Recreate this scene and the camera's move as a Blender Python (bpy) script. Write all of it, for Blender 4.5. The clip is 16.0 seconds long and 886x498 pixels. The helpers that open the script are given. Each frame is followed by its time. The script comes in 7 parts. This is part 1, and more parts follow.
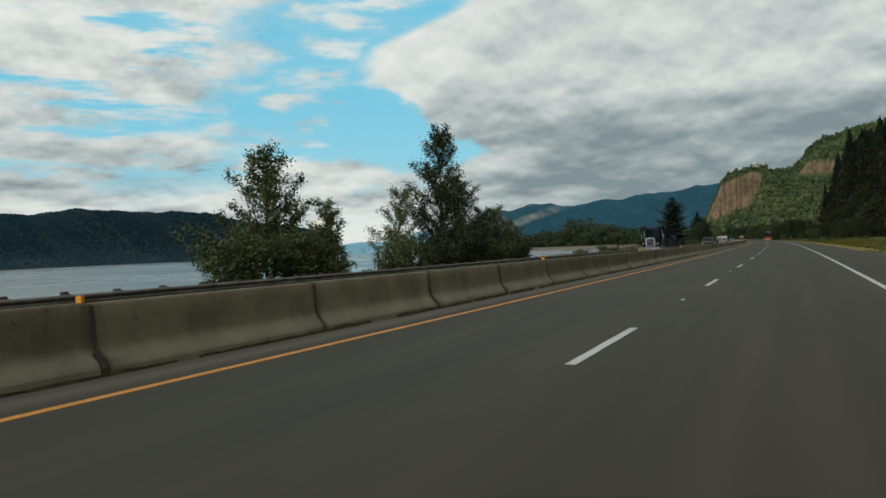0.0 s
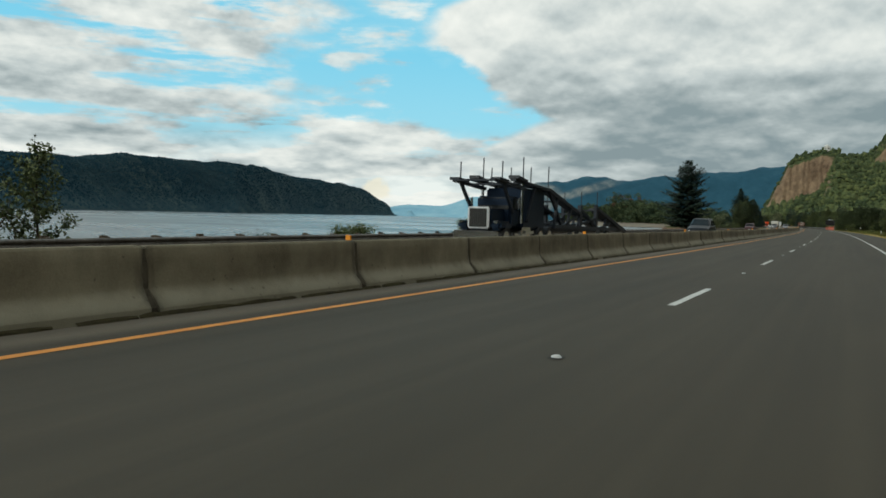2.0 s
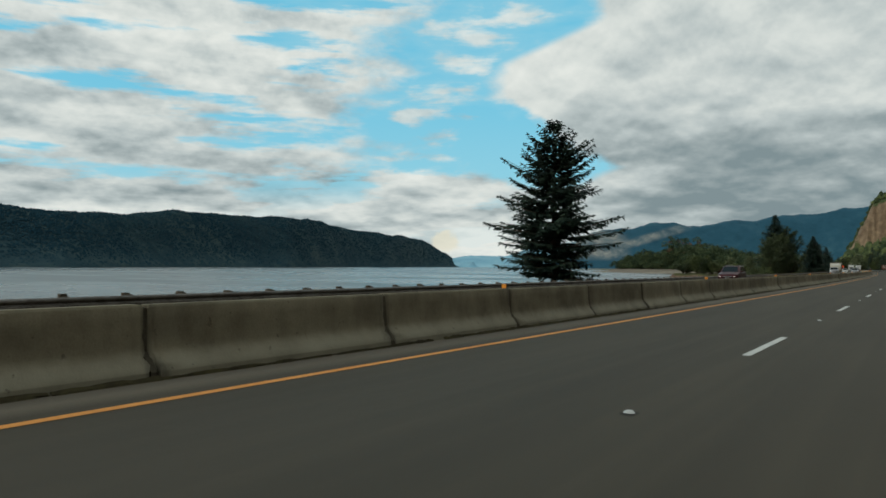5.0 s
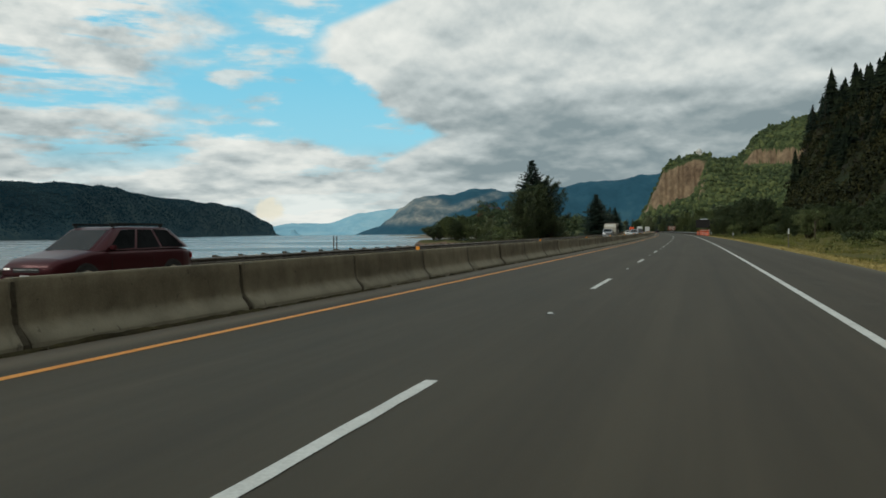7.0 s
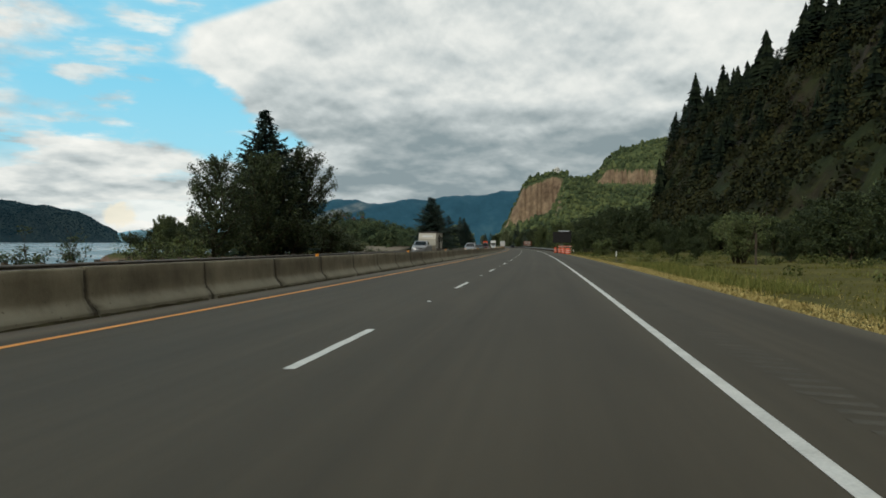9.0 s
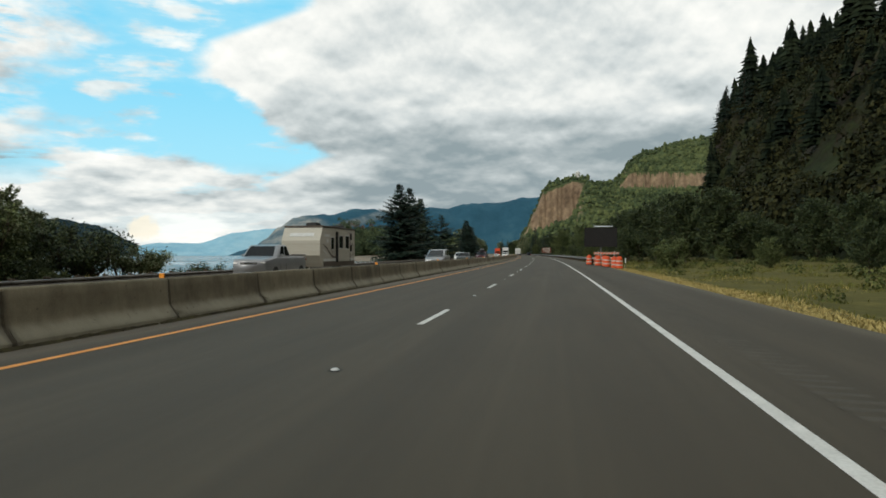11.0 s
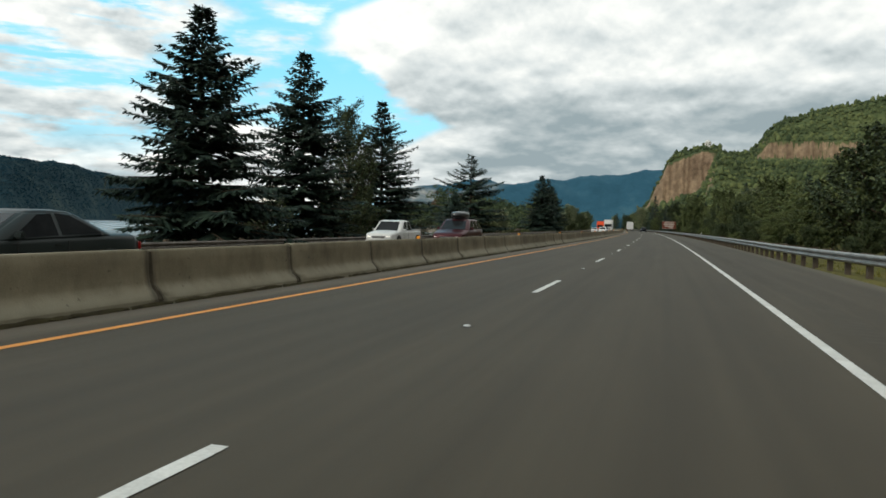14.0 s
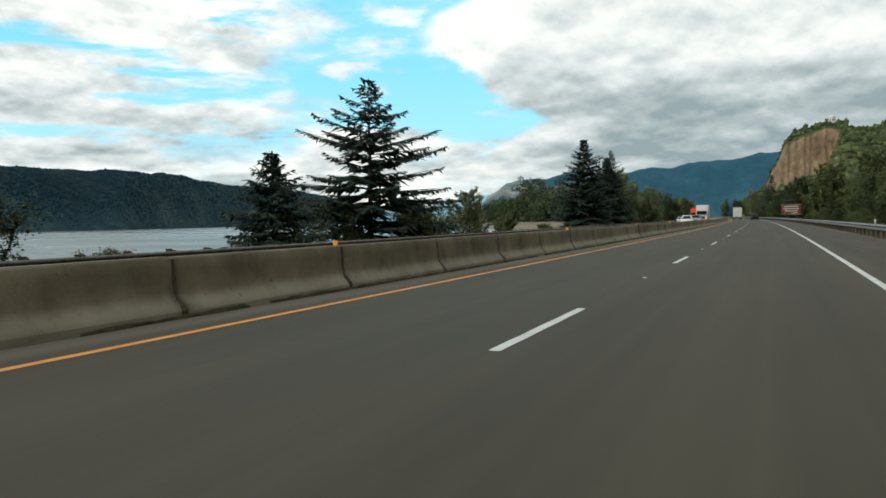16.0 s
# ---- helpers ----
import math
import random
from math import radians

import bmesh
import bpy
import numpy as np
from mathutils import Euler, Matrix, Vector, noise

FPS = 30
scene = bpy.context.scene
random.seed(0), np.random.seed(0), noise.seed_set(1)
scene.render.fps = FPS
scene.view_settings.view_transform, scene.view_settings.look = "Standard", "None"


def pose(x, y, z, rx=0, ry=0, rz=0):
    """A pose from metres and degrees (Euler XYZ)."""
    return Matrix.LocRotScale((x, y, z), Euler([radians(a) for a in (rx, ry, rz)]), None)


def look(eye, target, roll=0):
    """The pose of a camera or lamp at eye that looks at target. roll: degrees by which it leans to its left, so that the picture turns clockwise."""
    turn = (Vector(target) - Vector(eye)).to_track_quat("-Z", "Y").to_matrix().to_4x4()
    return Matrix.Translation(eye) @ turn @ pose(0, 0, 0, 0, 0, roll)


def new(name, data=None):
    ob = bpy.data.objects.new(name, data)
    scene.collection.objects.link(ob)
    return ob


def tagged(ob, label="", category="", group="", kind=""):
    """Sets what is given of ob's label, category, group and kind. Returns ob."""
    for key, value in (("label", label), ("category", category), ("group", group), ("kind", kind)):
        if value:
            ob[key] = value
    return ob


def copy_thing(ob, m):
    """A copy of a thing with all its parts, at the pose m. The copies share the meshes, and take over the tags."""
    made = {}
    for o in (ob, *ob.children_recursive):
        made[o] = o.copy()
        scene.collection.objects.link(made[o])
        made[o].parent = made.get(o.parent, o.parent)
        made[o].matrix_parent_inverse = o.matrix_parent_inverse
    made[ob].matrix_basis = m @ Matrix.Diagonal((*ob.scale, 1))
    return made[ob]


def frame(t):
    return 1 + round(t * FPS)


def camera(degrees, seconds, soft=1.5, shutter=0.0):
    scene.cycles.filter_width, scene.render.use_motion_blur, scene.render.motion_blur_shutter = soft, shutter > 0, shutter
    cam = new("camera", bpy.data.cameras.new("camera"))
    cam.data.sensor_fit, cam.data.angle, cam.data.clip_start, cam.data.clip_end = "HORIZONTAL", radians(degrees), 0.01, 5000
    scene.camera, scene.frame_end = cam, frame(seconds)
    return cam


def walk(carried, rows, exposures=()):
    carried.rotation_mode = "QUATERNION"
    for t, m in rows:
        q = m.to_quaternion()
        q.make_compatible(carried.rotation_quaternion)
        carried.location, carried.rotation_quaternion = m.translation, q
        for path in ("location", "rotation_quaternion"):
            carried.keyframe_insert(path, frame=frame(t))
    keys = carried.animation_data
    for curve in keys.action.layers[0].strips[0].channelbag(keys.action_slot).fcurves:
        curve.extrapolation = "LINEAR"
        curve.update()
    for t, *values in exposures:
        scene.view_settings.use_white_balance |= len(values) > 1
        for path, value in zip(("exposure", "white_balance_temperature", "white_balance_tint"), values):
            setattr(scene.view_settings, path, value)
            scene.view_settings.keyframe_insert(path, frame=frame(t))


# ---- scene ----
cam = camera(64.2, 16.0, soft=1.7)
PATH = [
    (0.0, pose(1.943, -6.584, 1.149, 90.05, 2.10, 26.32)),
    (0.5, pose(1.998, 7.813, 1.143, 88.87, -0.04, 26.19)),
    (1.0, pose(1.986, 22.338, 1.170, 87.84, -0.43, 27.67)),
    (1.5, pose(1.871, 36.643, 1.159, 86.10, -0.94, 28.81)),
    (2.0, pose(1.776, 50.971, 1.148, 87.33, -1.58, 30.60)),
    (2.5, pose(1.607, 65.339, 1.162, 87.48, -2.15, 32.35)),
    (3.0, pose(1.385, 79.759, 1.160, 89.44, -2.60, 34.58)),
    (3.5, pose(1.119, 94.157, 1.147, 91.51, -1.71, 36.21)),
    (6.0, pose(-1.236, 164.516, 1.144, 90.66, 0.19, 35.93)),
    (6.5, pose(-1.778, 178.770, 1.140, 89.52, -0.34, 34.80)),
    (7.0, pose(-2.282, 193.009, 1.147, 88.69, 0.57, 22.28)),
    (7.5, pose(-2.837, 207.210, 1.132, 87.96, 0.51, 19.38)),
    (8.0, pose(-3.430, 221.407, 1.141, 88.09, 0.95, 16.29)),
    (8.5, pose(-4.117, 235.728, 1.121, 89.44, -0.33, 12.29)),
    (9.0, pose(-4.841, 249.966, 1.121, 89.68, -0.61, 11.43)),
    (11.5, pose(-9.489, 319.584, 1.144, 90.43, -0.02, 13.61)),
    (12.0, pose(-10.581, 333.546, 1.143, 90.32, -0.97, 14.24)),
    (12.5, pose(-11.609, 347.545, 1.151, 90.58, -0.74, 14.95)),
    (13.0, pose(-12.693, 361.705, 1.121, 90.19, 0.85, 14.81)),
    (13.5, pose(-13.841, 375.777, 1.146, 88.97, -0.10, 18.09)),
    (14.0, pose(-15.088, 389.744, 1.153, 88.03, -1.17, 22.57)),
    (14.5, pose(-16.280, 403.258, 1.172, 88.29, -2.28, 23.94)),
    (15.0, pose(-17.485, 417.105, 1.161, 88.15, -1.64, 26.65)),
    (15.5, pose(-18.831, 430.933, 1.155, 88.92, -0.23, 27.96)),
    (16.0, pose(-20.301, 444.904, 1.114, 87.75, 0.99, 30.90)),
]
walk(cam, PATH, [(0.0, -0.12, 6350, 4), (0.5, -0.12, 6350, 4), (1.0, 0.10, 6380, 5), (1.5, 0.12, 6380, 5), (2.0, 0.05, 6350, 4), (2.5, -0.02, 6350, 4), (3.0, 0.07, 6320, 4), (3.5, -0.13, 6290, 3.5), (6.0, -0.13, 6320, 4), (8.0, 0.05, 6400, 6), (9.0, 0.08, 6430, 7), (11.5, 0.27, 6450, 8.5), (12.5, 0.26, 6450, 8.5), (14.5, 0.45, 6480, 8.5), (16.0, 0.42, 6420, 6.5)])

# ---- world, sun ----
SUN_EL, SUN_AZ = radians(32), radians(215)


def nodes_of(tree):
    N, L = tree.nodes, tree.links
    N.clear()

    def add(kind, **sets):
        n = N.new(kind)
        for key, v in sets.items():
            if key in ("operation", "blend_type", "sky_type", "data_type", "noise_dimensions", "sun_disc", "sun_elevation", "sun_rotation",
                       "interpolation_type", "use_clamp", "clamp", "feature", "distance", "normalize", "vector_type"):
                if key == "operation":
                    n.operation = v
                elif key == "blend_type":
                    n.blend_type = v
                elif key == "sky_type":
                    n.sky_type = v
                elif key == "data_type":
                    n.data_type = v
                elif key == "sun_disc":
                    n.sun_disc = v
                elif key == "sun_elevation":
                    n.sun_elevation = v
                elif key == "sun_rotation":
                    n.sun_rotation = v
                elif key == "interpolation_type":
                    n.interpolation_type = v
                elif key == "use_clamp":
                    n.use_clamp = v
                elif key == "feature":
                    n.feature = v
        return n

    def plug(sock, v):
        if isinstance(v, bpy.types.NodeSocket):
            L.new(v, sock)
        elif v is not None:
            sock.default_value = v

    def math(op, a, b=None, c=None, clamp=False):
        n = add("ShaderNodeMath", operation=op, use_clamp=clamp)
        plug(n.inputs[0], a), plug(n.inputs[1], b), plug(n.inputs[2], c)
        return n.outputs[0]

    def noise_tex(vec, scale, detail=4.0, rough=0.55, dist=0.0):
        n = add("ShaderNodeTexNoise")
        plug(n.inputs["Vector"], vec)
        n.inputs["Scale"].default_value, n.inputs["Detail"].default_value = scale, detail
        n.inputs["Roughness"].default_value, n.inputs["Distortion"].default_value = rough, dist
        return n.outputs["Fac"]

    def ramp(fac, stops, ease="LINEAR"):
        n = add("ShaderNodeValToRGB")
        plug(n.inputs[0], fac)
        n.color_ramp.interpolation = ease
        e = n.color_ramp.elements
        while len(e) < len(stops):
            e.new(0.5)
        for el, (p, col) in zip(e, stops):
            el.position = p
            el.color = (*col, 1) if isinstance(col, tuple) else (col, col, col, 1)
        return n.outputs[0]

    def mix(f, a, b, blend="MIX"):
        n = add("ShaderNodeMixRGB", blend_type=blend)
        plug(n.inputs[0], f)
        plug(n.inputs[1], (*a, 1) if isinstance(a, tuple) else a)
        plug(n.inputs[2], (*b, 1) if isinstance(b, tuple) else b)
        return n.outputs[0]

    def smooth(v, lo, hi):
        n = add("ShaderNodeMapRange", interpolation_type="SMOOTHSTEP")
        plug(n.inputs[0], v)
        n.inputs[1].default_value, n.inputs[2].default_value = lo, hi
        n.inputs[3].default_value, n.inputs[4].default_value = 0, 1
        return n.outputs[0]

    def xyz(x, y, z):
        n = add("ShaderNodeCombineXYZ")
        plug(n.inputs[0], x), plug(n.inputs[1], y), plug(n.inputs[2], z)
        return n.outputs[0]

    return add, plug, math, noise_tex, ramp, mix, smooth, xyz, L


def build_world():
    world = bpy.data.worlds.new("sky")
    scene.world = world
    world.use_nodes = True
    add, plug, mth, noi, ramp, mix, smooth, xyz, L = nodes_of(world.node_tree)
    sep = add("ShaderNodeSeparateXYZ")
    L.new(add("ShaderNodeTexCoord").outputs["Generated"], sep.inputs[0])
    x, y, z = sep.outputs
    deg = 57.29578
    az = mth("MULTIPLY", mth("ARCTAN2", x, y), deg)
    el = mth("MULTIPLY", mth("ARCSINE", z), deg)
    zz = mth("ADD", mth("MAXIMUM", z, 0.0), 0.15)
    flat = xyz(mth("DIVIDE", x, zz), mth("DIVIDE", y, zz), 0.0)
    big = noi(flat, 0.55, 3, 0.5, 0.2)
    round_ = noi(xyz(mth("MULTIPLY", az, 0.05), mth("MULTIPLY", el, 0.11), 3.0), 1.6, 8, 0.6, 0.0)
    wob = mth("MULTIPLY", mth("SUBTRACT", round_, 0.5), 9.0)
    azw = mth("ADD", az, wob)
    elw = mth("ADD", el, mth("MULTIPLY", wob, 0.35))
    en = mth("DIVIDE", elw, 40.0)
    # the edge of the great cloud bank, and of the broken cloud on the other side of the blue gap: bearing over height
    right = mth("MULTIPLY", ramp(en, [(0.0, 0.62), (0.14, 0.62), (0.2, 0.76), (0.25, 0.68), (0.33, 0.485), (0.40, 0.52), (0.47, 0.70), (1.0, 0.8)]), 40.0)
    right = mth("SUBTRACT", right, 52.5)
    left = mth("SUBTRACT", mth("MULTIPLY", ramp(en, [(0.0, 0.9), (0.10, 0.82), (0.16, 0.74), (0.20, 0.30), (0.30, 0.26), (0.38, 0.34), (0.52, 0.36), (1.0, 0.2)]), 40.0), 57.0)
    bank = smooth(mth("SUBTRACT", azw, right), -0.8, 1.2)
    broken = smooth(mth("ADD", mth("SUBTRACT", left, azw), mth("MULTIPLY", mth("SUBTRACT", noi(xyz(mth("MULTIPLY", az, 0.09), mth("MULTIPLY", el, 0.24), 21.0), 1.6, 5, 0.6, 0.1), 0.5), 26.0)), -7.0, 2.0)
    # drawn-out bands of broken cloud; small puffs in the gap
    bands = noi(xyz(mth("MULTIPLY", az, 0.040), mth("ADD", mth("MULTIPLY", el, 0.27), mth("MULTIPLY", az, -0.004)), 11.0), 1.8, 8, 0.58, 0.12)
    patch = smooth(mth("ADD", mth("MULTIPLY", bands, 0.75), mth("MULTIPLY", round_, 0.30)), 0.42, 0.515)
    pa, pe = mth("DIVIDE", mth("ADD", az, 36.5), 5.0), mth("DIVIDE", mth("SUBTRACT", el, 11.3), 1.5)
    puffs = smooth(mth("ADD", mth("MULTIPLY", pa, pa), mth("MULTIPLY", pe, pe)), 1.5, 0.1)
    lumps = noi(xyz(mth("MULTIPLY", az, 0.11), mth("MULTIPLY", el, 0.30), 5.0), 1.3, 5, 0.55, 0.1)
    wisps = mth("MULTIPLY", smooth(mth("ADD", mth("ADD", mth("MULTIPLY", bands, 0.5), mth("MULTIPLY", lumps, 0.5)), mth("MULTIPLY", puffs, 0.13)), 0.54, 0.64), 0.85)
    low = smooth(el, 7.5, 4.0)
    cover = mth("MAXIMUM", mth("MAXIMUM", bank, mth("MULTIPLY", broken, patch)), mth("MAXIMUM", wisps, mth("MULTIPLY", low, 0.9)))
    # billows lit from above: thickness here against thickness a little higher up
    billow = lambda up, size, k: noi(xyz(mth("MULTIPLY", az, 0.064), mth("MULTIPLY", mth("LOGARITHM", mth("MAXIMUM", mth("ADD", el, mth("ADD", up, 4.0)), 1.0), 2.71828), 1.7), k), size, 5, 0.50, 0.12)
    b1, b1u = billow(0.0, 1.7, 3.0), billow(1.8, 1.7, 3.0)
    b2, b2u = billow(0.0, 3.6, 7.0), billow(0.8, 3.6, 7.0)
    b3, b3u = billow(0.0, 7.5, 1.0), billow(0.4, 7.5, 1.0)
    relief = mth("ADD", mth("MULTIPLY", mth("SUBTRACT", b1, b1u), 0.55), mth("MULTIPLY", mth("SUBTRACT", b2, b2u), 0.36))
    relief = mth("ADD", relief, mth("MULTIPLY", mth("SUBTRACT", b3, b3u), 0.20))
    shade = mth("ADD", mth("ADD", 0.41, relief), mth("ADD", mth("MULTIPLY", b1, 0.26), mth("MULTIPLY", big, 0.32)))
    inner = mth("SUBTRACT", azw, right)
    # the bank: sunlit shoulders high up and by its edge, blue-grey undersides low down
    lift = mth("ADD", mth("MULTIPLY", smooth(el, 6.0, 15.0), 0.20), mth("MULTIPLY", smooth(inner, 14.0, 1.0), 0.07))
    lift = mth("SUBTRACT", lift, mth("MULTIPLY", mth("MULTIPLY", smooth(el, 14.0, 7.0), smooth(az, -30.0, -12.0)), 0.12))
    lift = mth("ADD", lift, mth("MULTIPLY", mth("MULTIPLY", smooth(el, 6.5, 3.0), smooth(mth("ABSOLUTE", mth("ADD", az, 32.0)), 8.0, 2.0)), 0.16))
    lift = mth("ADD", lift, mth("MULTIPLY", smooth(inner, 0.0, -3.0), mth("ADD", 0.02, mth("MULTIPLY", smooth(bands, 0.45, 0.62), 0.12))))
    shade = mth("ADD", shade, mth("MULTIPLY", mth("SUBTRACT", lift, 0.08), 0.9))
    # the broken layer: thin, evenly lit, greyer where it thickens
    thin = mth("ADD", mth("ADD", 0.755, mth("MULTIPLY", relief, 1.2)), mth("MULTIPLY", mth("SUBTRACT", lumps, 0.5), 0.7))
    thin = mth("ADD", thin, mth("ADD", mth("MULTIPLY", mth("SUBTRACT", 0.5, bands), 0.3), mth("MULTIPLY", smooth(el, 5.0, 18.0), 0.07)))
    thin = mth("ADD", thin, mth("MULTIPLY", mth("MULTIPLY", smooth(el, 6.0, 2.5), smooth(mth("ABSOLUTE", mth("ADD", az, 33.0)), 5.0, 1.0)), 0.16))
    part_ = smooth(inner, 0.0, -3.0)
    shade = mth("ADD", mth("MULTIPLY", shade, mth("SUBTRACT", 1.0, part_)), mth("MULTIPLY", thin, part_))
    tone = ramp(shade, [(0.48, (0.245, 0.30, 0.320)), (0.60, (0.375, 0.42, 0.430)), (0.72, (0.545, 0.582, 0.582)), (0.86, (0.745, 0.755, 0.728)), (1.0, (0.89, 0.875, 0.83))])
    sky = add("ShaderNodeTexSky", sky_type="NISHITA", sun_disc=False, sun_elevation=SUN_EL, sun_rotation=SUN_AZ)
    blue = mix(1.0, sky.outputs[0], (0.062, 0.125, 0.125), "MULTIPLY")
    blue = mix(0.75, blue, (0.21, 0.66, 0.90))
    # thin haze over the blue, thicker low down
    veil = mth("MULTIPLY", smooth(mth("ADD", mth("MULTIPLY", lumps, 0.6), mth("MULTIPLY", bands, 0.4)), 0.36, 0.62), 0.34)
    blue = mix(mth("MAXIMUM", veil, mth("MULTIPLY", smooth(el, 17.0, 5.0), 0.38)), blue, (0.52, 0.74, 0.80))
    col = mix(cover, blue, tone)
    # one small cumulus catching the sun, low beyond the end of the bluff
    ca, ce = mth("DIVIDE", mth("ADD", az, 36.0), 1.3), mth("DIVIDE", mth("SUBTRACT", el, 2.0), 1.0)
    heap = mth("ADD", mth("ADD", mth("MULTIPLY", ca, ca), mth("MULTIPLY", ce, ce)), mth("MULTIPLY", mth("SUBTRACT", noi(xyz(az, el, 2.0), 1.1, 4, 0.6), 0.5), 2.4))
    col = mix(mth("MULTIPLY", smooth(heap, 1.2, 0.3), 0.75), col, (0.86, 0.78, 0.62))
    bg = add("ShaderNodeBackground")
    plug(bg.inputs[0], col)
    bg.inputs[1].default_value = 1.0
    out = add("ShaderNodeOutputWorld")
    L.new(bg.outputs[0], out.inputs[0])


build_world()
sun = new("sun", bpy.data.lights.new("sun", "SUN"))
sun.data.energy, sun.data.angle, sun.data.color = 1.2, radians(14), (1.0, 0.93, 0.82)
sun.matrix_world = look((0, 0, 0), (-math.sin(SUN_AZ) * math.cos(SUN_EL), -math.cos(SUN_AZ) * math.cos(SUN_EL), -math.sin(SUN_EL)))

# ---- materials ----


def mat(name, stops, rough=0.8, scale=1.0, fine=12.0, bump=0.15, metal=0.0, stretch=(1, 1, 1), spec=0.4, per_object=0.0, per_island=0.0, bump_scale=None):
    """A surface of two scales of noise (scale, fine: cycles a metre) between two or three colours, with relief."""
    m = bpy.data.materials.new(name)
    m.use_nodes = True
    add, plug, mth, noi, ramp, mix, smooth, xyz, L = nodes_of(m.node_tree)
    geo = add("ShaderNodeNewGeometry")
    mp = add("ShaderNodeMapping")
    L.new(geo.outputs["Position"], mp.inputs[0])
    mp.inputs["Scale"].default_value = stretch
    v = mp.outputs[0]
    a = noi(v, scale, 5, 0.6, 0.3)
    b = noi(v, fine, 4, 0.6)
    f = mth("ADD", mth("MULTIPLY", a, 0.6), mth("MULTIPLY", b, 0.4))
    if per_object:
        f = mth("ADD", f, mth("MULTIPLY", mth("SUBTRACT", add("ShaderNodeObjectInfo").outputs["Random"], 0.5), per_object))
    if per_island:
        f = mth("ADD", f, mth("MULTIPLY", mth("SUBTRACT", geo.outputs["Random Per Island"], 0.5), per_island))
    if len(stops) == 2:
        cs = [(0.36, stops[0]), (0.64, stops[1])]
    else:
        cs = [(0.32, stops[0]), (0.5, stops[1]), (0.68, stops[2])]
    bs = add("ShaderNodeBsdfPrincipled")
    L.new(ramp(f, cs), bs.inputs["Base Color"])
    bs.inputs["Roughness"].default_value, bs.inputs["Metallic"].default_value = rough, metal
    bs.inputs["Specular IOR Level"].default_value = spec
    if bump:
        bp = add("ShaderNodeBump")
        bp.inputs["Strength"].default_value, bp.inputs["Distance"].default_value = bump, bump_scale or 0.3 / fine
        L.new(b, bp.inputs["Height"])
        L.new(bp.outputs[0], bs.inputs["Normal"])
    out = add("ShaderNodeOutputMaterial")
    L.new(bs.outputs[0], out.inputs[0])
    return m


def glow_mat(name, col, strength):
    m = bpy.data.materials.new(name)
    m.use_nodes = True
    bs = m.node_tree.nodes["Principled BSDF"]
    bs.inputs["Base Color"].default_value = (*col, 1)
    bs.inputs["Emission Color"].default_value = (*col, 1)
    bs.inputs["Emission Strength"].default_value = strength
    return m


def asphalt_mat():
    m = bpy.data.materials.new("asphalt")
    m.use_nodes = True
    add, plug, mth, noi, ramp, mix, smooth, xyz, L = nodes_of(m.node_tree)
    uv = add("ShaderNodeUVMap")
    uv.uv_map = "road"
    sep = add("ShaderNodeSeparateXYZ")
    L.new(uv.outputs[0], sep.inputs[0])
    s, l = sep.outputs[0], sep.outputs[1]
    grit = noi(uv.outputs[0], 90.0, 3, 0.7)
    blot = noi(xyz(mth("MULTIPLY", s, 0.12), mth("MULTIPLY", l, 0.9), 0.0), 1.0, 5, 0.6)
    streak = noi(xyz(mth("MULTIPLY", s, 0.02), mth("MULTIPLY", l, 3.0), 4.0), 1.0, 4, 0.6)
    f = mth("ADD", mth("ADD", mth("MULTIPLY", grit, 0.25), mth("MULTIPLY", blot, 0.4)), mth("MULTIPLY", streak, 0.35))
    # wheel tracks, a little paler and smoother, four over the two lanes
    tr = mth("ABSOLUTE", mth("SUBTRACT", mth("FRACT", mth("DIVIDE", mth("ADD", l, 0.95), 1.83)), 0.5))
    f = mth("ADD", f, mth("MULTIPLY", smooth(tr, 0.35, 0.1), 0.03))
    col = ramp(f, [(0.36, (0.034, 0.0275, 0.0174)), (0.52, (0.048, 0.039, 0.0248)), (0.66, (0.064, 0.052, 0.0335))])
    # dusty margin against the barrier and beyond the edge line
    dust = mth("MULTIPLY", smooth(l, -3.5, -4.2), mth("ADD", 0.35, mth("MULTIPLY", blot, 0.6)))
    col = mix(dust, col, (0.19, 0.158, 0.12))
    dust2 = mth("MULTIPLY", smooth(l, 6.4, 7.3), blot)
    col = mix(dust2, col, (0.14, 0.12, 0.085))
    bs = add("ShaderNodeBsdfPrincipled")
    L.new(col, bs.inputs["Base Color"])
    bs.inputs["Roughness"].default_value = 0.82
    bs.inputs["Specular IOR Level"].default_value = 0.3
    bp = add("ShaderNodeBump")
    bp.inputs["Strength"].default_value, bp.inputs["Distance"].default_value = 0.35, 0.006
    L.new(grit, bp.inputs["Height"])
    L.new(bp.outputs[0], bs.inputs["Normal"])
    out = add("ShaderNodeOutputMaterial")
    L.new(bs.outputs[0], out.inputs[0])
    return m


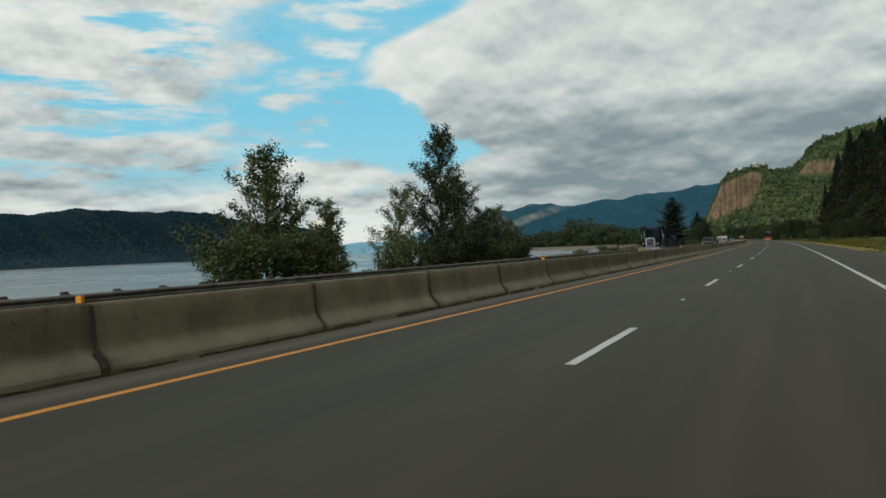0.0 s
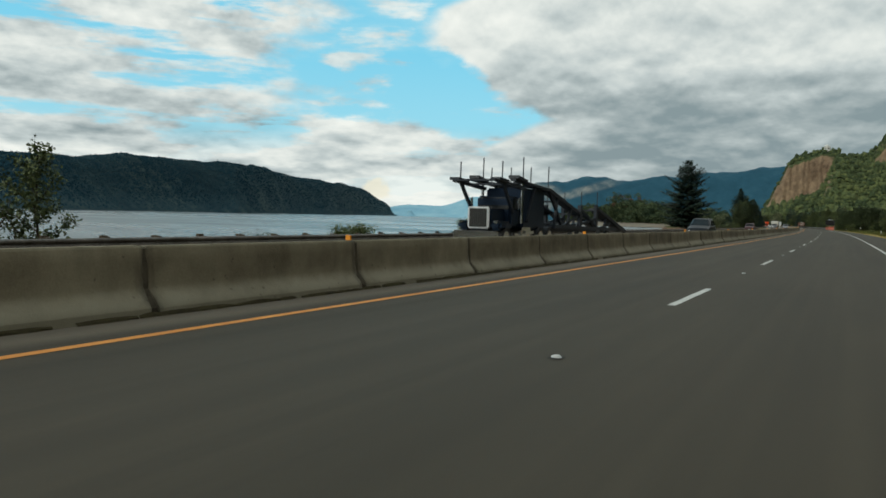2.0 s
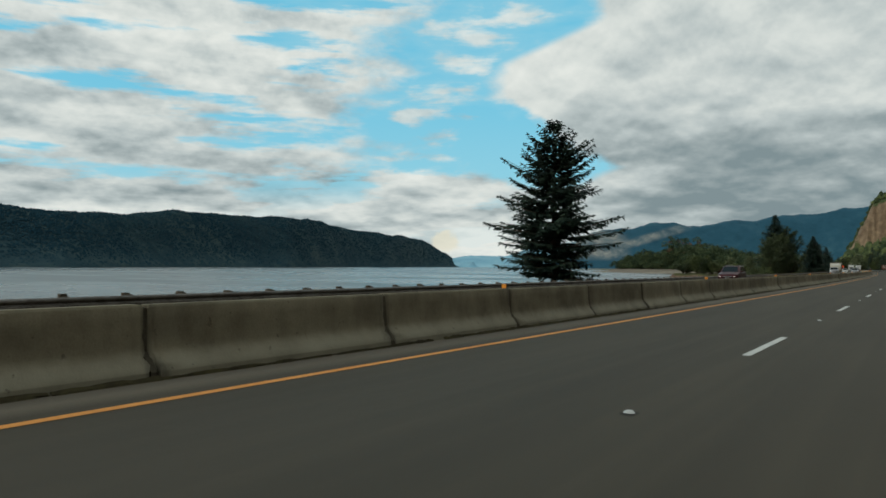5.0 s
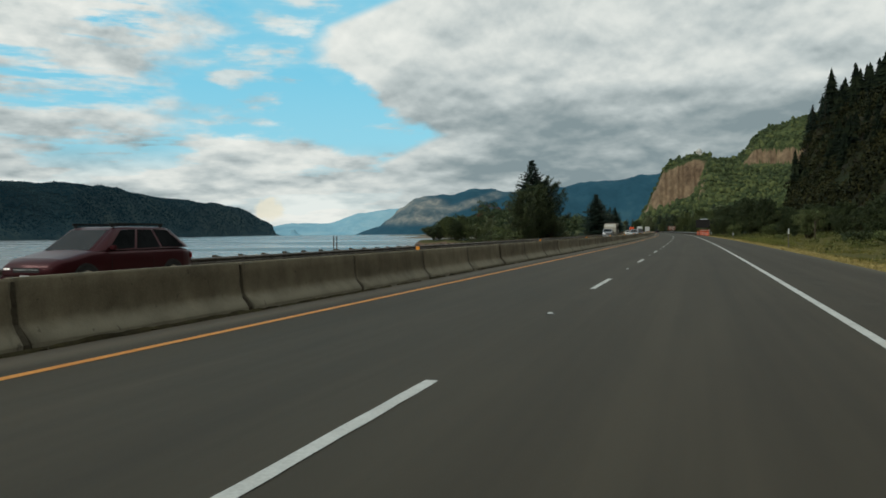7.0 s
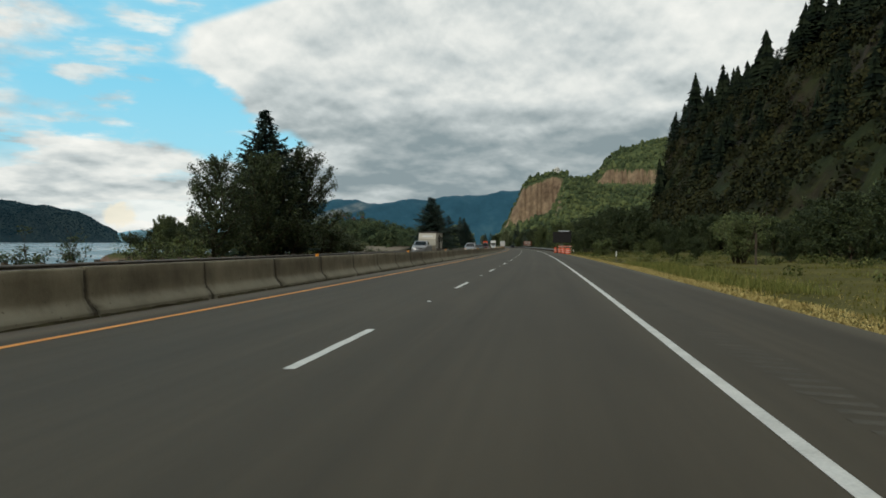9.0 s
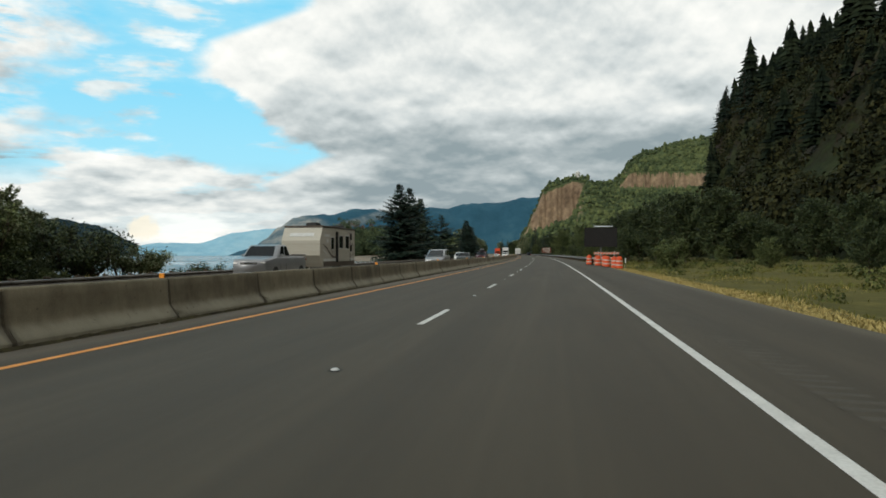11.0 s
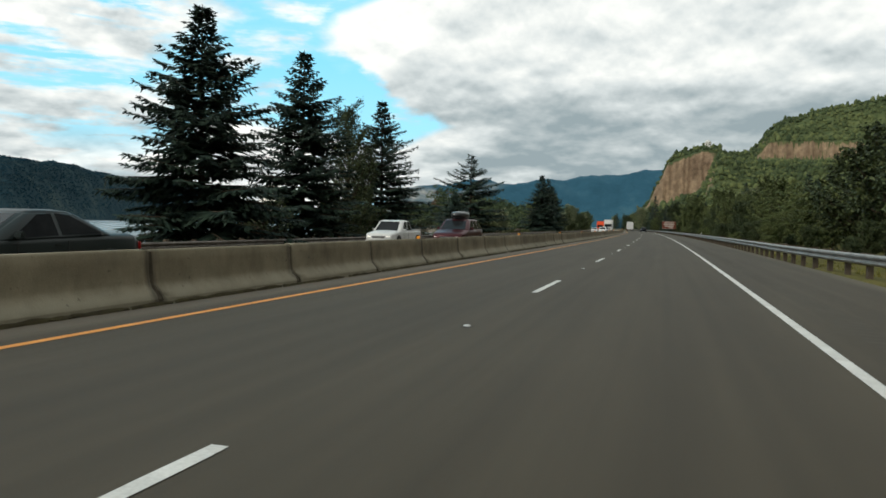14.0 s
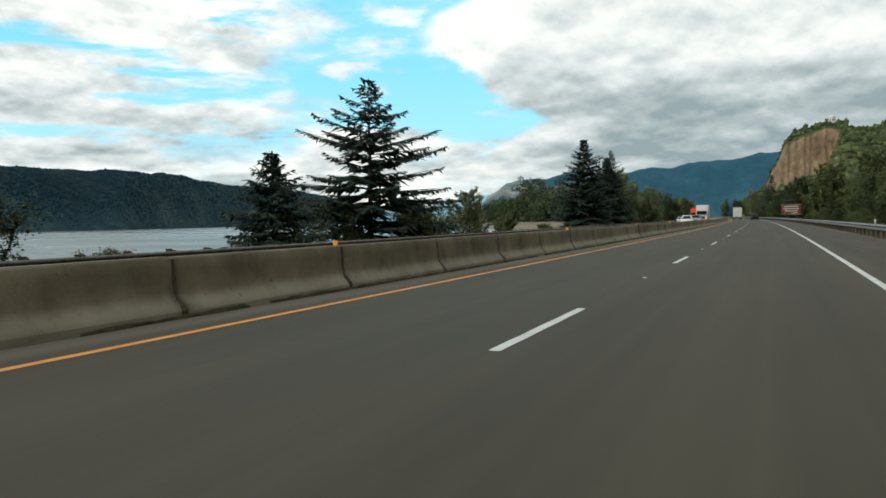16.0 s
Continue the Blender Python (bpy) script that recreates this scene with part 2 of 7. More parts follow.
def concrete_mat():
    """Weathered barrier concrete: worn foot, painted paler still for light on its upward slope, dark stains and runs,
    each segment a little different.
    """
    m = bpy.data.materials.new("barrier_concrete")
    m.use_nodes = True
    add, plug, mth, noi, ramp, mix, smooth, xyz, L = nodes_of(m.node_tree)
    tc = add("ShaderNodeTexCoord")
    rnd = add("ShaderNodeObjectInfo").outputs["Random"]
    off = add("ShaderNodeVectorMath", operation="ADD")
    L.new(tc.outputs["Object"], off.inputs[0])
    L.new(xyz(mth("MULTIPLY", rnd, 57.0), mth("MULTIPLY", rnd, 91.0), 0.0), off.inputs[1])
    v = off.outputs[0]
    sep = add("ShaderNodeSeparateXYZ")
    L.new(tc.outputs["Object"], sep.inputs[0])
    z = sep.outputs[2]
    mp = add("ShaderNodeMapping")
    L.new(v, mp.inputs[0])
    mp.inputs["Scale"].default_value = (1, 1, 0.18)
    runs = noi(mp.outputs[0], 3.5, 5, 0.65)
    blot = noi(v, 1.3, 6, 0.62)
    grain = noi(v, 40.0, 3, 0.7)
    f = mth("ADD", mth("ADD", mth("MULTIPLY", runs, 0.24), mth("MULTIPLY", blot, 0.56)), mth("MULTIPLY", grain, 0.20))
    f = mth("ADD", f, mth("MULTIPLY", mth("SUBTRACT", rnd, 0.5), 0.16))
    col = ramp(f, [(0.34, (0.101, 0.084, 0.054)), (0.5, (0.176, 0.150, 0.098)), (0.66, (0.250, 0.217, 0.146))])
    scuff = noi(v, 5.0, 5, 0.65)
    # paler foot: wear, plus sky light on the up-facing slope put into the colour
    worn = mth("MULTIPLY", smooth(mth("ADD", z, mth("MULTIPLY", mth("SUBTRACT", scuff, 0.5), 0.22)), 0.32, 0.12), mth("ADD", 0.2, mth("MULTIPLY", blot, 1.1)))
    col = mix(mth("MULTIPLY", worn, 0.8), col, (0.30, 0.276, 0.205))
    spall = smooth(noi(v, 9.0, 3, 0.6), 0.66, 0.72)
    col = mix(mth("MULTIPLY", spall, 0.55), col, (0.05, 0.042, 0.030))
    # dark seepage round the joints, ragged and wider low down
    yy = sep.outputs[1]
    gap = mth("ADD", mth("MINIMUM", yy, mth("SUBTRACT", 3.814, yy)), mth("MULTIPLY", mth("SUBTRACT", runs, 0.5), 0.5))
    col = mix(mth("MULTIPLY", smooth(gap, 0.15, -0.03), mth("ADD", 0.25, mth("MULTIPLY", rnd, 0.4))), col, (0.035, 0.029, 0.021))
    patch = mth("MULTIPLY", smooth(noi(v, 0.7, 3, 0.5), 0.52, 0.68), smooth(z, 0.25, 0.45))
    col = mix(mth("MULTIPLY", patch, 0.32), col, (0.07, 0.06, 0.042))
    bs = add("ShaderNodeBsdfPrincipled")
    L.new(col, bs.inputs["Base Color"])
    bs.inputs["Roughness"].default_value = 0.9
    bs.inputs["Specular IOR Level"].default_value = 0.25
    bp = add("ShaderNodeBump")
    bp.inputs["Strength"].default_value, bp.inputs["Distance"].default_value = 0.4, 0.01
    L.new(mth("ADD", grain, blot), bp.inputs["Height"])
    L.new(bp.outputs[0], bs.inputs["Normal"])
    out = add("ShaderNodeOutputMaterial")
    L.new(bs.outputs[0], out.inputs[0])
    return m


def slope_mat(name, green, rock, steep=(0.55, 0.8), sun_green=None, scale=0.02, fine=0.15, haze_glow=0.0, bare_end=False, relief=0.6):
    """Wooded slopes with bare rock where the ground stands steep."""
    m = bpy.data.materials.new(name)
    m.use_nodes = True
    add, plug, mth, noi, ramp, mix, smooth, xyz, L = nodes_of(m.node_tree)
    geo = add("ShaderNodeNewGeometry")
    pos = geo.outputs["Position"]
    sep = add("ShaderNodeSeparateXYZ")
    L.new(geo.outputs["Normal"], sep.inputs[0])
    a, b = noi(pos, scale, 5, 0.6), noi(pos, fine, 5, 0.65)
    f = mth("ADD", mth("MULTIPLY", a, 0.5), mth("MULTIPLY", b, 0.5))
    g = ramp(f, [(0.36, green[0]), (0.5, green[1]), (0.66, green[2])])
    mp = add("ShaderNodeMapping")
    L.new(pos, mp.inputs[0])
    mp.inputs["Scale"].default_value = (1, 1, 0.6)
    st = noi(mp.outputs[0], fine, 6, 0.7)
    r = ramp(mth("ADD", mth("ADD", mth("MULTIPLY", st, 0.55), mth("MULTIPLY", a, 0.2)), mth("MULTIPLY", noi(pos, fine * 2.2, 4, 0.6), 0.25)), [(0.36, rock[0]), (0.5, rock[1]), (0.66, rock[2])])
    nz = mth("ADD", sep.outputs[2], mth("MULTIPLY", mth("SUBTRACT", b, 0.5), 0.5))
    keep = smooth(nz, *steep)
    if bare_end:  # bare slopes at the river end of the mountain, and one tongue of them climbing away
        px = add("ShaderNodeSeparateXYZ")
        L.new(pos, px.inputs[0])
        dx, dy = mth("ADD", px.outputs[0], 2.5), mth("SUBTRACT", px.outputs[1], 200.0)
        wob = mth("MULTIPLY", mth("SUBTRACT", a, 0.5), 1.6)
        az = mth("ADD", mth("MULTIPLY", mth("ARCTAN2", dx, dy), 57.3), wob)
        el = mth("ADD", mth("MULTIPLY", mth("ARCTAN2", px.outputs[2], mth("SQRT", mth("ADD", mth("MULTIPLY", dx, dx), mth("MULTIPLY", dy, dy)))), 57.3), mth("MULTIPLY", wob, 0.3))
        main = mth("MULTIPLY", mth("MULTIPLY", smooth(az, -21.3, -22.9), smooth(el, 0.45, 1.1)), smooth(mth("ADD", el, mth("MULTIPLY", mth("ADD", az, 24.0), 0.25)), 3.3, 2.7))
        climb = mth("ABSOLUTE", mth("SUBTRACT", el, mth("ADD", 2.05, mth("MULTIPLY", mth("ADD", az, 21.2), 0.31))))
        tongue = mth("MULTIPLY", mth("MULTIPLY", smooth(climb, 0.48, 0.12), smooth(az, -16.6, -18.4)), smooth(az, -24.5, -23.0))
        keep = mth("SUBTRACT", 1.0, mth("MULTIPLY", mth("MAXIMUM", main, mth("MULTIPLY", tongue, 0.8)), mth("ADD", 0.35, mth("MULTIPLY", smooth(mth("ADD", mth("MULTIPLY", st, 0.6), mth("MULTIPLY", a, 0.4)), 0.36, 0.58), 0.6))))
    col = mix(keep, r, g)
    bs = add("ShaderNodeBsdfPrincipled")
    L.new(col, bs.inputs["Base Color"])
    bs.inputs["Roughness"].default_value = 0.95
    bs.inputs["Specular IOR Level"].default_value = 0.1
    # far ridges emit a little of their own colour, in place of haze
    if haze_glow:
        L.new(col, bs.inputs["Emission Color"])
        bs.inputs["Emission Strength"].default_value = haze_glow
    bp = add("ShaderNodeBump")
    bp.inputs["Strength"].default_value, bp.inputs["Distance"].default_value = relief, 0.4 / fine
    L.new(b, bp.inputs["Height"])
    L.new(bp.outputs[0], bs.inputs["Normal"])
    out = add("ShaderNodeOutputMaterial")
    L.new(bs.outputs[0], out.inputs[0])
    return m


def water_mat():
    m = bpy.data.materials.new("river_water")
    m.use_nodes = True
    add, plug, mth, noi, ramp, mix, smooth, xyz, L = nodes_of(m.node_tree)
    pos = add("ShaderNodeNewGeometry").outputs["Position"]
    mp = add("ShaderNodeMapping")
    L.new(pos, mp.inputs[0])
    mp.inputs["Scale"].default_value = (0.6, 1.4, 1)
    ripple = noi(mp.outputs[0], 0.9, 4, 0.6)
    swell = noi(mp.outputs[0], 0.02, 4, 0.6)
    bs = add("ShaderNodeBsdfPrincipled")
    L.new(ramp(swell, [(0.35, (0.05, 0.065, 0.07)), (0.65, (0.10, 0.12, 0.125))]), bs.inputs["Base Color"])
    wind = smooth(noi(mp.outputs[0], 0.006, 5, 0.6), 0.40, 0.60)
    L.new(mth("ADD", 0.10, mth("ADD", mth("MULTIPLY", swell, 0.16), mth("MULTIPLY", wind, 0.22))), bs.inputs["Roughness"])
    bp = add("ShaderNodeBump")
    bp.inputs["Strength"].default_value, bp.inputs["Distance"].default_value = 0.5, 0.25
    L.new(ripple, bp.inputs["Height"])
    L.new(bp.outputs[0], bs.inputs["Normal"])
    out = add("ShaderNodeOutputMaterial")
    L.new(bs.outputs[0], out.inputs[0])
    return m


ASPHALT, CONCRETE, WATER = asphalt_mat(), concrete_mat(), water_mat()
WHITE_PAINT = mat("white_road_paint", [(0.42, 0.41, 0.38), (0.62, 0.61, 0.57)], 0.7, 2.0, 40, 0.2)
ORANGE_PAINT = mat("yellow_road_paint", [(0.50, 0.19, 0.03), (0.66, 0.28, 0.05)], 0.7, 2.0, 40, 0.2)
SOIL = mat("earth_and_grass", [(0.050, 0.048, 0.014), (0.090, 0.082, 0.024), (0.145, 0.118, 0.038)], 0.95, 0.25, 3.0, 0.5, spec=0.1)
DRY_GRASS = mat("dry_grass", [(0.28, 0.215, 0.078), (0.46, 0.365, 0.145)], 0.9, 0.8, 9, 0.3, spec=0.1, per_island=0.35)
GREEN_GRASS = mat("green_grass", [(0.064, 0.066, 0.013), (0.110, 0.106, 0.022), (0.175, 0.150, 0.036)], 0.9, 0.5, 6, 0.3, spec=0.1, per_island=0.25)
PALE_GRASS = mat("pale_green_grass", [(0.085, 0.098, 0.022), (0.140, 0.150, 0.038), (0.21, 0.195, 0.060)], 0.9, 0.4, 6, 0.3, spec=0.15, per_island=0.5)
BARK = mat("bark", [(0.035, 0.026, 0.018), (0.09, 0.07, 0.05)], 0.95, 3.0, 25, 0.6, stretch=(1, 1, 0.2), spec=0.1)
NEEDLES = mat("fir_needles", [(0.008, 0.017, 0.013), (0.017, 0.033, 0.023), (0.034, 0.055, 0.036)], 0.75, 0.8, 8, 0.0, spec=0.2, per_island=0.45)
# hillside conifers: the slope's shade is put into the needle colour
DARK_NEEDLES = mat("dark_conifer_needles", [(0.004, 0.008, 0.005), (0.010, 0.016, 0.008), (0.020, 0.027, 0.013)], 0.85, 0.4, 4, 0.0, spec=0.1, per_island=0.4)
LEAVES = mat("broad_leaves", [(0.038, 0.054, 0.016), (0.078, 0.102, 0.032), (0.148, 0.168, 0.058)], 0.65, 0.7, 8, 0.0, spec=0.3, per_island=0.5)
DARK_LEAVES = mat("dark_broad_leaves", [(0.017, 0.027, 0.011), (0.037, 0.054, 0.018), (0.074, 0.092, 0.032)], 0.65, 0.7, 8, 0.0, spec=0.3, per_island=0.5)
PALE_LEAVES = mat("pale_broad_leaves", [(0.065, 0.088, 0.034), (0.13, 0.155, 0.07), (0.25, 0.265, 0.15)], 0.6, 0.7, 8, 0.0, spec=0.3, per_island=0.6)
STEEL = mat("galvanised_steel", [(0.15, 0.148, 0.138), (0.29, 0.285, 0.27)], 0.5, 1.5, 12, 0.1, metal=0.7)
RUST_STEEL = mat("weathered_rail_steel", [(0.075, 0.065, 0.055), (0.19, 0.17, 0.15)], 0.7, 1.5, 12, 0.15, metal=0.3)
POST_WOOD = mat("weathered_timber", [(0.05, 0.038, 0.028), (0.12, 0.095, 0.07)], 0.9, 2.0, 20, 0.4, stretch=(1, 1, 0.2), spec=0.15)
# near-black slope: rock and woods are coloured as if standing in shade
HILL_FOREST = slope_mat("shade_dark_cliff", [(0.010, 0.014, 0.006), (0.022, 0.028, 0.010), (0.045, 0.048, 0.018)], [(0.014, 0.011, 0.008), (0.030, 0.022, 0.015), (0.058, 0.042, 0.028)], (0.35, 0.62), scale=0.05, fine=0.35)
HEADLAND = slope_mat("headland_slopes", [(0.034, 0.048, 0.022), (0.060, 0.078, 0.032), (0.112, 0.128, 0.050)], [(0.098, 0.066, 0.044), (0.215, 0.150, 0.098), (0.38, 0.275, 0.175)], (0.42, 0.66), scale=0.006, fine=0.045)
# bluff across the river: air haze mixed into its greens as blue
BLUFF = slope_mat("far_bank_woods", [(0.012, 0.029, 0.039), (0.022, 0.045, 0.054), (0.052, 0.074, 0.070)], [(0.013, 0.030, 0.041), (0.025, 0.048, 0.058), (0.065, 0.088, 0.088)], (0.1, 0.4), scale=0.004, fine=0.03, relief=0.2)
# the blue of these two far ridges is haze put into the colour
HUMP = slope_mat("hazed_mountain_woods", [(0.016, 0.054, 0.082), (0.022, 0.070, 0.104), (0.040, 0.096, 0.124)], [(0.105, 0.135, 0.140), (0.195, 0.205, 0.195), (0.34, 0.32, 0.28)], (0.72, 0.95), scale=0.0012, fine=0.012, haze_glow=0.12, bare_end=True, relief=0.3)
PALE_HILL = slope_mat("hazed_distant_hills", [(0.13, 0.26, 0.34), (0.17, 0.31, 0.38), (0.24, 0.37, 0.42)], [(0.15, 0.28, 0.35), (0.2, 0.33, 0.4), (0.26, 0.4, 0.45)], (0.1, 0.3), scale=0.002, fine=0.01, haze_glow=0.35)

# ---- plan: the road's own coordinates ----
BEND, TURN_END = 2.2644e-4, 1100.0  # a left-hand bend of 4.5 km radius


def W(s, l, z=0.0):
    """The place s metres along the lane line, l metres to its right, z up."""
    a = BEND * min(max(s, 0.0), TURN_END)
    x, y = -(1 - math.cos(a)) / BEND, math.sin(a) / BEND
    rest = s - min(max(s, 0.0), TURN_END)
    return Vector((x + l * math.cos(a) - rest * math.sin(a), y + l * math.sin(a) + rest * math.cos(a), z))


def heading(s):
    return BEND * min(max(s, 0.0), TURN_END)


def put_at(s, l, z=0.0, turn=0.0):
    """A pose on the road's plan; turn in degrees from the road's direction."""
    p = W(s, l, z)
    return Matrix.Translation(p) @ Matrix.Rotation(heading(s) + radians(turn), 4, "Z")


def mesh_of(name, verts, faces, material, smooth_=False):
    me = bpy.data.meshes.new(name)
    me.from_pydata([tuple(v) for v in verts], [], faces)
    me.materials.append(material)
    if smooth_:
        me.polygons.foreach_set("use_smooth", [True] * len(me.polygons))
    me.update()
    return me


def quick(name, verts, faces, material, parent=None, label="", smooth_=False):
    ob = new(name, mesh_of(name, verts, faces, material, smooth_))
    if parent:
        ob.parent = parent
    return tagged(ob, label)


def part(name, bm, material, parent=None, label="", smooth_=False):
    me = bpy.data.meshes.new(name)
    bm.to_mesh(me)
    bm.free()
    me.materials.append(material)
    if smooth_:
        me.polygons.foreach_set("use_smooth", [True] * len(me.polygons))
    ob = new(name, me)
    if parent:
        ob.parent = parent
    return tagged(ob, label)


def strip(name, s0, s1, step, section, material, kind_label="", category="", closed=False, uv=False):
    """A form drawn along the road: section is a list of (l, z)."""
    n = max(2, int((s1 - s0) / step) + 1)
    ss = [s0 + (s1 - s0) * i / (n - 1) for i in range(n)]
    m = len(section)
    verts = [W(s, l, z) for s in ss for l, z in section]
    faces = []
    for i in range(n - 1):
        for j in range(m if closed else m - 1):
            k = (j + 1) % m
            faces.append((i * m + j, i * m + k, (i + 1) * m + k, (i + 1) * m + j))
    ob = quick(name, verts, faces, material)
    if uv:
        lay = ob.data.uv_layers.new(name="road")
        co = [(s, l) for s in ss for l, z in section]
        for lp in ob.data.loops:
            lay.data[lp.index].uv = co[lp.vertex_index]
    return tagged(ob, kind_label, category, kind="structure")


# ---- ground, river, roads ----
WATER_Z, OPP_Z = -5.8, -0.30


def sstep(x, a, b):
    t = min(1, max(0, (x - a) / (b - a)))
    return t * t * (3 - 2 * t)


def nz(x, y, z=0.0):
    return noise.fractal((x, y, z), 0.9, 2.0, 4)


def shore(s):
    return -26 - 3 * nz(s * 0.02, 1.7) - 16 * sstep(s, 326, 333) * (1 - sstep(s, 345, 353)) - 40 * sstep(s, 650, 1500) - 300 * sstep(s, 940, 1330) - 200 * sstep(s, 1400, 2600)


def ground_z(s, l):
    if l < -17.25:
        e = shore(s)
        t = max(0.0, min(1.0, (l + 19.5) / (e + 19.5))) ** 1.6
        return OPP_Z - 0.15 - t * 5.4 - 6 * sstep(l, e, e - 25) + 0.25 * nz(s * 0.2, l * 0.2) * t
    if l < 7.3:
        return -0.55
    g = -0.17 - 0.35 * sstep(l, 7.5, 11) + 0.5 * sstep(l, 14, 30) + 0.18 * nz(s * 0.12, l * 0.12) * sstep(l, 7.6, 10)
    return g


def build_ground():
    ss = [-600, -300, -150] + list(range(-80, 560, 5)) + list(range(560, 1200, 16)) + list(range(1200, 4900, 150)) + [4900]
    ls = [-4200, -2500, -1200, -500, -200, -100, -70, -50, -42, -36, -32] + [-30 + 0.8 * i for i in range(16)] + [-17.2, 7.1, 7.25, 7.6, 8.2, 9, 10, 11.5, 13, 15, 17, 20, 24, 28, 34, 42, 55, 80, 130, 300, 700, 1500, 3000, 4500]
    verts = [W(s, l, ground_z(s, l)) for s in ss for l in ls]
    m = len(ls)
    faces = [(i * m + j, i * m + j + 1, (i + 1) * m + j + 1, (i + 1) * m + j) for i in range(len(ss) - 1) for j in range(m - 1)]
    g = quick("ground", verts, faces, SOIL, smooth_=True)
    tagged(g, "grassy earth verge and river bank beside the highway", "ground", kind="structure")
    w = quick("water", [(-4900, -900, WATER_Z), (900, -900, WATER_Z), (900, 4900, WATER_Z), (-4900, 4900, WATER_Z)], [(0, 1, 2, 3)], WATER)
    tagged(w, "wide grey-blue river with small ripples", "river", kind="structure")


build_ground()
strip("road", -80, 1400, 6, [(-4.95, -0.6), (-4.9, -0.05), (-3.6, 0.0), (0, 0.0), (3.9, 0.0), (7.2, -0.13), (7.35, -0.6)], ASPHALT, "worn dark grey asphalt highway carriageway", "road", uv=True)
strip("road_opposite", -80, 1400, 6, [(-17.3, -1.2), (-17.2, -0.357), (-4.98, -0.04), (-4.96, -0.9)], ASPHALT, "grey asphalt carriageway of the oncoming traffic", "road", uv=True)
strip("edge_line_yellow", -60, 1300, 6, [(-3.41, 0.004), (-3.29, 0.004)], ORANGE_PAINT, "continuous orange-yellow painted median edge line", "road marking")
strip("edge_line_white", -60, 1300, 6, [(3.635, 0.004), (3.755, 0.004)], WHITE_PAINT, "continuous white painted shoulder edge line", "road marking")
strip("opposite_edge_line_yellow", -60, 1300, 6, [(-7.2, -0.091), (-7.08, -0.088)], ORANGE_PAINT, "yellow painted edge line of the oncoming carriageway", "road marking")
strip("opposite_edge_line_white", -60, 1300, 6, [(-14.75, -0.287), (-14.6, -0.283)], WHITE_PAINT, "white painted edge line of the oncoming carriageway", "road marking")


# ---- distant land ----
EYE0 = W(200, 2, 0)


def lerp_table(x, tab):
    if x <= tab[0][0]:
        return tab[0][1]
    for (a, u), (b, v) in zip(tab, tab[1:]):
        if x <= b:
            t = (x - a) / (b - a)
            t = t * t * (3 - 2 * t) * 0.5 + t * 0.5
            return u + (v - u) * t
    return tab[-1][1]


def polar_land(name, a0, a1, da, radii, height, material, label, category):
    """A landform over bearing (degrees, clockwise from north) and distance."""
    n = int((a1 - a0) / da) + 1
    m = len(radii(a0))
    verts = []
    for i in range(n):
        a = a0 + da * i
        for j, r in enumerate(radii(a)):
            verts.append((EYE0.x + r * math.sin(radians(a)), EYE0.y + r * math.cos(radians(a)), height(a, r, j / (m - 1))))
    faces = [(i * m + j, (i + 1) * m + j, (i + 1) * m + j + 1, i * m + j + 1) for i in range(n - 1) for j in range(m - 1)]
    ob = quick(name, verts, faces, material, smooth_=True)
    return tagged(ob, label, category, kind="structure")


BLUFF_SHORE = [(-120, 1150), (-90, 1100), (-67, 1250), (-50, 1900), (-42, 2900), (-37, 4200), (-34.2, 4650)]
BLUFF_TOP = [(-120, 4.2), (-68, 4.1), (-61, 4.25), (-53, 4.1), (-49, 4.05), (-44.5, 3.15), (-40.5, 2.55), (-38.2, 2.1), (-36.6, 1.2), (-35.4, 0.5), (-34.6, 0.1), (-34, 0.0)]


def bluff_radii(a):
    r = lerp_table(a, BLUFF_SHORE)
    d = 90 + 0.13 * r
    return [r - 30 + (d + 30) * t ** 1.3 for t in [k / 22 for k in range(23)]] + [r + d + 250]


def bluff_z(a, r, t):
    top = math.tan(radians(lerp_table(a, BLUFF_TOP))) * lerp_table(a, BLUFF_SHORE) * 1.16
    x, y = r * math.sin(radians(a)), r * math.cos(radians(a))
    h = top * (0.06 * sstep(t, 0, 0.12) + 0.94 * sstep(t, 0.08, 1.0) ** 0.8)
    h += top * (0.10 - 0.06 * sstep(a, -52, -40)) * nz(x * 0.0035, y * 0.0035) * t * 1.2 + (0.4 + 0.0004 * r) * noise.noise((x * 0.016, y * 0.016, 0)) * sstep(t, 0.1, 0.3)
    return WATER_Z - 1.5 + h + 1.8 * sstep(t, 0, 0.05)


polar_land("far_bank_bluff", -120, -34.2, 0.11, bluff_radii, bluff_z, BLUFF, "long dark wooded bluff on the far river bank, tinted haze-blue", "bluff")


def backdrop_ridge(name, a0, a1, r, tops, material, label, rough_=0.10, seed=0.0):
    def radii(a):
        return [r - 420 + 440 * k / 16 for k in range(17)]

    def hz(a, rr, t):
        x, y = rr * math.sin(radians(a)), rr * math.cos(radians(a))
        top = math.tan(radians(lerp_table(a, tops))) * r
        return WATER_Z - 4 + top * (sstep(t, 0, 1) ** 0.75 + rough_ * nz(x * 0.004 + seed, y * 0.004) * t * 1.2) + top * rough_ * 0.9 * noise.noise((a * 0.55 + 1.5 * t, t * 0.8, seed)) * math.sin(3.14 * min(1, t)) + 2.2 * t * noise.noise((x * 0.03, y * 0.03, seed))

    return polar_land(name, a0, a1, 0.12, radii, hz, material, label, "mountain")


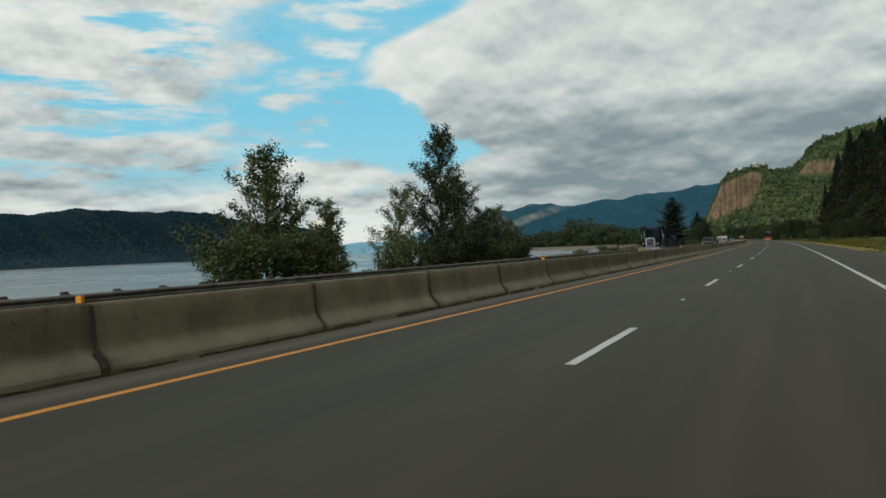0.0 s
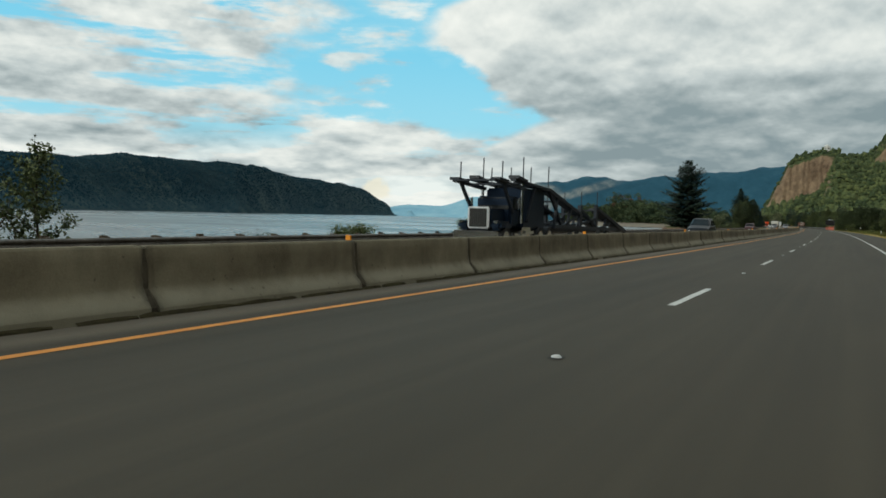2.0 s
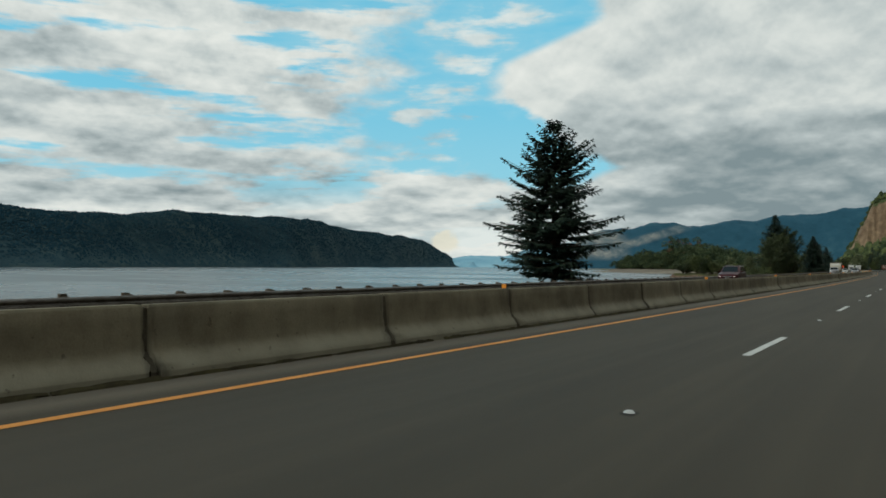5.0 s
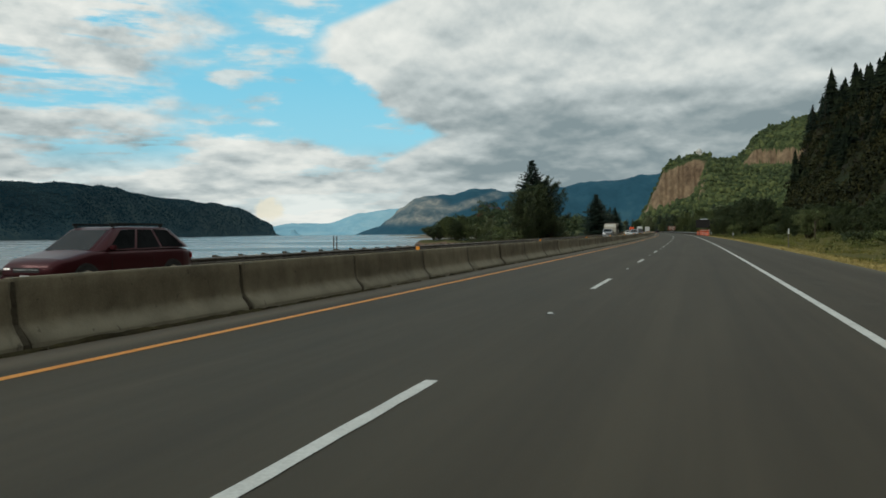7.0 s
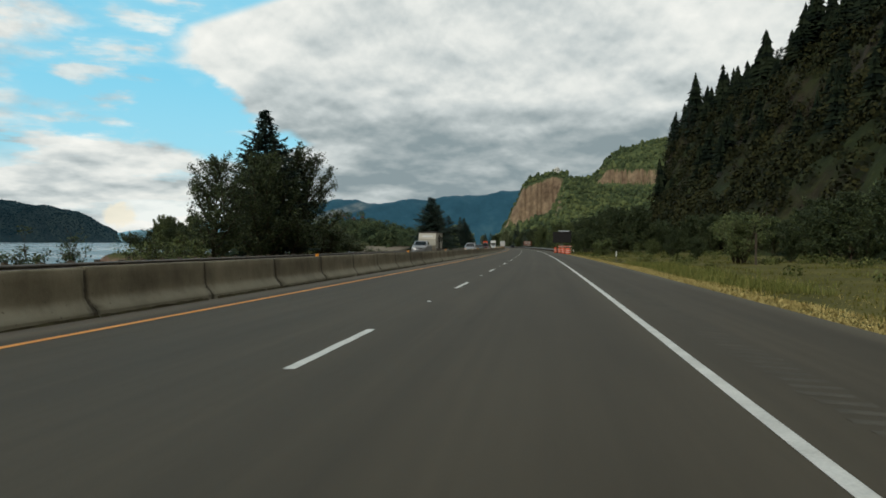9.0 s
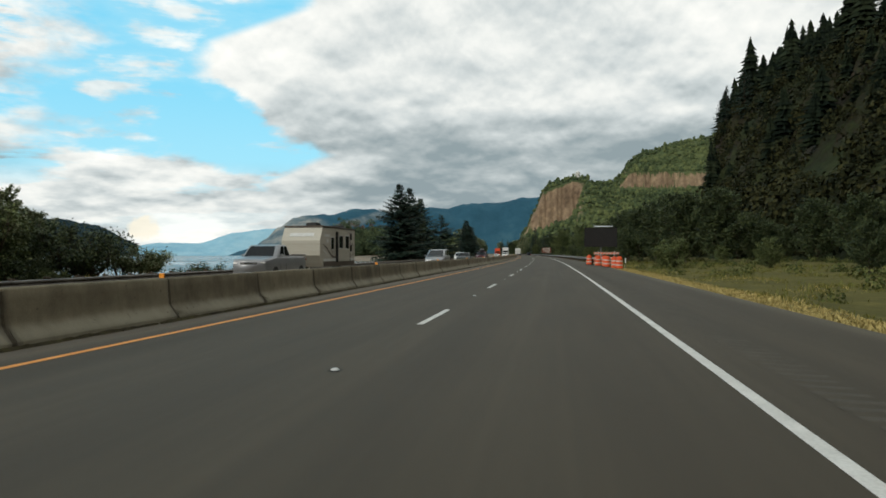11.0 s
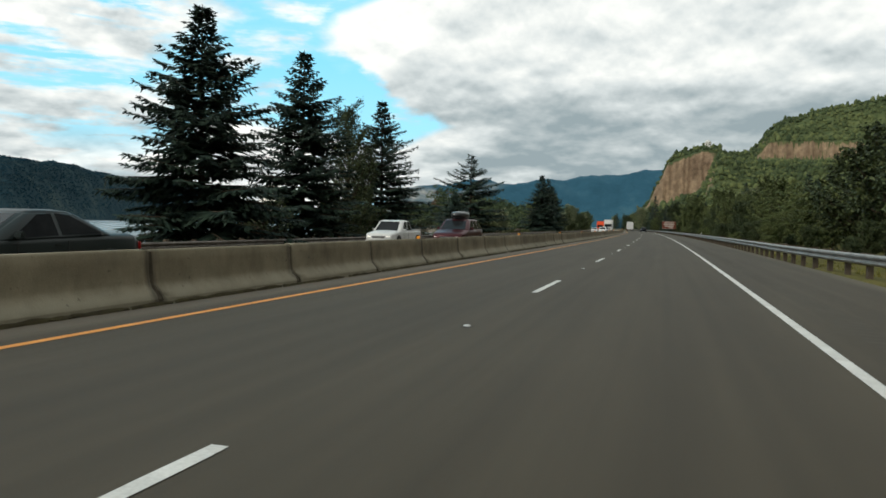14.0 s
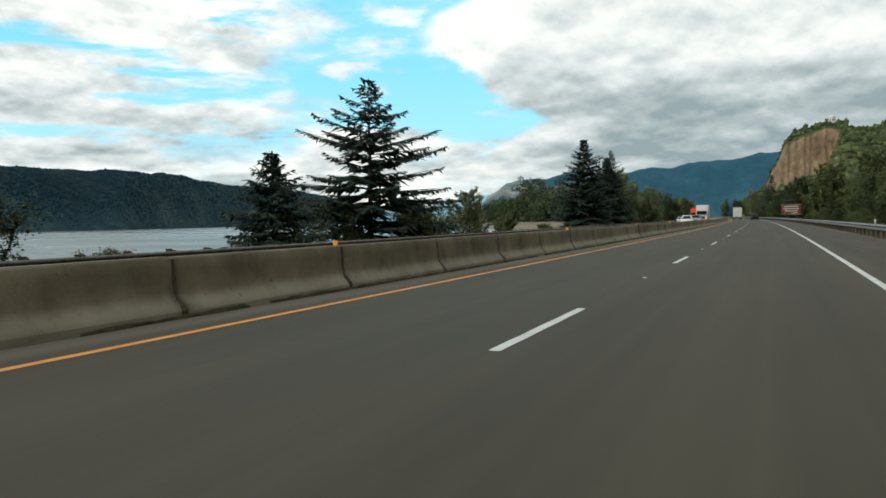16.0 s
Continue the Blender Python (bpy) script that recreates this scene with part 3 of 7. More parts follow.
backdrop_ridge("backdrop_hills_pale", -37, -22, 4850, [(-37, 0.6), (-34.5, 1.0), (-31.5, 0.95), (-29, 1.8), (-26.5, 2.1), (-22, 2.0)], PALE_HILL, "hills far up the river, pale blue with painted haze", 0.06, 3.0)
backdrop_ridge("backdrop_mountain", -29.6, 25, 4500, [(-29.6, 0.0), (-28.6, 0.35), (-27.5, 0.7), (-26.7, 1.3), (-25.7, 2.2), (-24.6, 2.85), (-23.2, 3.2), (-21.5, 3.4), (-20, 3.75), (-17.5, 3.5), (-12.5, 3.8), (-9, 4.15), (-4.5, 4.6), (5, 4.7), (25, 4.8)], HUMP, "wooded mountain with pale bare slopes up the river, coloured haze-blue", 0.075, 9.0)



def far_rock():
    """A lone block of rock low on the far shore, up the river."""
    n, m = 28, 10
    verts, faces = [], []
    for k in range(m):
        t = k / (m - 1)
        r = 34 * (1 - 0.62 * sstep(t, 0.1, 1.0)) * (1.6 - 0.6 * sstep(t, 0, 0.35))
        for i in range(n):
            a = 6.2832 * i / n
            w = r * (1 + 0.22 * nz(math.cos(a) * 1.5, math.sin(a) * 1.5, t * 2))
            verts.append((w * math.cos(a), w * math.sin(a), 36 * t))
    for k in range(m - 1):
        faces += [(k * n + i, k * n + (i + 1) % n, (k + 1) * n + (i + 1) % n, (k + 1) * n + i) for i in range(n)]
    faces.append(tuple((m - 1) * n + i for i in range(n)))
    # shares the far hills' haze-blue colour and faint emission
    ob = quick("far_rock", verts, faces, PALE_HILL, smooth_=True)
    ob.location = (EYE0.x + 4400 * math.sin(radians(ROCK_AZ)), EYE0.y + 4400 * math.cos(radians(ROCK_AZ)), WATER_Z - 2)
    tagged(ob, "lone hazy block of rock far up the river", "rock", kind="structure")


ROCK_AZ = -34.3
far_rock()

HEAD_TOP = [(-8, 0.0), (-6.75, 0.7), (-6.3, 1.7), (-5.5, 3.4), (-4.8, 5.0), (-3.8, 5.45), (-2.4, 5.75), (-1.2, 5.9), (1.0, 6.15), (2.7, 7.1), (5, 7.7), (10, 8.4), (18, 9.0), (40, 9.5)]


def head_radii(a):
    return [1350 + 650 * k / 22 for k in range(22)] + [2000 + 250 * k / 60 for k in range(60)] + [2250 + 450 * k / 24 for k in range(25)]


def head_z(a, r, t):
    x, y = r * math.sin(radians(a)), r * math.cos(radians(a))
    el = lerp_table(a, HEAD_TOP)
    wob = 14 * nz(x * 0.012, y * 0.012) + 10 * noise.noise((a * 2.2, 0, 0)) + 7 * noise.noise((a * 6.5, 0, 3.0))
    rr = r + wob
    crown = 1 - sstep(a, -2.6, 0.3)
    full = math.tan(radians(el)) * 2210
    foot = math.tan(radians(min(el, 1.35 + 0.42 * max(0.0, a + 6.2) + 2.2 * sstep(a, -3.0, -1.2)))) * 2080
    talus = foot * sstep(rr, 1420, 2075) ** 0.9
    cliff = (0.93 * full - foot) * sstep(rr, 2070, 2100)
    crest = 0.07 * full * sstep(rr, 2105, 2230)
    z1 = talus + max(cliff, 0) + crest
    foot2 = math.tan(radians(4.75)) * 2190
    talus2 = foot2 * sstep(rr, 1420, 2195) ** 0.9
    band = 52 * sstep(rr, 2195, 2203) * (1 - 0.9 * sstep(a, 9, 12)) * sstep(a, 0.2, 1.8)
    top2 = max(0, math.tan(radians(el)) * 2550 - foot2 - 30) * sstep(rr, 2206, 2560)
    z2 = talus2 + band + top2
    z = crown * z1 + (1 - crown) * z2
    return z - 3 + 3.5 * noise.noise((x * 0.06, y * 0.06, 2.0)) * sstep(r, 1400, 1600) + 7 * nz(x * 0.008, y * 0.008, 4.0) * sstep(r, 1400, 1700)


polar_land("headland", -8, 40, 0.09, head_radii, head_z, HEADLAND, "rocky headland with tan cliffs above green wooded slopes", "headland")


def hill_edge(s, l):
    return s - 3.4 * (min(l, 70) - 68) - 0.6 * max(0.0, min(l, 110) - 70) + 5 * nz(l * 0.05, s * 0.02)


def hill_z(s, l):
    ridge = 57.5 - 2.5 * sstep(s, 570, 515) + 5 * nz(s * 0.011, 5.0)
    foot = 37 + 5 * nz(s * 0.03, 2.0)
    ll = l + 3.5 * nz(s * 0.07, l * 0.07)
    up = 0.28 * sstep(ll, foot, foot + 16) + 0.72 * sstep(ll, foot + 12, foot + 46) + 0.35 * sstep(ll, foot + 45, foot + 160)
    end = 1 - sstep(hill_edge(s, l), 574, 584)
    return -0.4 + ridge * up * (end * 0.94 + 0.06) + 1.4 * noise.noise((s * 0.12, l * 0.12, 1.0)) * sstep(l, 36, 44)


def build_hill():
    ss = [-200 + 8 * i for i in range(50)] + [200 + 4 * i for i in range(126)]
    ls = [30 + 2.2 * i for i in range(36)] + [110 + 9 * i for i in range(16)]
    m = len(ls)
    verts = [W(s, l, hill_z(s, l)) for s in ss for l in ls]
    faces = [(i * m + j, i * m + j + 1, (i + 1) * m + j + 1, (i + 1) * m + j) for i in range(len(ss) - 1) for j in range(m - 1)]
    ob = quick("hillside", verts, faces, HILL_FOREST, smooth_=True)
    tagged(ob, "steep wooded hillside, its shade put into the dark woods and rock", "hillside", kind="structure")


build_hill()

# ---- barrier, rails, road furniture ----
SEG = 3.844


def barrier_segment(seed):
    """One precast length; its ends are chipped, most of all low down."""
    r_ = random.Random(seed)
    half = [(0.085, 0.70), (0.096, 0.56), (0.108, 0.40), (0.120, 0.28), (0.134, 0.235), (0.168, 0.19), (0.225, 0.12), (0.285, 0.05)]
    prof = [(-0.29, -0.05)] + [(-x, z) for x, z in reversed(half)] + [(-0.065, 0.725), (0.065, 0.725)] + half + [(0.29, -0.55), (-0.29, -0.55)]
    ln = SEG - 0.03
    verts, faces = [], []
    ys = [0, 0.05, 0.4, ln * 0.35, ln * 0.65, ln - 0.4, ln - 0.05, ln]
    m = len(prof)
    for i, y in enumerate(ys):
        k = 0.985 if i in (0, 7) else 1.0
        for x, z in prof:
            chip = 0.0
            if i in (0, 7):
                chip = r_.uniform(0.0, 0.02) + (r_.uniform(0.0, 0.06) if z < 0.2 else 0)
            verts.append((x * (k + (0.004 * r_.uniform(-1, 1) if z > 0 else 0)), y + chip * (1 if i == 0 else -1), z * (k if z > 0.3 else 1)))
    for i in range(7):
        faces += [(i * m + j, i * m + (j + 1) % m, (i + 1) * m + (j + 1) % m, (i + 1) * m + j) for j in range(m)]
    faces += [tuple(range(m - 1, -1, -1)), tuple(7 * m + j for j in range(m))]
    me = mesh_of("barrier_segment", verts, faces, CONCRETE)
    for f in me.polygons:
        f.use_smooth = 0.04 < f.center.z < 0.69 and abs(f.normal.y) < 0.5
    return me


JOINT_DARK = mat("joint_stain", [(0.040, 0.033, 0.023), (0.095, 0.082, 0.058)], 0.95, 3, 30, 0.3, spec=0.1)


def joint_mesh():
    prof = [(-0.285, -0.3), (-0.28, 0.05), (-0.166, 0.185), (-0.122, 0.25), (-0.083, 0.69), (0.083, 0.69), (0.122, 0.25), (0.166, 0.185), (0.28, 0.05), (0.285, -0.3)]
    n = len(prof)
    verts = [(x * 0.985, y, z) for y in (SEG - 0.055, SEG + 0.02) for x, z in prof]
    faces = [(j, (j + 1) % n, n + (j + 1) % n, n + j) for j in range(n)] + [tuple(range(n))[::-1], tuple(range(n, 2 * n))]
    return mesh_of("joint_filler", verts, faces, JOINT_DARK)


JOINT = joint_mesh()
SEG_MESHES = [barrier_segment(i) for i in range(5)]
REFL = mat("amber_reflector_plastic", [(0.75, 0.26, 0.02), (0.9, 0.36, 0.04)], 0.35, 5, 40, 0.0)
bm = bmesh.new()
bmesh.ops.create_cube(bm, size=1, matrix=Matrix.Diagonal((0.09, 0.035, 0.085, 1)))
bmesh.ops.bevel(bm, geom=list(bm.edges), offset=0.01, segments=2)
refl_me = bpy.data.meshes.new("reflector")
bm.to_mesh(refl_me)
refl_me.materials.append(REFL)
rng = random.Random(9)
first = 86.8 - SEG * 32
for i in range(200):
    s = first + SEG * i
    ob = new("barrier_segment", rng.choice(SEG_MESHES))
    ob.matrix_basis = put_at(s + 0.02, -4.74 + rng.uniform(-0.015, 0.015), rng.uniform(-0.008, 0.008), rng.uniform(-0.15, 0.15))
    tagged(ob, "weathered precast concrete median barrier segment", "road barrier", "median barrier")
    jo = new("joint_filler", JOINT)
    jo.parent = ob
    tagged(jo, "dark stained joint filler")
    if i % 4 == (1 if s < 60 else 0):
        r_ = new("lane_reflector", refl_me)
        r_.matrix_basis = put_at(s - 0.05, -4.74, 0.765)
        tagged(r_, "small amber reflector on the barrier top", "reflector", "barrier reflectors")
strip("barrier_far_run", first + SEG * 200, 1150, 12, [(-4.99, -0.5), (-4.99, 0.06), (-4.81, 0.3), (-4.76, 0.72), (-4.60, 0.72), (-4.55, 0.3), (-4.37, 0.06), (-4.37, -0.1)], CONCRETE, "concrete median barrier running on ahead", "road barrier")
DIRT = mat("gutter_dirt_and_weeds", [(0.02, 0.016, 0.010), (0.05, 0.042, 0.022), (0.08, 0.07, 0.03)], 0.95, 2.0, 14, 0.5, spec=0.1)


def gutter_dirt():
    """A ragged line of dirt and dead weeds along the foot of the barrier."""
    r_ = random.Random(3)
    verts, faces = [], []
    s = -20.0
    while s < 560:
        ln = r_.uniform(0.2, 0.9)
        w, h = r_.uniform(0.02, 0.07) * (1.8 if r_.random() < 0.05 else 1.0), r_.uniform(0.01, 0.03)
        if r_.random() < 0.93:
            b = len(verts)
            for k in range(5):
                u = k / 4
                e = math.sin(math.pi * u) ** 0.5 if 0 < u < 1 else 0.05
                ss = s + ln * u
                verts += [W(ss, -4.475, -0.03), W(ss, -4.462, h * e * r_.uniform(0.6, 1.2)), W(ss, -4.452 + w * 0.5, h * 0.6 * e - 0.02), W(ss, -4.45 + w * e * r_.uniform(0.7, 1.3), -0.045)]
            for k in range(4):
                for j in range(3):
                    a = b + k * 4 + j
                    faces.append((a, a + 1, a + 5, a + 4))
        s += ln * r_.uniform(0.6, 1.05)
    tagged(quick("gutter_dirt", verts, faces, DIRT), "dark dirt and dead weeds along the barrier foot", "dirt", kind="stuff")


gutter_dirt()

# lane line
PERIOD = 12.19


def dash_mesh():
    r_ = random.Random(4)
    n = 12
    verts = []
    for i in range(n + 1):
        y = 3.05 * i / n
        verts += [(-0.055 + r_.uniform(-0.004, 0.004), y, 0), (0.055 + r_.uniform(-0.004, 0.004), y, 0)]
    return mesh_of("lane_dash", verts, [(2 * i, 2 * i + 1, 2 * i + 3, 2 * i + 2) for i in range(n)], WHITE_PAINT)


dash_me = dash_mesh()
MARKER = mat("white_marker_ceramic", [(0.36, 0.36, 0.34), (0.52, 0.52, 0.5)], 0.4, 5, 40, 0.0)
TAR = mat("black_bitumen_patch", [(0.014, 0.012, 0.010), (0.026, 0.022, 0.018)], 0.95, 3, 30, 0.2)
bm = bmesh.new()
bmesh.ops.create_cone(bm, cap_ends=True, segments=14, radius1=0.048, radius2=0.028, depth=0.016)
bmesh.ops.translate(bm, verts=bm.verts, vec=(0, 0, 0.012))
mk_me = bpy.data.meshes.new("road_marker")
bm.to_mesh(mk_me)
bm.free()
mk_me.materials.append(MARKER)
bm = bmesh.new()
bmesh.ops.create_circle(bm, cap_ends=True, segments=16, radius=0.072)
for v in bm.verts:
    v.co *= random.uniform(0.8, 1.15)
    v.co.y *= 1.5
tar_me = bpy.data.meshes.new("patch")
bm.to_mesh(tar_me)
bm.free()
tar_me.materials.append(TAR)
for i in range(-4, 60):
    ob = new("lane_dash", dash_me)
    ob.matrix_basis = put_at(PERIOD * i, 0, 0.005)
    tagged(ob, "white painted lane dash on asphalt", "road marking", "lane dashes", "structure")
    e = new("road_marker")
    e.matrix_basis = put_at(PERIOD * i + 7.7, 0.02, 0.002)
    tagged(e, "raised round white lane marker on a tar patch", "road marker", "lane markers")
    for nm, me in (("patch", tar_me), ("stud", mk_me)):
        o = new(nm, me)
        o.parent = e
        o.location = (0, 0, 0.0005 if nm == "patch" else 0.002)
    ob = new("lane_dash", dash_me)
    ob.matrix_basis = put_at(PERIOD * i + 4, -10.9, -0.185)
    tagged(ob, "white painted lane dash on asphalt", "road marking", "oncoming lane dashes", "structure")


RUMBLE = mat("worn_rumble_asphalt", [(0.045, 0.039, 0.029), (0.080, 0.071, 0.054)], 0.85, 1.2, 30, 0.3, spec=0.25)


def rumble():
    verts, faces = [], []
    r_ = random.Random(6)
    s = 190.0
    while s < 480:
        b = len(verts)
        w = 0.075
        l0, l1 = 4.25 + r_.uniform(-0.03, 0.03), 4.68 + r_.uniform(-0.03, 0.03)
        z = lambda l: -0.13 * max(0.0, l - 3.9) / 3.3
        for u, h in ((-w, 0.001), (-w * 0.45, 0.005), (w * 0.45, 0.005), (w, 0.001)):
            verts += [W(s + u, l0, z(l0) + h), W(s + u, l1, z(l1) + h)]
        faces += [(b, b + 1, b + 3, b + 2), (b + 2, b + 3, b + 5, b + 4), (b + 4, b + 5, b + 7, b + 6)]
        s += 0.305
    tagged(quick("rumble_strip", verts, faces, RUMBLE), "row of worn rumble ridges in the asphalt shoulder", "rumble strip", kind="structure")


rumble()


def w_beam(name, s0, s1, path, material, label, facing=1):
    """A W-section rail drawn along the road, with its lapped ends."""
    prof = [(0.0, 0.155), (0.012, 0.15), (0.075, 0.115), (0.082, 0.085), (0.075, 0.055), (0.012, 0.012), (0.0, 0.0), (0.012, -0.012), (0.075, -0.055), (0.082, -0.085), (0.075, -0.115), (0.012, -0.15), (0.0, -0.155)]
    n = max(2, int((s1 - s0) / 3.8) + 1)
    verts, faces = [], []
    m = len(prof)
    for i in range(n):
        s = s0 + (s1 - s0) * i / (n - 1)
        l, z = path(s)
        verts += [W(s, l + facing * d, z + h) for d, h in prof]
    for i in range(n - 1):
        faces += [(i * m + j, i * m + j + 1, (i + 1) * m + j + 1, (i + 1) * m + j) for j in range(m - 1)]
    ob = quick(name, verts, faces, material)
    sol = ob.modifiers.new("sheet", "SOLIDIFY")
    sol.thickness = 0.006
    return ob


def guard_rail(name, s0, s1, path, rail_mat, post_mat, facing, spacing, block, label, post_up=0.03):
    e = new(name)
    r_ = w_beam("rail", s0, s1, path, rail_mat, "", facing)
    r_.parent = e
    bm = bmesh.new()
    bmesh.ops.create_cube(bm, size=1, matrix=Matrix.Diagonal((0.15, 0.20, 1.6, 1)))
    bmesh.ops.bevel(bm, geom=list(bm.edges), offset=0.012, segments=1)
    pm = bpy.data.meshes.new("post")
    bm.to_mesh(pm)
    bm.free()
    pm.materials.append(post_mat)
    bm = bmesh.new()
    bmesh.ops.create_cube(bm, size=1, matrix=Matrix.Diagonal((0.17, 0.15, 0.36, 1)))
    bmesh.ops.bevel(bm, geom=list(bm.edges), offset=0.012, segments=1)
    bk = bpy.data.meshes.new("block")
    bm.to_mesh(bk)
    bm.free()
    bk.materials.append(post_mat)
    r2 = random.Random(int(s0))
    s = s0 + 0.1
    while s < s1:
        l, z = path(s)
        p = new("post", pm)
        p.parent = e
        p.matrix_basis = put_at(s, l - facing * 0.25, z + 0.155 + post_up - 0.8 + r2.uniform(-0.02, 0.03), r2.uniform(-2, 2))
        b = new("block", bk)
        b.parent = e
        b.matrix_basis = put_at(s, l - facing * 0.088, z + r2.uniform(-0.01, 0.02))
        s += spacing
    return tagged(e, label, "guard rail")


guard_rail("guard_rail", -40, 760, lambda s: (-17.9, 0.03), RUST_STEEL, POST_WOOD, 1, 1.905, True, "dark weathered steel guard rail on timber posts along the river", 0.07)


def right_rail(s):
    flare = 2.3 * max(0.0, 1 - (s - 400) / 26.0) ** 2 if s < 426 else 0.0
    return 7.2 + flare, 0.40 - 0.02 * flare


guard_rail("guard_rail", 400.2, 900, right_rail, STEEL, POST_WOOD, -1, 1.905, True, "galvanised steel guard rail on timber posts beside the shoulder", 0.02)

# ---- trees ----


def tube(verts, faces, pts, rads, sides=6):
    base = len(verts)
    for k, (p, r) in enumerate(zip(pts, rads)):
        d = (pts[min(k + 1, len(pts) - 1)] - pts[max(k - 1, 0)]).normalized()
        u = d.orthogonal().normalized()
        v = d.cross(u)
        for i in range(sides):
            a = 2 * math.pi * i / sides
            verts.append(p + r * (math.cos(a) * u + math.sin(a) * v))
    for k in range(len(pts) - 1):
        for i in range(sides):
            j = (i + 1) % sides
            faces.append((base + k * sides + i, base + k * sides + j, base + (k + 1) * sides + j, base + (k + 1) * sides + i))
    faces.append(tuple(base + (len(pts) - 1) * sides + i for i in range(sides)))


def spray(verts, faces, rng, p, d, length, width, droop):
    """A needle-covered twig: a ragged leaf-shaped blade, folded along its middle."""
    side = d.cross(Vector((0, 0, 1)))
    if side.length < 1e-3:
        side = Vector((1, 0, 0))
    side.normalize()
    b = len(verts)
    mid = p + d * length * 0.5 + Vector((0, 0, -droop * 0.3 * length))
    tip = p + d * length + Vector((0, 0, -droop * length))
    w = width * rng.uniform(0.7, 1.3)
    verts += [p, mid + side * w + Vector((0, 0, -0.4 * w)), tip, mid - side * w + Vector((0, 0, -0.4 * w)), mid + Vector((0, 0, 0.15 * w))]
    faces += [(b, b + 1, b + 4), (b + 1, b + 2, b + 4), (b + 2, b + 3, b + 4), (b + 3, b, b + 4)]


def conifer(seed, height, radius, bare=0.08, spacing=0.38, boughs=6, dense=1.0, ragged=0.35, power=0.85, droop=0.35, upswept=0.17):
    """Vertices and faces of a fir: trunk (with boughs' wood) and crown."""
    rng = random.Random(seed)
    tv, tf, cv, cf = [], [], [], []
    lean = Vector((rng.uniform(-0.01, 0.01), rng.uniform(-0.01, 0.01), 1))
    steps = 9
    tube(tv, tf, [lean * (height * k / steps) for k in range(steps + 1)], [0.018 * height * (1 - 0.97 * k / steps) + 0.01 for k in range(steps + 1)], 9)
    z = bare * height
    while z < height * 0.985:
        t = z / height
        env = (1 - 0.55 * sstep(t, 0.72, 1.0)) * radius * max(0.03, (1 - t)) ** power * min(1.0, 0.55 + 3.0 * (t - bare)) if t > bare else radius * 0.4
        count = max(3, int(boughs * (0.6 + 0.4 * (1 - t)) + rng.random()))
        a0 = rng.uniform(0, 6.28)
        for i in range(count):
            a = a0 + 6.283 * i / count + rng.uniform(-0.35, 0.35)
            length = env * rng.uniform(1 - ragged * 1.3, 1 + ragged * 0.7)
            if rng.random() < 0.06:
                length *= 1.12
            zb = z + rng.uniform(-0.36, 0.36) * spacing
            out = Vector((math.cos(a), math.sin(a), 0))
            rise = (0.25 + upswept) * t - 0.03 + rng.uniform(-0.6, 0.6) * upswept
            n = max(3, int(length / 0.27 * dense))
            prev = lean * zb
            pts = []
            for k in range(n + 1):
                u = k / n
                pts.append(lean * zb + out * (length * u) + Vector((0, 0, length * (rise * u - droop * u * u * (1 - 0.7 * t) + upswept * u ** 3))))
            if length > 0.7:
                tube(tv, tf, [pts[0], pts[n // 2], pts[-1]], [0.012 * length + 0.012, 0.008 * length + 0.006, 0.004], 3)
            for k in range(1, n + 1):
                u = k / n
                d = (pts[k] - pts[k - 1]).normalized()
                if u < 0.12:
                    continue
                span = 0.50 * length * (1 - u) * 0.6 + 0.40
                for sgn in (-1, 1):
                    sd = Vector((-math.sin(a), math.cos(a), 0)) * sgn
                    w = (d * rng.uniform(0.5, 0.9) + sd * rng.uniform(0.6, 1.0) + Vector((0, 0, rng.uniform(-0.25, 0.1)))).normalized()
                    spray(cv, cf, rng, pts[k], w, span * rng.uniform(0.7, 1.2), 0.105 + 0.06 * span, rng.uniform(0.05, 0.40))
                if u > 0.3:
                    # short twigs hanging under the bough
                    spray(cv, cf, rng, pts[k], (d * 0.5 + Vector((rng.uniform(-0.5, 0.5), rng.uniform(-0.5, 0.5), rng.uniform(-0.7, -0.2)))).normalized(), 0.34 * rng.uniform(0.7, 1.4), 0.10, 0.3)
                if rng.random() < 0.7:
                    spray(cv, cf, rng, pts[k], (d + Vector((rng.uniform(-0.3, 0.3), rng.uniform(-0.3, 0.3), rng.uniform(-0.5, 0.35)))).normalized(), 0.35 * rng.uniform(0.7, 1.4), 0.10, 0.2)
        z += spacing * rng.uniform(0.75, 1.25) * (1 - 0.35 * t)
    for i in range(6):
        spray(cv, cf, rng, lean * (height * 0.965), Vector((rng.uniform(-0.4, 0.4), rng.uniform(-0.4, 0.4), 1)).normalized(), 0.45, 0.06, 0.0)
    return tv, tf, cv, cf


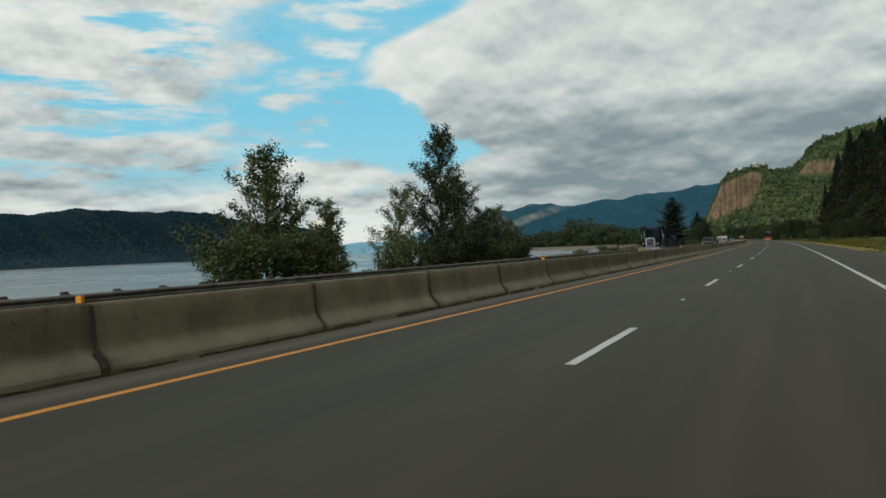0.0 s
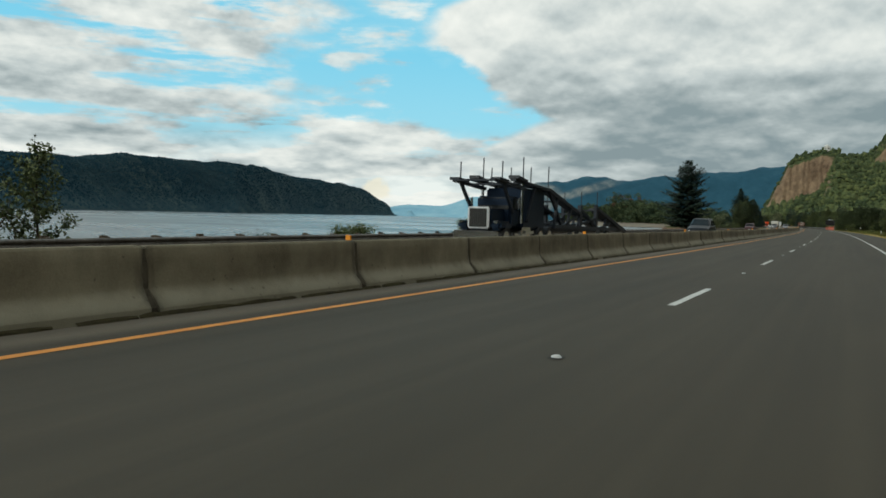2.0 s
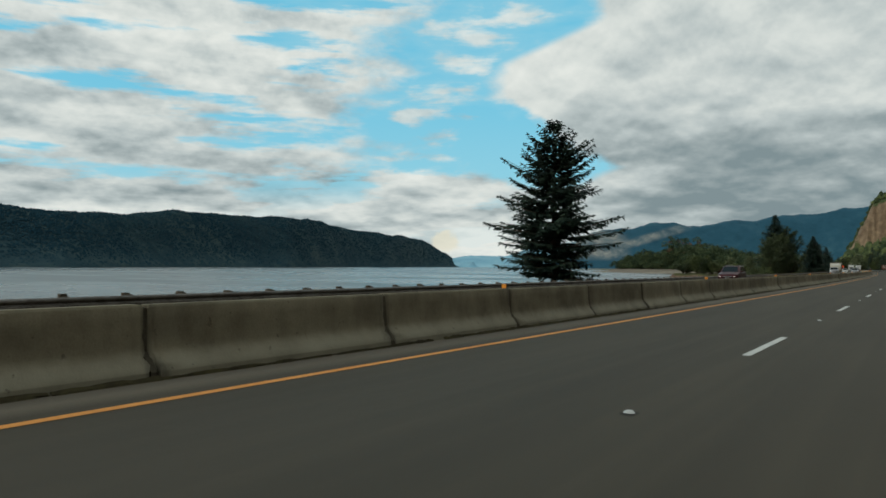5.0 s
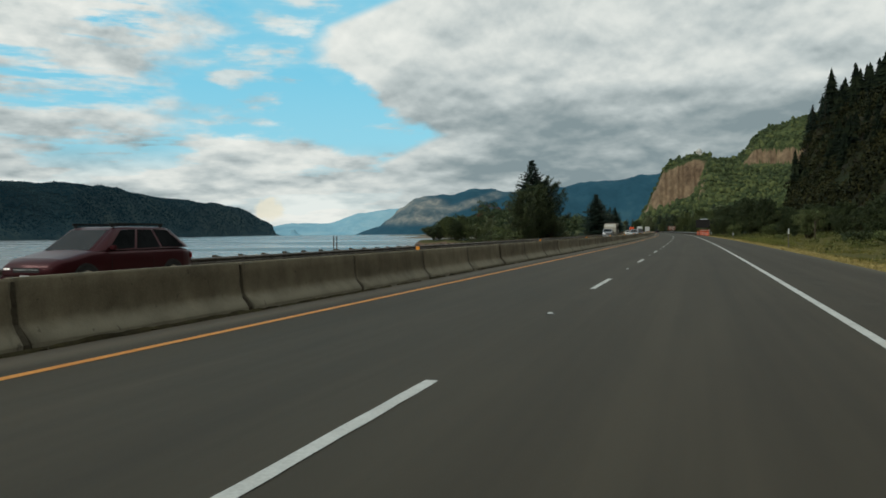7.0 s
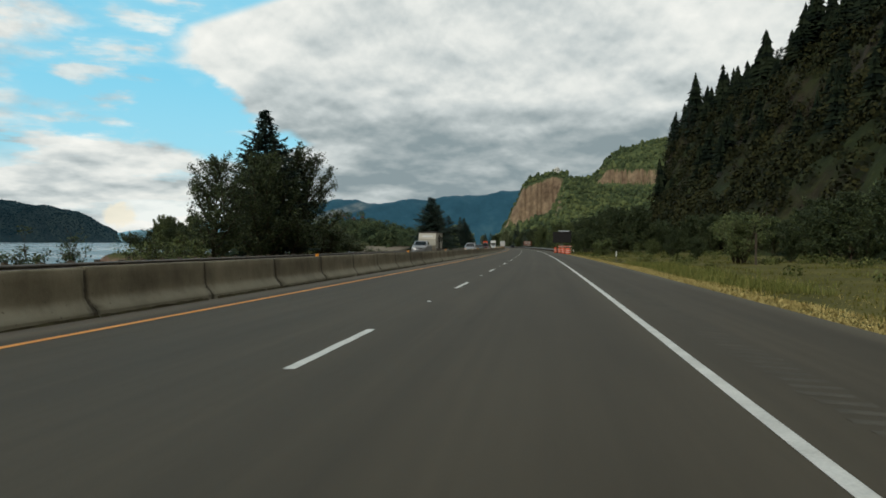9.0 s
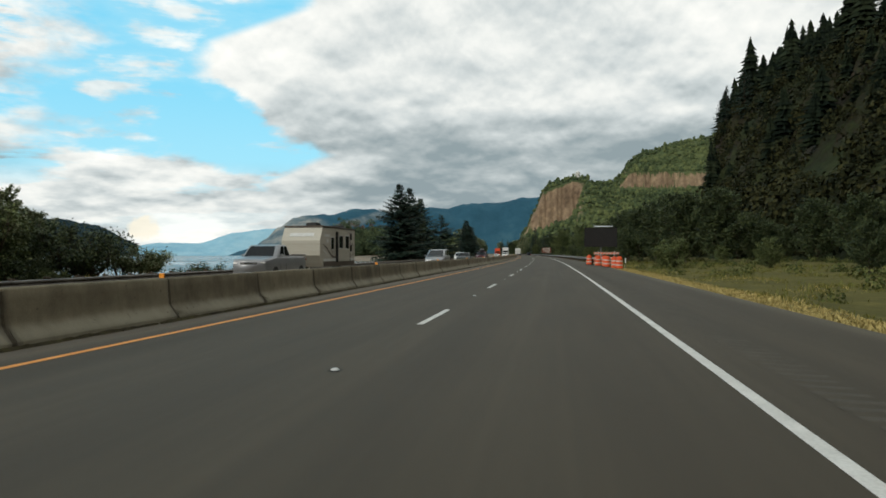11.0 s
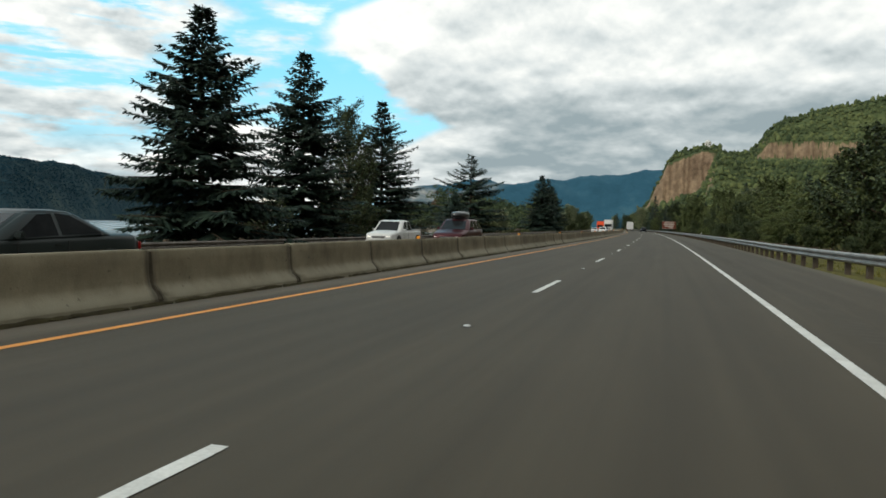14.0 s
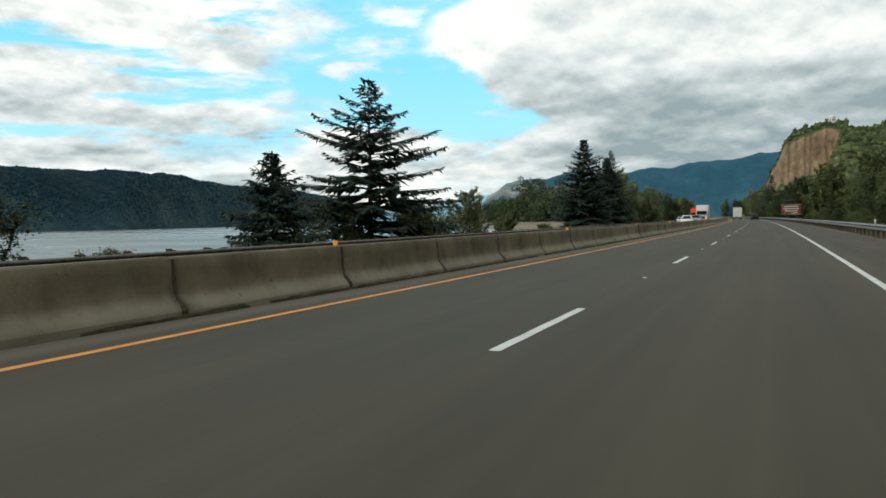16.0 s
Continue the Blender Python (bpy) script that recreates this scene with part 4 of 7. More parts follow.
def broadleaf(seed, height, radius, stems=1, leaf=0.16, clumps=260, per=22, low=0.18, shape=0.5, airy=0.5):
    """A broad-leaved tree or tall shrub: trunk and limbs, and leaves in loose clumps round the twigs' ends."""
    rng = random.Random(seed)
    tv, tf, cv, cf = [], [], [], []
    ends = []

    def grow(p, d, length, r, depth):
        pts, q, w = [p], p, d
        for k in range(3):
            w = (w + Vector((rng.uniform(-0.22, 0.22), rng.uniform(-0.22, 0.22), rng.uniform(-0.02, 0.16)))).normalized()
            q = q + w * (length / 3)
            pts.append(q)
        tube(tv, tf, pts, [r, r * 0.85, r * 0.7, r * 0.5], 6 if depth < 2 else 3)
        if depth >= 3 or length < 0.25:
            ends.append(q)
            return
        if depth >= 1:
            ends.append(pts[2])
        for i in range(rng.choice((3, 4, 4)) if depth else rng.choice((5, 6, 7))):
            a = rng.uniform(0, 6.28)
            spread = rng.uniform(0.35, 0.95)
            nd = (w + spread * Vector((math.cos(a), math.sin(a), rng.uniform(-0.15, 0.35)))).normalized()
            start = pts[rng.choice((1, 2, 3))] if depth else p + (q - p) * rng.uniform(low, 1.0)
            grow(start, nd, length * rng.uniform(0.45, 0.66), r * 0.5, depth + 1)
        if depth == 0:
            grow(q, w, length * 0.5, r * 0.5, 1)

    for st in range(stems):
        a = rng.uniform(0, 6.28)
        tilt = 0 if stems == 1 else rng.uniform(0.15, 0.5)
        d = Vector((math.cos(a) * tilt, math.sin(a) * tilt, 1)).normalized()
        base = Vector((math.cos(a), math.sin(a), 0)) * (0 if stems == 1 else rng.uniform(0.1, 0.5))
        grow(base, d, height * 0.62 * rng.uniform(0.85, 1.05), 0.016 * height + 0.02, 0)
    top = max(e.z for e in ends)
    wide = sorted(math.hypot(e.x, e.y) for e in ends)[int(len(ends) * 0.93)]
    fz, fr = height * 0.97 / top, radius * 0.92 / max(wide, 0.1)
    scale_ = lambda v: Vector((v.x * fr, v.y * fr, v.z * fz))
    tv = [scale_(v) for v in tv]
    ends = [scale_(e) for e in ends]
    rng.shuffle(ends)
    while len(ends) < clumps:
        e = rng.choice(ends)
        ends.append(e + Vector((rng.gauss(0, 0.3), rng.gauss(0, 0.3), rng.gauss(-0.1, 0.3))) * airy * radius * 0.3)
    for e in ends[:clumps]:
        sz = rng.uniform(0.5, 1.0) * airy * (0.35 + 0.06 * radius)
        for k in range(int(per * rng.uniform(0.6, 1.4))):
            p = e + Vector((rng.gauss(0, sz), rng.gauss(0, sz), rng.gauss(0, sz * 0.75)))
            u = Vector((rng.gauss(0, 1), rng.gauss(0, 1), rng.gauss(0, 0.6))).normalized()
            v = u.cross(Vector((rng.gauss(0, 1), rng.gauss(0, 1), rng.gauss(0, 1)))).normalized()
            a, b = leaf * rng.uniform(0.6, 1.3), leaf * rng.uniform(0.35, 0.7)
            n = len(cv)
            cv += [p - u * a, p + v * b - u * a * 0.1, p + u * a, p - v * b - u * a * 0.1]
            cf.append((n, n + 1, n + 2, n + 3))
    return tv, tf, cv, cf


def ascending(seed, height, radius, bare=0.12, leaf=0.085, boughs=46, power=0.62, per=15, climb=0.75):
    """A tree with one leader and boughs that climb away from it, leaves thick towards their ends."""
    rng = random.Random(seed)
    tv, tf, cv, cf = [], [], [], []
    sway = [Vector((0, 0, 0))]
    for k in range(10):
        sway.append(sway[-1] + Vector((rng.uniform(-0.09, 0.09), rng.uniform(-0.09, 0.09), 0)))
    axis = lambda t: sway[min(9, int(t * 10))].lerp(sway[min(10, int(t * 10) + 1)], t * 10 - int(t * 10)) + Vector((0, 0, height * t))
    tube(tv, tf, [axis(0.095 * k) for k in range(11)], [0.014 * height * (1 - 0.97 * k / 10) + 0.004 for k in range(11)], 8)

    def leaves(p, count, spread):
        for k in range(count):
            q = p + Vector((rng.gauss(0, spread), rng.gauss(0, spread), rng.gauss(0, spread)))
            u = Vector((rng.gauss(0, 1), rng.gauss(0, 1), rng.gauss(0, 0.7))).normalized()
            v = u.cross(Vector((rng.gauss(0, 1), rng.gauss(0, 1), rng.gauss(0, 1)))).normalized()
            a, b = leaf * rng.uniform(0.7, 1.4), leaf * rng.uniform(0.45, 0.8)
            n = len(cv)
            cv.extend([q - u * a, q + v * b, q + u * a, q - v * b])
            cf.append((n, n + 1, n + 2, n + 3))

    for i in range(boughs):
        t = bare + (0.97 - bare) * ((i + rng.random()) / boughs) ** 0.9
        a = i * 2.4 + rng.uniform(-0.5, 0.5)
        length = radius * max(0.08, 1 - t) ** power * rng.uniform(0.6, 1.2) * min(1, 0.6 + 2 * (t - bare)) + 0.25
        out = Vector((math.cos(a), math.sin(a), climb * rng.uniform(0.6, 1.3))).normalized()
        p0 = axis(t * 0.96)
        p, d = p0, out
        pts = [p0]
        n = max(4, int(length / 0.32))
        for k in range(n):
            d = (d + Vector((rng.uniform(-0.13, 0.13), rng.uniform(-0.13, 0.13), rng.uniform(-0.02, 0.12)))).normalized()
            p = p + d * (length * 1.15 / n)
            pts.append(p)
        tube(tv, tf, pts, [0.022 * length * (1 - 0.85 * k / n) + 0.006 for k in range(n + 1)], 4)
        for k in range(1, n + 1):
            u = k / n
            if u < 0.22 and rng.random() < 0.6:
                continue
            for side in range(2 if length > 0.8 else 1):
                w = Vector((rng.gauss(0, 1), rng.gauss(0, 1), rng.gauss(0.35, 0.7))).normalized()
                tw = pts[k] + w * length * 0.26 * (1.15 - u) * rng.uniform(0.4, 1.2)
                if length > 0.8:
                    tube(tv, tf, [pts[k], tw], [0.010, 0.004], 3)
                leaves(tw, int(per * rng.uniform(0.6, 1.6)), 0.11 + 0.006 * height)
            leaves(pts[k], int(per * 0.8), 0.13)
    return tv, tf, cv, cf


def tree(name, geo, crown_mat, m, label, category, group="", stem="trunk"):
    tv, tf, cv, cf = geo
    e = new(name)
    e.matrix_basis = m
    quick(stem, tv, tf, BARK, e, smooth_=True)
    quick("crown", cv, cf, crown_mat, e)
    return tagged(e, label, category, group)


def knoll_z(s, l):
    """The rocky point that juts into the river."""
    e = 2.0 * nz(s * 0.09, l * 0.09, 8.0)
    v = sstep(l + e, -55, -51) * sstep(s + e, 325, 331) * (1 - sstep(s, 346, 353)) * (1 - sstep(l, -22, -18.5))
    return -7.2 + 6.7 * v ** 0.6 + 0.5 * nz(s * 0.25, l * 0.25, 2.0) * v


def bank_z(s, l):
    return max(ground_z(s, l), knoll_z(s, l)) if 318 < s < 360 else ground_z(s, l)


def knoll():
    ss, ls = [319 + 0.9 * i for i in range(42)], [-60 + 0.85 * i for i in range(50)]
    m = len(ls)
    verts = [W(s, l, knoll_z(s, l)) for s in ss for l in ls]
    faces = [(i * m + j, i * m + j + 1, (i + 1) * m + j + 1, (i + 1) * m + j) for i in range(len(ss) - 1) for j in range(m - 1)]
    tagged(quick("ground_point", verts, faces, KNOLL, smooth_=True), "brown rocky point jutting into the river", "ground", kind="structure")


KNOLL = slope_mat("river_point", [(0.035, 0.040, 0.015), (0.06, 0.062, 0.024), (0.10, 0.09, 0.04)], [(0.07, 0.045, 0.034), (0.14, 0.092, 0.068), (0.22, 0.155, 0.115)], (0.82, 0.97), scale=0.15, fine=0.9, relief=0.5)
knoll()


FIR = "tall dark green fir on the river bank"
RIVER_FIRS = [  # seed, s, l, height of the tip over the road, reach, bare foot, density, ragged, boughs, spacing
    (11, 187.4, -22.0, 12.7, 5.9, 0.15, 1.1, 0.40, 6, 0.40), (12, 312.5, -22.9, 13.5, 5.2, 0.10, 1.1, 0.34, 7, 0.36), (13, 424.0, -22.6, 13.1, 5.9, 0.04, 1.1, 0.36, 6, 0.42),
    (14, 437.0, -23.3, 13.7, 5.6, 0.04, 1.1, 0.36, 6, 0.42), (15, 453.7, -23.6, 13.0, 5.2, 0.04, 1.0, 0.36, 6, 0.42), (16, 489.3, -23.8, 11.4, 8.2, 0.12, 1.2, 0.44, 5, 0.74),
    (17, 547.2, -21.6, 12.6, 5.4, 0.05, 1.0, 0.36, 6, 0.40), (18, 564.3, -21.4, 11.2, 5.0, 0.04, 1.0, 0.30, 7, 0.40), (19, 476.9, -22.8, 5.0, 3.6, 0.03, 1.0, 0.34, 6, 0.34)]
for seed, s, l, top, r, bare, dense, ragged, boughs, gap in RIVER_FIRS:
    z = bank_z(s, l) - 0.1
    tree("fir_tree", conifer(seed, top - z, r, bare, gap * 0.88, boughs + 1, dense * 1.1, ragged, power=0.54 if bare == 0.15 else 0.66, upswept=0.24 if bare == 0.15 else 0.17), NEEDLES, put_at(s, l, z, seed * 37), FIR, "fir tree", "firs along the river bank")

UPRIGHT = [  # seed, s, l, height of the tip over the road, reach, bare foot, leaf, boughs, material, label
    (31, 46.2, -24.1, 11.9, 4.6, 0.10, 0.10, 64, DARK_LEAVES, "tall dark broad-leaved tree on the river bank"),
    (33, 25.2, -24.9, 7.5, 3.9, 0.10, 0.10, 44, LEAVES, "airy green tree behind the guard rail"),
    (34, 29.8, -24.0, 4.7, 1.8, 0.06, 0.095, 34, LEAVES, "airy green tree behind the guard rail"),
    (35, 42.0, -25.5, 6.3, 3.4, 0.06, 0.10, 40, PALE_LEAVES, "airy pale-leaved tree behind the guard rail"),
    (52, 51.6, -24.2, 7.9, 3.6, 0.08, 0.10, 46, DARK_LEAVES, "dark leafy tree on the river bank"),
    (53, 55.4, -24.0, 5.2, 2.8, 0.05, 0.095, 34, DARK_LEAVES, "dark leafy young tree on the river bank"),
    (37, 59.0, -24.0, 5.4, 2.9, 0.05, 0.095, 34, LEAVES, "thin-leaved young tree on the river bank"),
    (54, 62.4, -24.2, 4.2, 2.3, 0.05, 0.09, 26, LEAVES, "thin-leaved young tree on the river bank"),
    (38, 66.4, -24.3, 3.6, 2.0, 0.05, 0.09, 24, LEAVES, "thin-leaved young tree on the river bank"),
    (39, 308.6, -21.8, 8.8, 5.4, 0.05, 0.10, 58, DARK_LEAVES, "dark broad-leaved tree against a fir"),
    (40, 317.2, -21.4, 10.4, 6.2, 0.05, 0.10, 62, DARK_LEAVES, "dark broad-leaved tree against a fir"),
    (41, 302.0, -22.8, 7.8, 4.4, 0.04, 0.09, 50, DARK_LEAVES, "dark leafy young tree on the river bank"),
    (42, 446.5, -24.2, 11.6, 4.4, 0.10, 0.10, 66, DARK_LEAVES, "tall broad-leaved tree among firs"),
    (51, 323.5, -23.5, 6.2, 3.6, 0.04, 0.09, 40, LEAVES, "leafy green tree on the river bank"),
]
for seed, s, l, top, r, bare, leaf, boughs, mt, label in UPRIGHT:
    z = bank_z(s, l) - 0.15
    tree("bank_tree", ascending(seed, top - z, r, bare, leaf * 0.78, boughs, per=22), mt, put_at(s, l, z, seed * 53), label, "tree", "trees along the river bank")
SHRUBS = [  # seed, s, l, height of the top over the road, reach, clumps, material
    (61, 47.5, -22.3, 3.6, 3.4, 330, DARK_LEAVES), (62, 43.0, -23.0, 3.0, 2.8, 260, DARK_LEAVES), (63, 52.0, -22.8, 3.6, 3.0, 300, DARK_LEAVES), (88, 55.5, -23.0, 3.4, 2.8, 280, DARK_LEAVES), (89, 61.8, -23.4, 2.9, 2.4, 220, DARK_LEAVES), (90, 48.0, -21.6, 2.6, 2.8, 260, LEAVES), (91, 383.4, 14.9, 2.7, 1.6, 240, LEAVES), (92, 318.0, 20.5, 4.6, 2.6, 260, LEAVES), (93, 281.5, 19.5, 0.8, 1.5, 150, DARK_LEAVES), (94, 272.0, 20.5, 0.9, 1.6, 150, LEAVES), (95, 262.0, 21.0, 0.8, 1.3, 120, DARK_LEAVES), (64, 27.0, -23.0, 3.0, 3.0, 270, LEAVES),
    (65, 22.0, -24.0, 3.4, 2.8, 260, LEAVES), (67, 38.5, -24.5, 3.0, 2.6, 230, LEAVES), (68, 58.5, -23.2, 3.2, 2.6, 250, DARK_LEAVES),
    (69, 63.5, -24.4, 2.4, 2.2, 170, LEAVES), (70, 495.0, -23.5, 3.4, 3.2, 260, LEAVES), (71, 500.5, -24.0, 3.0, 3.0, 250, LEAVES), (72, 483.5, -24.5, 2.6, 2.8, 230, DARK_LEAVES),
    (73, 430.0, -24.0, 3.0, 3.0, 240, DARK_LEAVES), (74, 443.0, -22.6, 2.8, 2.8, 230, DARK_LEAVES), (75, 460.0, -24.0, 2.8, 2.8, 220, DARK_LEAVES), (76, 312.0, -21.0, 4.2, 4.0, 330, DARK_LEAVES),
    (77, 298.0, -25.0, 2.4, 3.0, 240, LEAVES), (78, 337.0, -48.5, 3.2, 2.6, 230, DARK_LEAVES), (79, 341.0, -46.0, 3.4, 3.4, 240, DARK_LEAVES), (80, 336.0, -42.0, 3.0, 3.0, 240, LEAVES),
    (81, 342.0, -40.0, 3.0, 3.6, 260, DARK_LEAVES), (86, 337.0, -36.0, 2.6, 3.4, 240, LEAVES), (87, 341.0, -30.0, 2.4, 3.2, 240, DARK_LEAVES), (82, 329.0, -23.0, 4.0, 3.0, 250, DARK_LEAVES), (83, 335.0, -24.0, 3.6, 3.0, 240, LEAVES), (84, 342.0, -24.0, 3.2, 2.8, 230, DARK_LEAVES), (85, 286.0, -25.0, 2.2, 2.6, 200, DARK_LEAVES)]
for seed, s, l, top, r, clumps, mt in SHRUBS:
    z = bank_z(s, l) - 0.15
    tree("shrub", broadleaf(seed, top - z, r, 5, 0.085, int(clumps * 1.6), 32, low=0.03, airy=0.55), mt, put_at(s, l, z, seed * 53), ("dark leafy shrub " if mt == DARK_LEAVES else "leafy green shrub ") + ("on the river bank" if l < 0 else "in the roadside grass"), "shrub", "shrubs along the river bank" if l < 0 else "shrubs in the verge")

# low growth and further woods: a few models, copied
rng = random.Random(5)
LOW = [tree("shrub", broadleaf(60 + i, 2.2, 1.7, 5, 0.07, 170, 40, low=0.02), (LEAVES, PALE_LEAVES, DARK_LEAVES)[i], put_at(325 + 5 * i, -23.5, bank_z(325 + 5 * i, -23.5) - 0.1), "low leafy bush on the river bank", "shrub", "low bushes on the bank") for i in range(3)]
spots = [(96.8, -21.0), (112.0, -21.4), (113.4, -21.8), (114.8, -21.5)] + [(345, -23), (352, -22), (360, -23), (372, -22.5), (385, -23), (398, -22), (408, -23), (415, -22.5), (466, -22), (471, -23), (506, -22), (512, -23), (519, -22), (526, -23), (533, -22), (540, -23), (298, -23), (292, -24), (286, -24.5), (330, -24), (338, -23), (340, -25), (76, -22.5), (82, -22)]
for i, (s, l) in enumerate(spots):
    k = rng.uniform(0.55, 1.1)
    c = copy_thing(LOW[i % 3], put_at(s, l, bank_z(s, l) - 0.1, rng.uniform(0, 360)) @ Matrix.Scale(k if s > 120 else 1.0, 4))

WOOD_FIR = [conifer(80 + i, 12 + 2 * i, 4.2 + 0.4 * i, 0.04, 0.60, 6, 0.7, 0.3, 0.7) for i in range(3)]
WOOD_LEAF = [ascending(90 + i, 8.5 + 1.5 * i, 4.6 + 0.5 * i, 0.04, 0.15, 46, 0.5, 13, 0.6) for i in range(4)]
FIRS = [tree("fir_tree", g, NEEDLES, put_at(575 + 7 * i, -25, -1.2), "dark fir in the riverside wood", "fir tree", "riverside wood") for i, g in enumerate(WOOD_FIR)]
BROADS = [tree("broadleaf_tree", g, (LEAVES, DARK_LEAVES, LEAVES, PALE_LEAVES)[i], put_at(580 + 9 * i, -27, -1.2), "leafy green tree in the riverside wood", "tree", "riverside wood") for i, g in enumerate(WOOD_LEAF)]


def sow(models, s0, s1, l0, l1, count, lo, hi, seed, zf):
    r_ = random.Random(seed)
    for i in range(count):
        s, l = r_.uniform(s0, s1), r_.uniform(l0, l1)
        copy_thing(r_.choice(models), put_at(s, l, zf(s, l) - 0.2, r_.uniform(0, 360)) @ Matrix.Scale(r_.uniform(lo, hi), 4))


sow(BROADS + FIRS[:1], 575, 760, -34, -21, 34, 0.6, 0.95, 21, bank_z)
sow(BROADS + FIRS, 760, 1100, -60, -20, 34, 0.7, 1.1, 22, bank_z)
R_LEAF = [tagged(copy_thing(b, put_at(470 + 13 * i, 40, -0.6)), "leafy green tree beside the highway", "tree", "roadside wood") for i, b in enumerate(BROADS)]
def as_bush(b, label, group):
    """The same growth, kept small: a bush."""
    c = tagged(copy_thing(b, put_at(640 + 11 * BROADS.index(b), 46 if "highway" in label else -33, -0.8)), label, "shrub", group)
    c.name = "bush"
    return c


BANK_BUSH = [as_bush(b, "leafy green bush on the river bank", "bushes on the bank") for b in BROADS]
ROAD_BUSH = [as_bush(b, "leafy green bush beside the highway", "roadside bushes") for b in BROADS[:3]]
sow(BANK_BUSH, 498, 548, -28, -22, 14, 0.32, 0.55, 26, bank_z)
sow(BANK_BUSH, 320, 345, -30, -24, 5, 0.3, 0.45, 24, bank_z)
sow(BANK_BUSH, 333, 346, -49, -24, 15, 0.30, 0.50, 25, bank_z)
R_FIR = [tagged(copy_thing(b, put_at(540 + 17 * i, 38, -0.6)), "dark fir beside the highway", "fir tree", "roadside wood") for i, b in enumerate(FIRS)]
sow(ROAD_BUSH[1:2] * 2 + ROAD_BUSH[:1], 440, 560, 14, 22, 34, 0.25, 0.45, 31, ground_z)
sow(R_LEAF[1:2] + R_LEAF[:1], 560, 660, 14, 22, 26, 0.4, 0.7, 37, ground_z)
for i, (s, l, k) in enumerate([(420.0, 19.0, 0.88), (428.0, 17.5, 0.92), (437.0, 17.0, 0.92), (412.0, 22.0, 1.0), (447.0, 17.5, 0.92), (456.0, 18.0, 0.9), (424.0, 23.0, 1.1), (405.0, 25.0, 1.0), (441.0, 22.0, 1.1)]):
    copy_thing(R_LEAF[1], put_at(s, l, ground_z(s, l) - 0.2, 83 * i) @ Matrix.Scale(k, 4))
sow(ROAD_BUSH, 428, 610, 9.6, 13.5, 40, 0.16, 0.30, 40, ground_z)
sow(R_LEAF[:3], 462, 640, 17, 26, 34, 0.62, 0.88, 38, ground_z)
sow(R_LEAF[:3] + R_FIR[:1], 600, 760, 13, 24, 26, 0.8, 1.15, 39, ground_z)
sow(R_LEAF[:3] + R_FIR, 430, 640, 24, 46, 56, 0.55, 0.95, 32, ground_z)
sow(R_LEAF + R_FIR, 640, 1150, 12, 60, 70, 0.8, 1.3, 33, ground_z)
sow(R_LEAF[1:2], 250, 430, 31, 42, 48, 0.45, 0.8, 34, ground_z)
sow(R_LEAF[1:2], 60, 250, 30, 44, 24, 0.5, 0.9, 35, ground_z)
sow(ROAD_BUSH[:2], 240, 400, 19, 30, 12, 0.22, 0.4, 36, ground_z)


RIM = [(583.0, 69.5, 17.0), (576.0, 71.0, 19.0), (566.0, 70.0, 15.5), (556.0, 73.0, 18.0), (608.35, 89.3, 19.4), (603.7, 97.6, 20.5), (598.0, 91.0, 17.0), (588.0, 95.0, 19.5), (575.0, 93.5, 20.5), (561.0, 96.0, 21.0), (548.0, 91.0, 18.0), (533.0, 94.0, 21.0), (519.0, 90.0, 18.5), (505.0, 95.0, 20.5), (490.0, 91.0, 20.0), (474.0, 94.0, 21.0), (458.0, 90.0, 19.0), (441.0, 93.0, 20.0), (424.0, 91.0, 20.0), (405.0, 92.0, 20.0)]
for i, (s, l, h) in enumerate(RIM):
    s -= 15 if l > 80 else 0
    h *= 0.95
    c = copy_thing(FIRS[i % 3], put_at(s, l, hill_z(s, l) - 0.5, 77 * i) @ Matrix.Diagonal((h / (12 + 2 * (i % 3)) * 0.8, h / (12 + 2 * (i % 3)) * 0.8, h / (12 + 2 * (i % 3)), 1)))
    tagged(c, "dark fir on the rim of the rocky hillside", "fir tree", "firs on the hillside rim")


def far_conifers():
    """The hillside's woods: many small ragged conifers in one mesh."""
    r_ = random.Random(77)
    verts, faces = [], []

    def one(p, h, r, tiers, lobes):
        for k in range(tiers):
            t = k / tiers
            z0, z1 = h * (0.06 + 0.9 * t), h * min(1.0, 0.06 + 0.9 * t + 1.7 / tiers)
            rad = r * (1 - t) ** 0.8 * r_.uniform(0.8, 1.15) + 0.12
            b = len(verts)
            verts.append(p + Vector((0, 0, z1)))
            a0 = r_.uniform(0, 6.28)
            for i in range(lobes * 2):
                a = a0 + math.pi * i / lobes
                q = rad * (r_.uniform(0.85, 1.3) if i % 2 else r_.uniform(0.35, 0.6))
                verts.append(p + Vector((q * math.cos(a), q * math.sin(a), z0 - (0.10 * rad if i % 2 else 0) + r_.uniform(-0.2, 0.2))))
            for i in range(lobes * 2):
                faces.append((b, b + 1 + i, b + 1 + (i + 1) % (lobes * 2)))

    for i in range(3600):
        s, l = r_.uniform(60, 640), r_.uniform(40, 150)
        z = hill_z(s, l)
        if z < 20 or (z < 50 and r_.random() < 0.8) or hill_edge(s, l) > 574:
            continue
        h = r_.choice((7, 9, 12, 15, 19)) * r_.uniform(0.8, 1.15) * (1.0 if z > 50 else 0.75)
        one(W(s, l, z - 0.6), h, h * r_.uniform(0.20, 0.32), 14, 6)
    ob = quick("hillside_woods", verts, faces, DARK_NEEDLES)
    tagged(ob, "dark dense conifers covering a steep hillside", "woods", kind="stuff")


far_conifers()


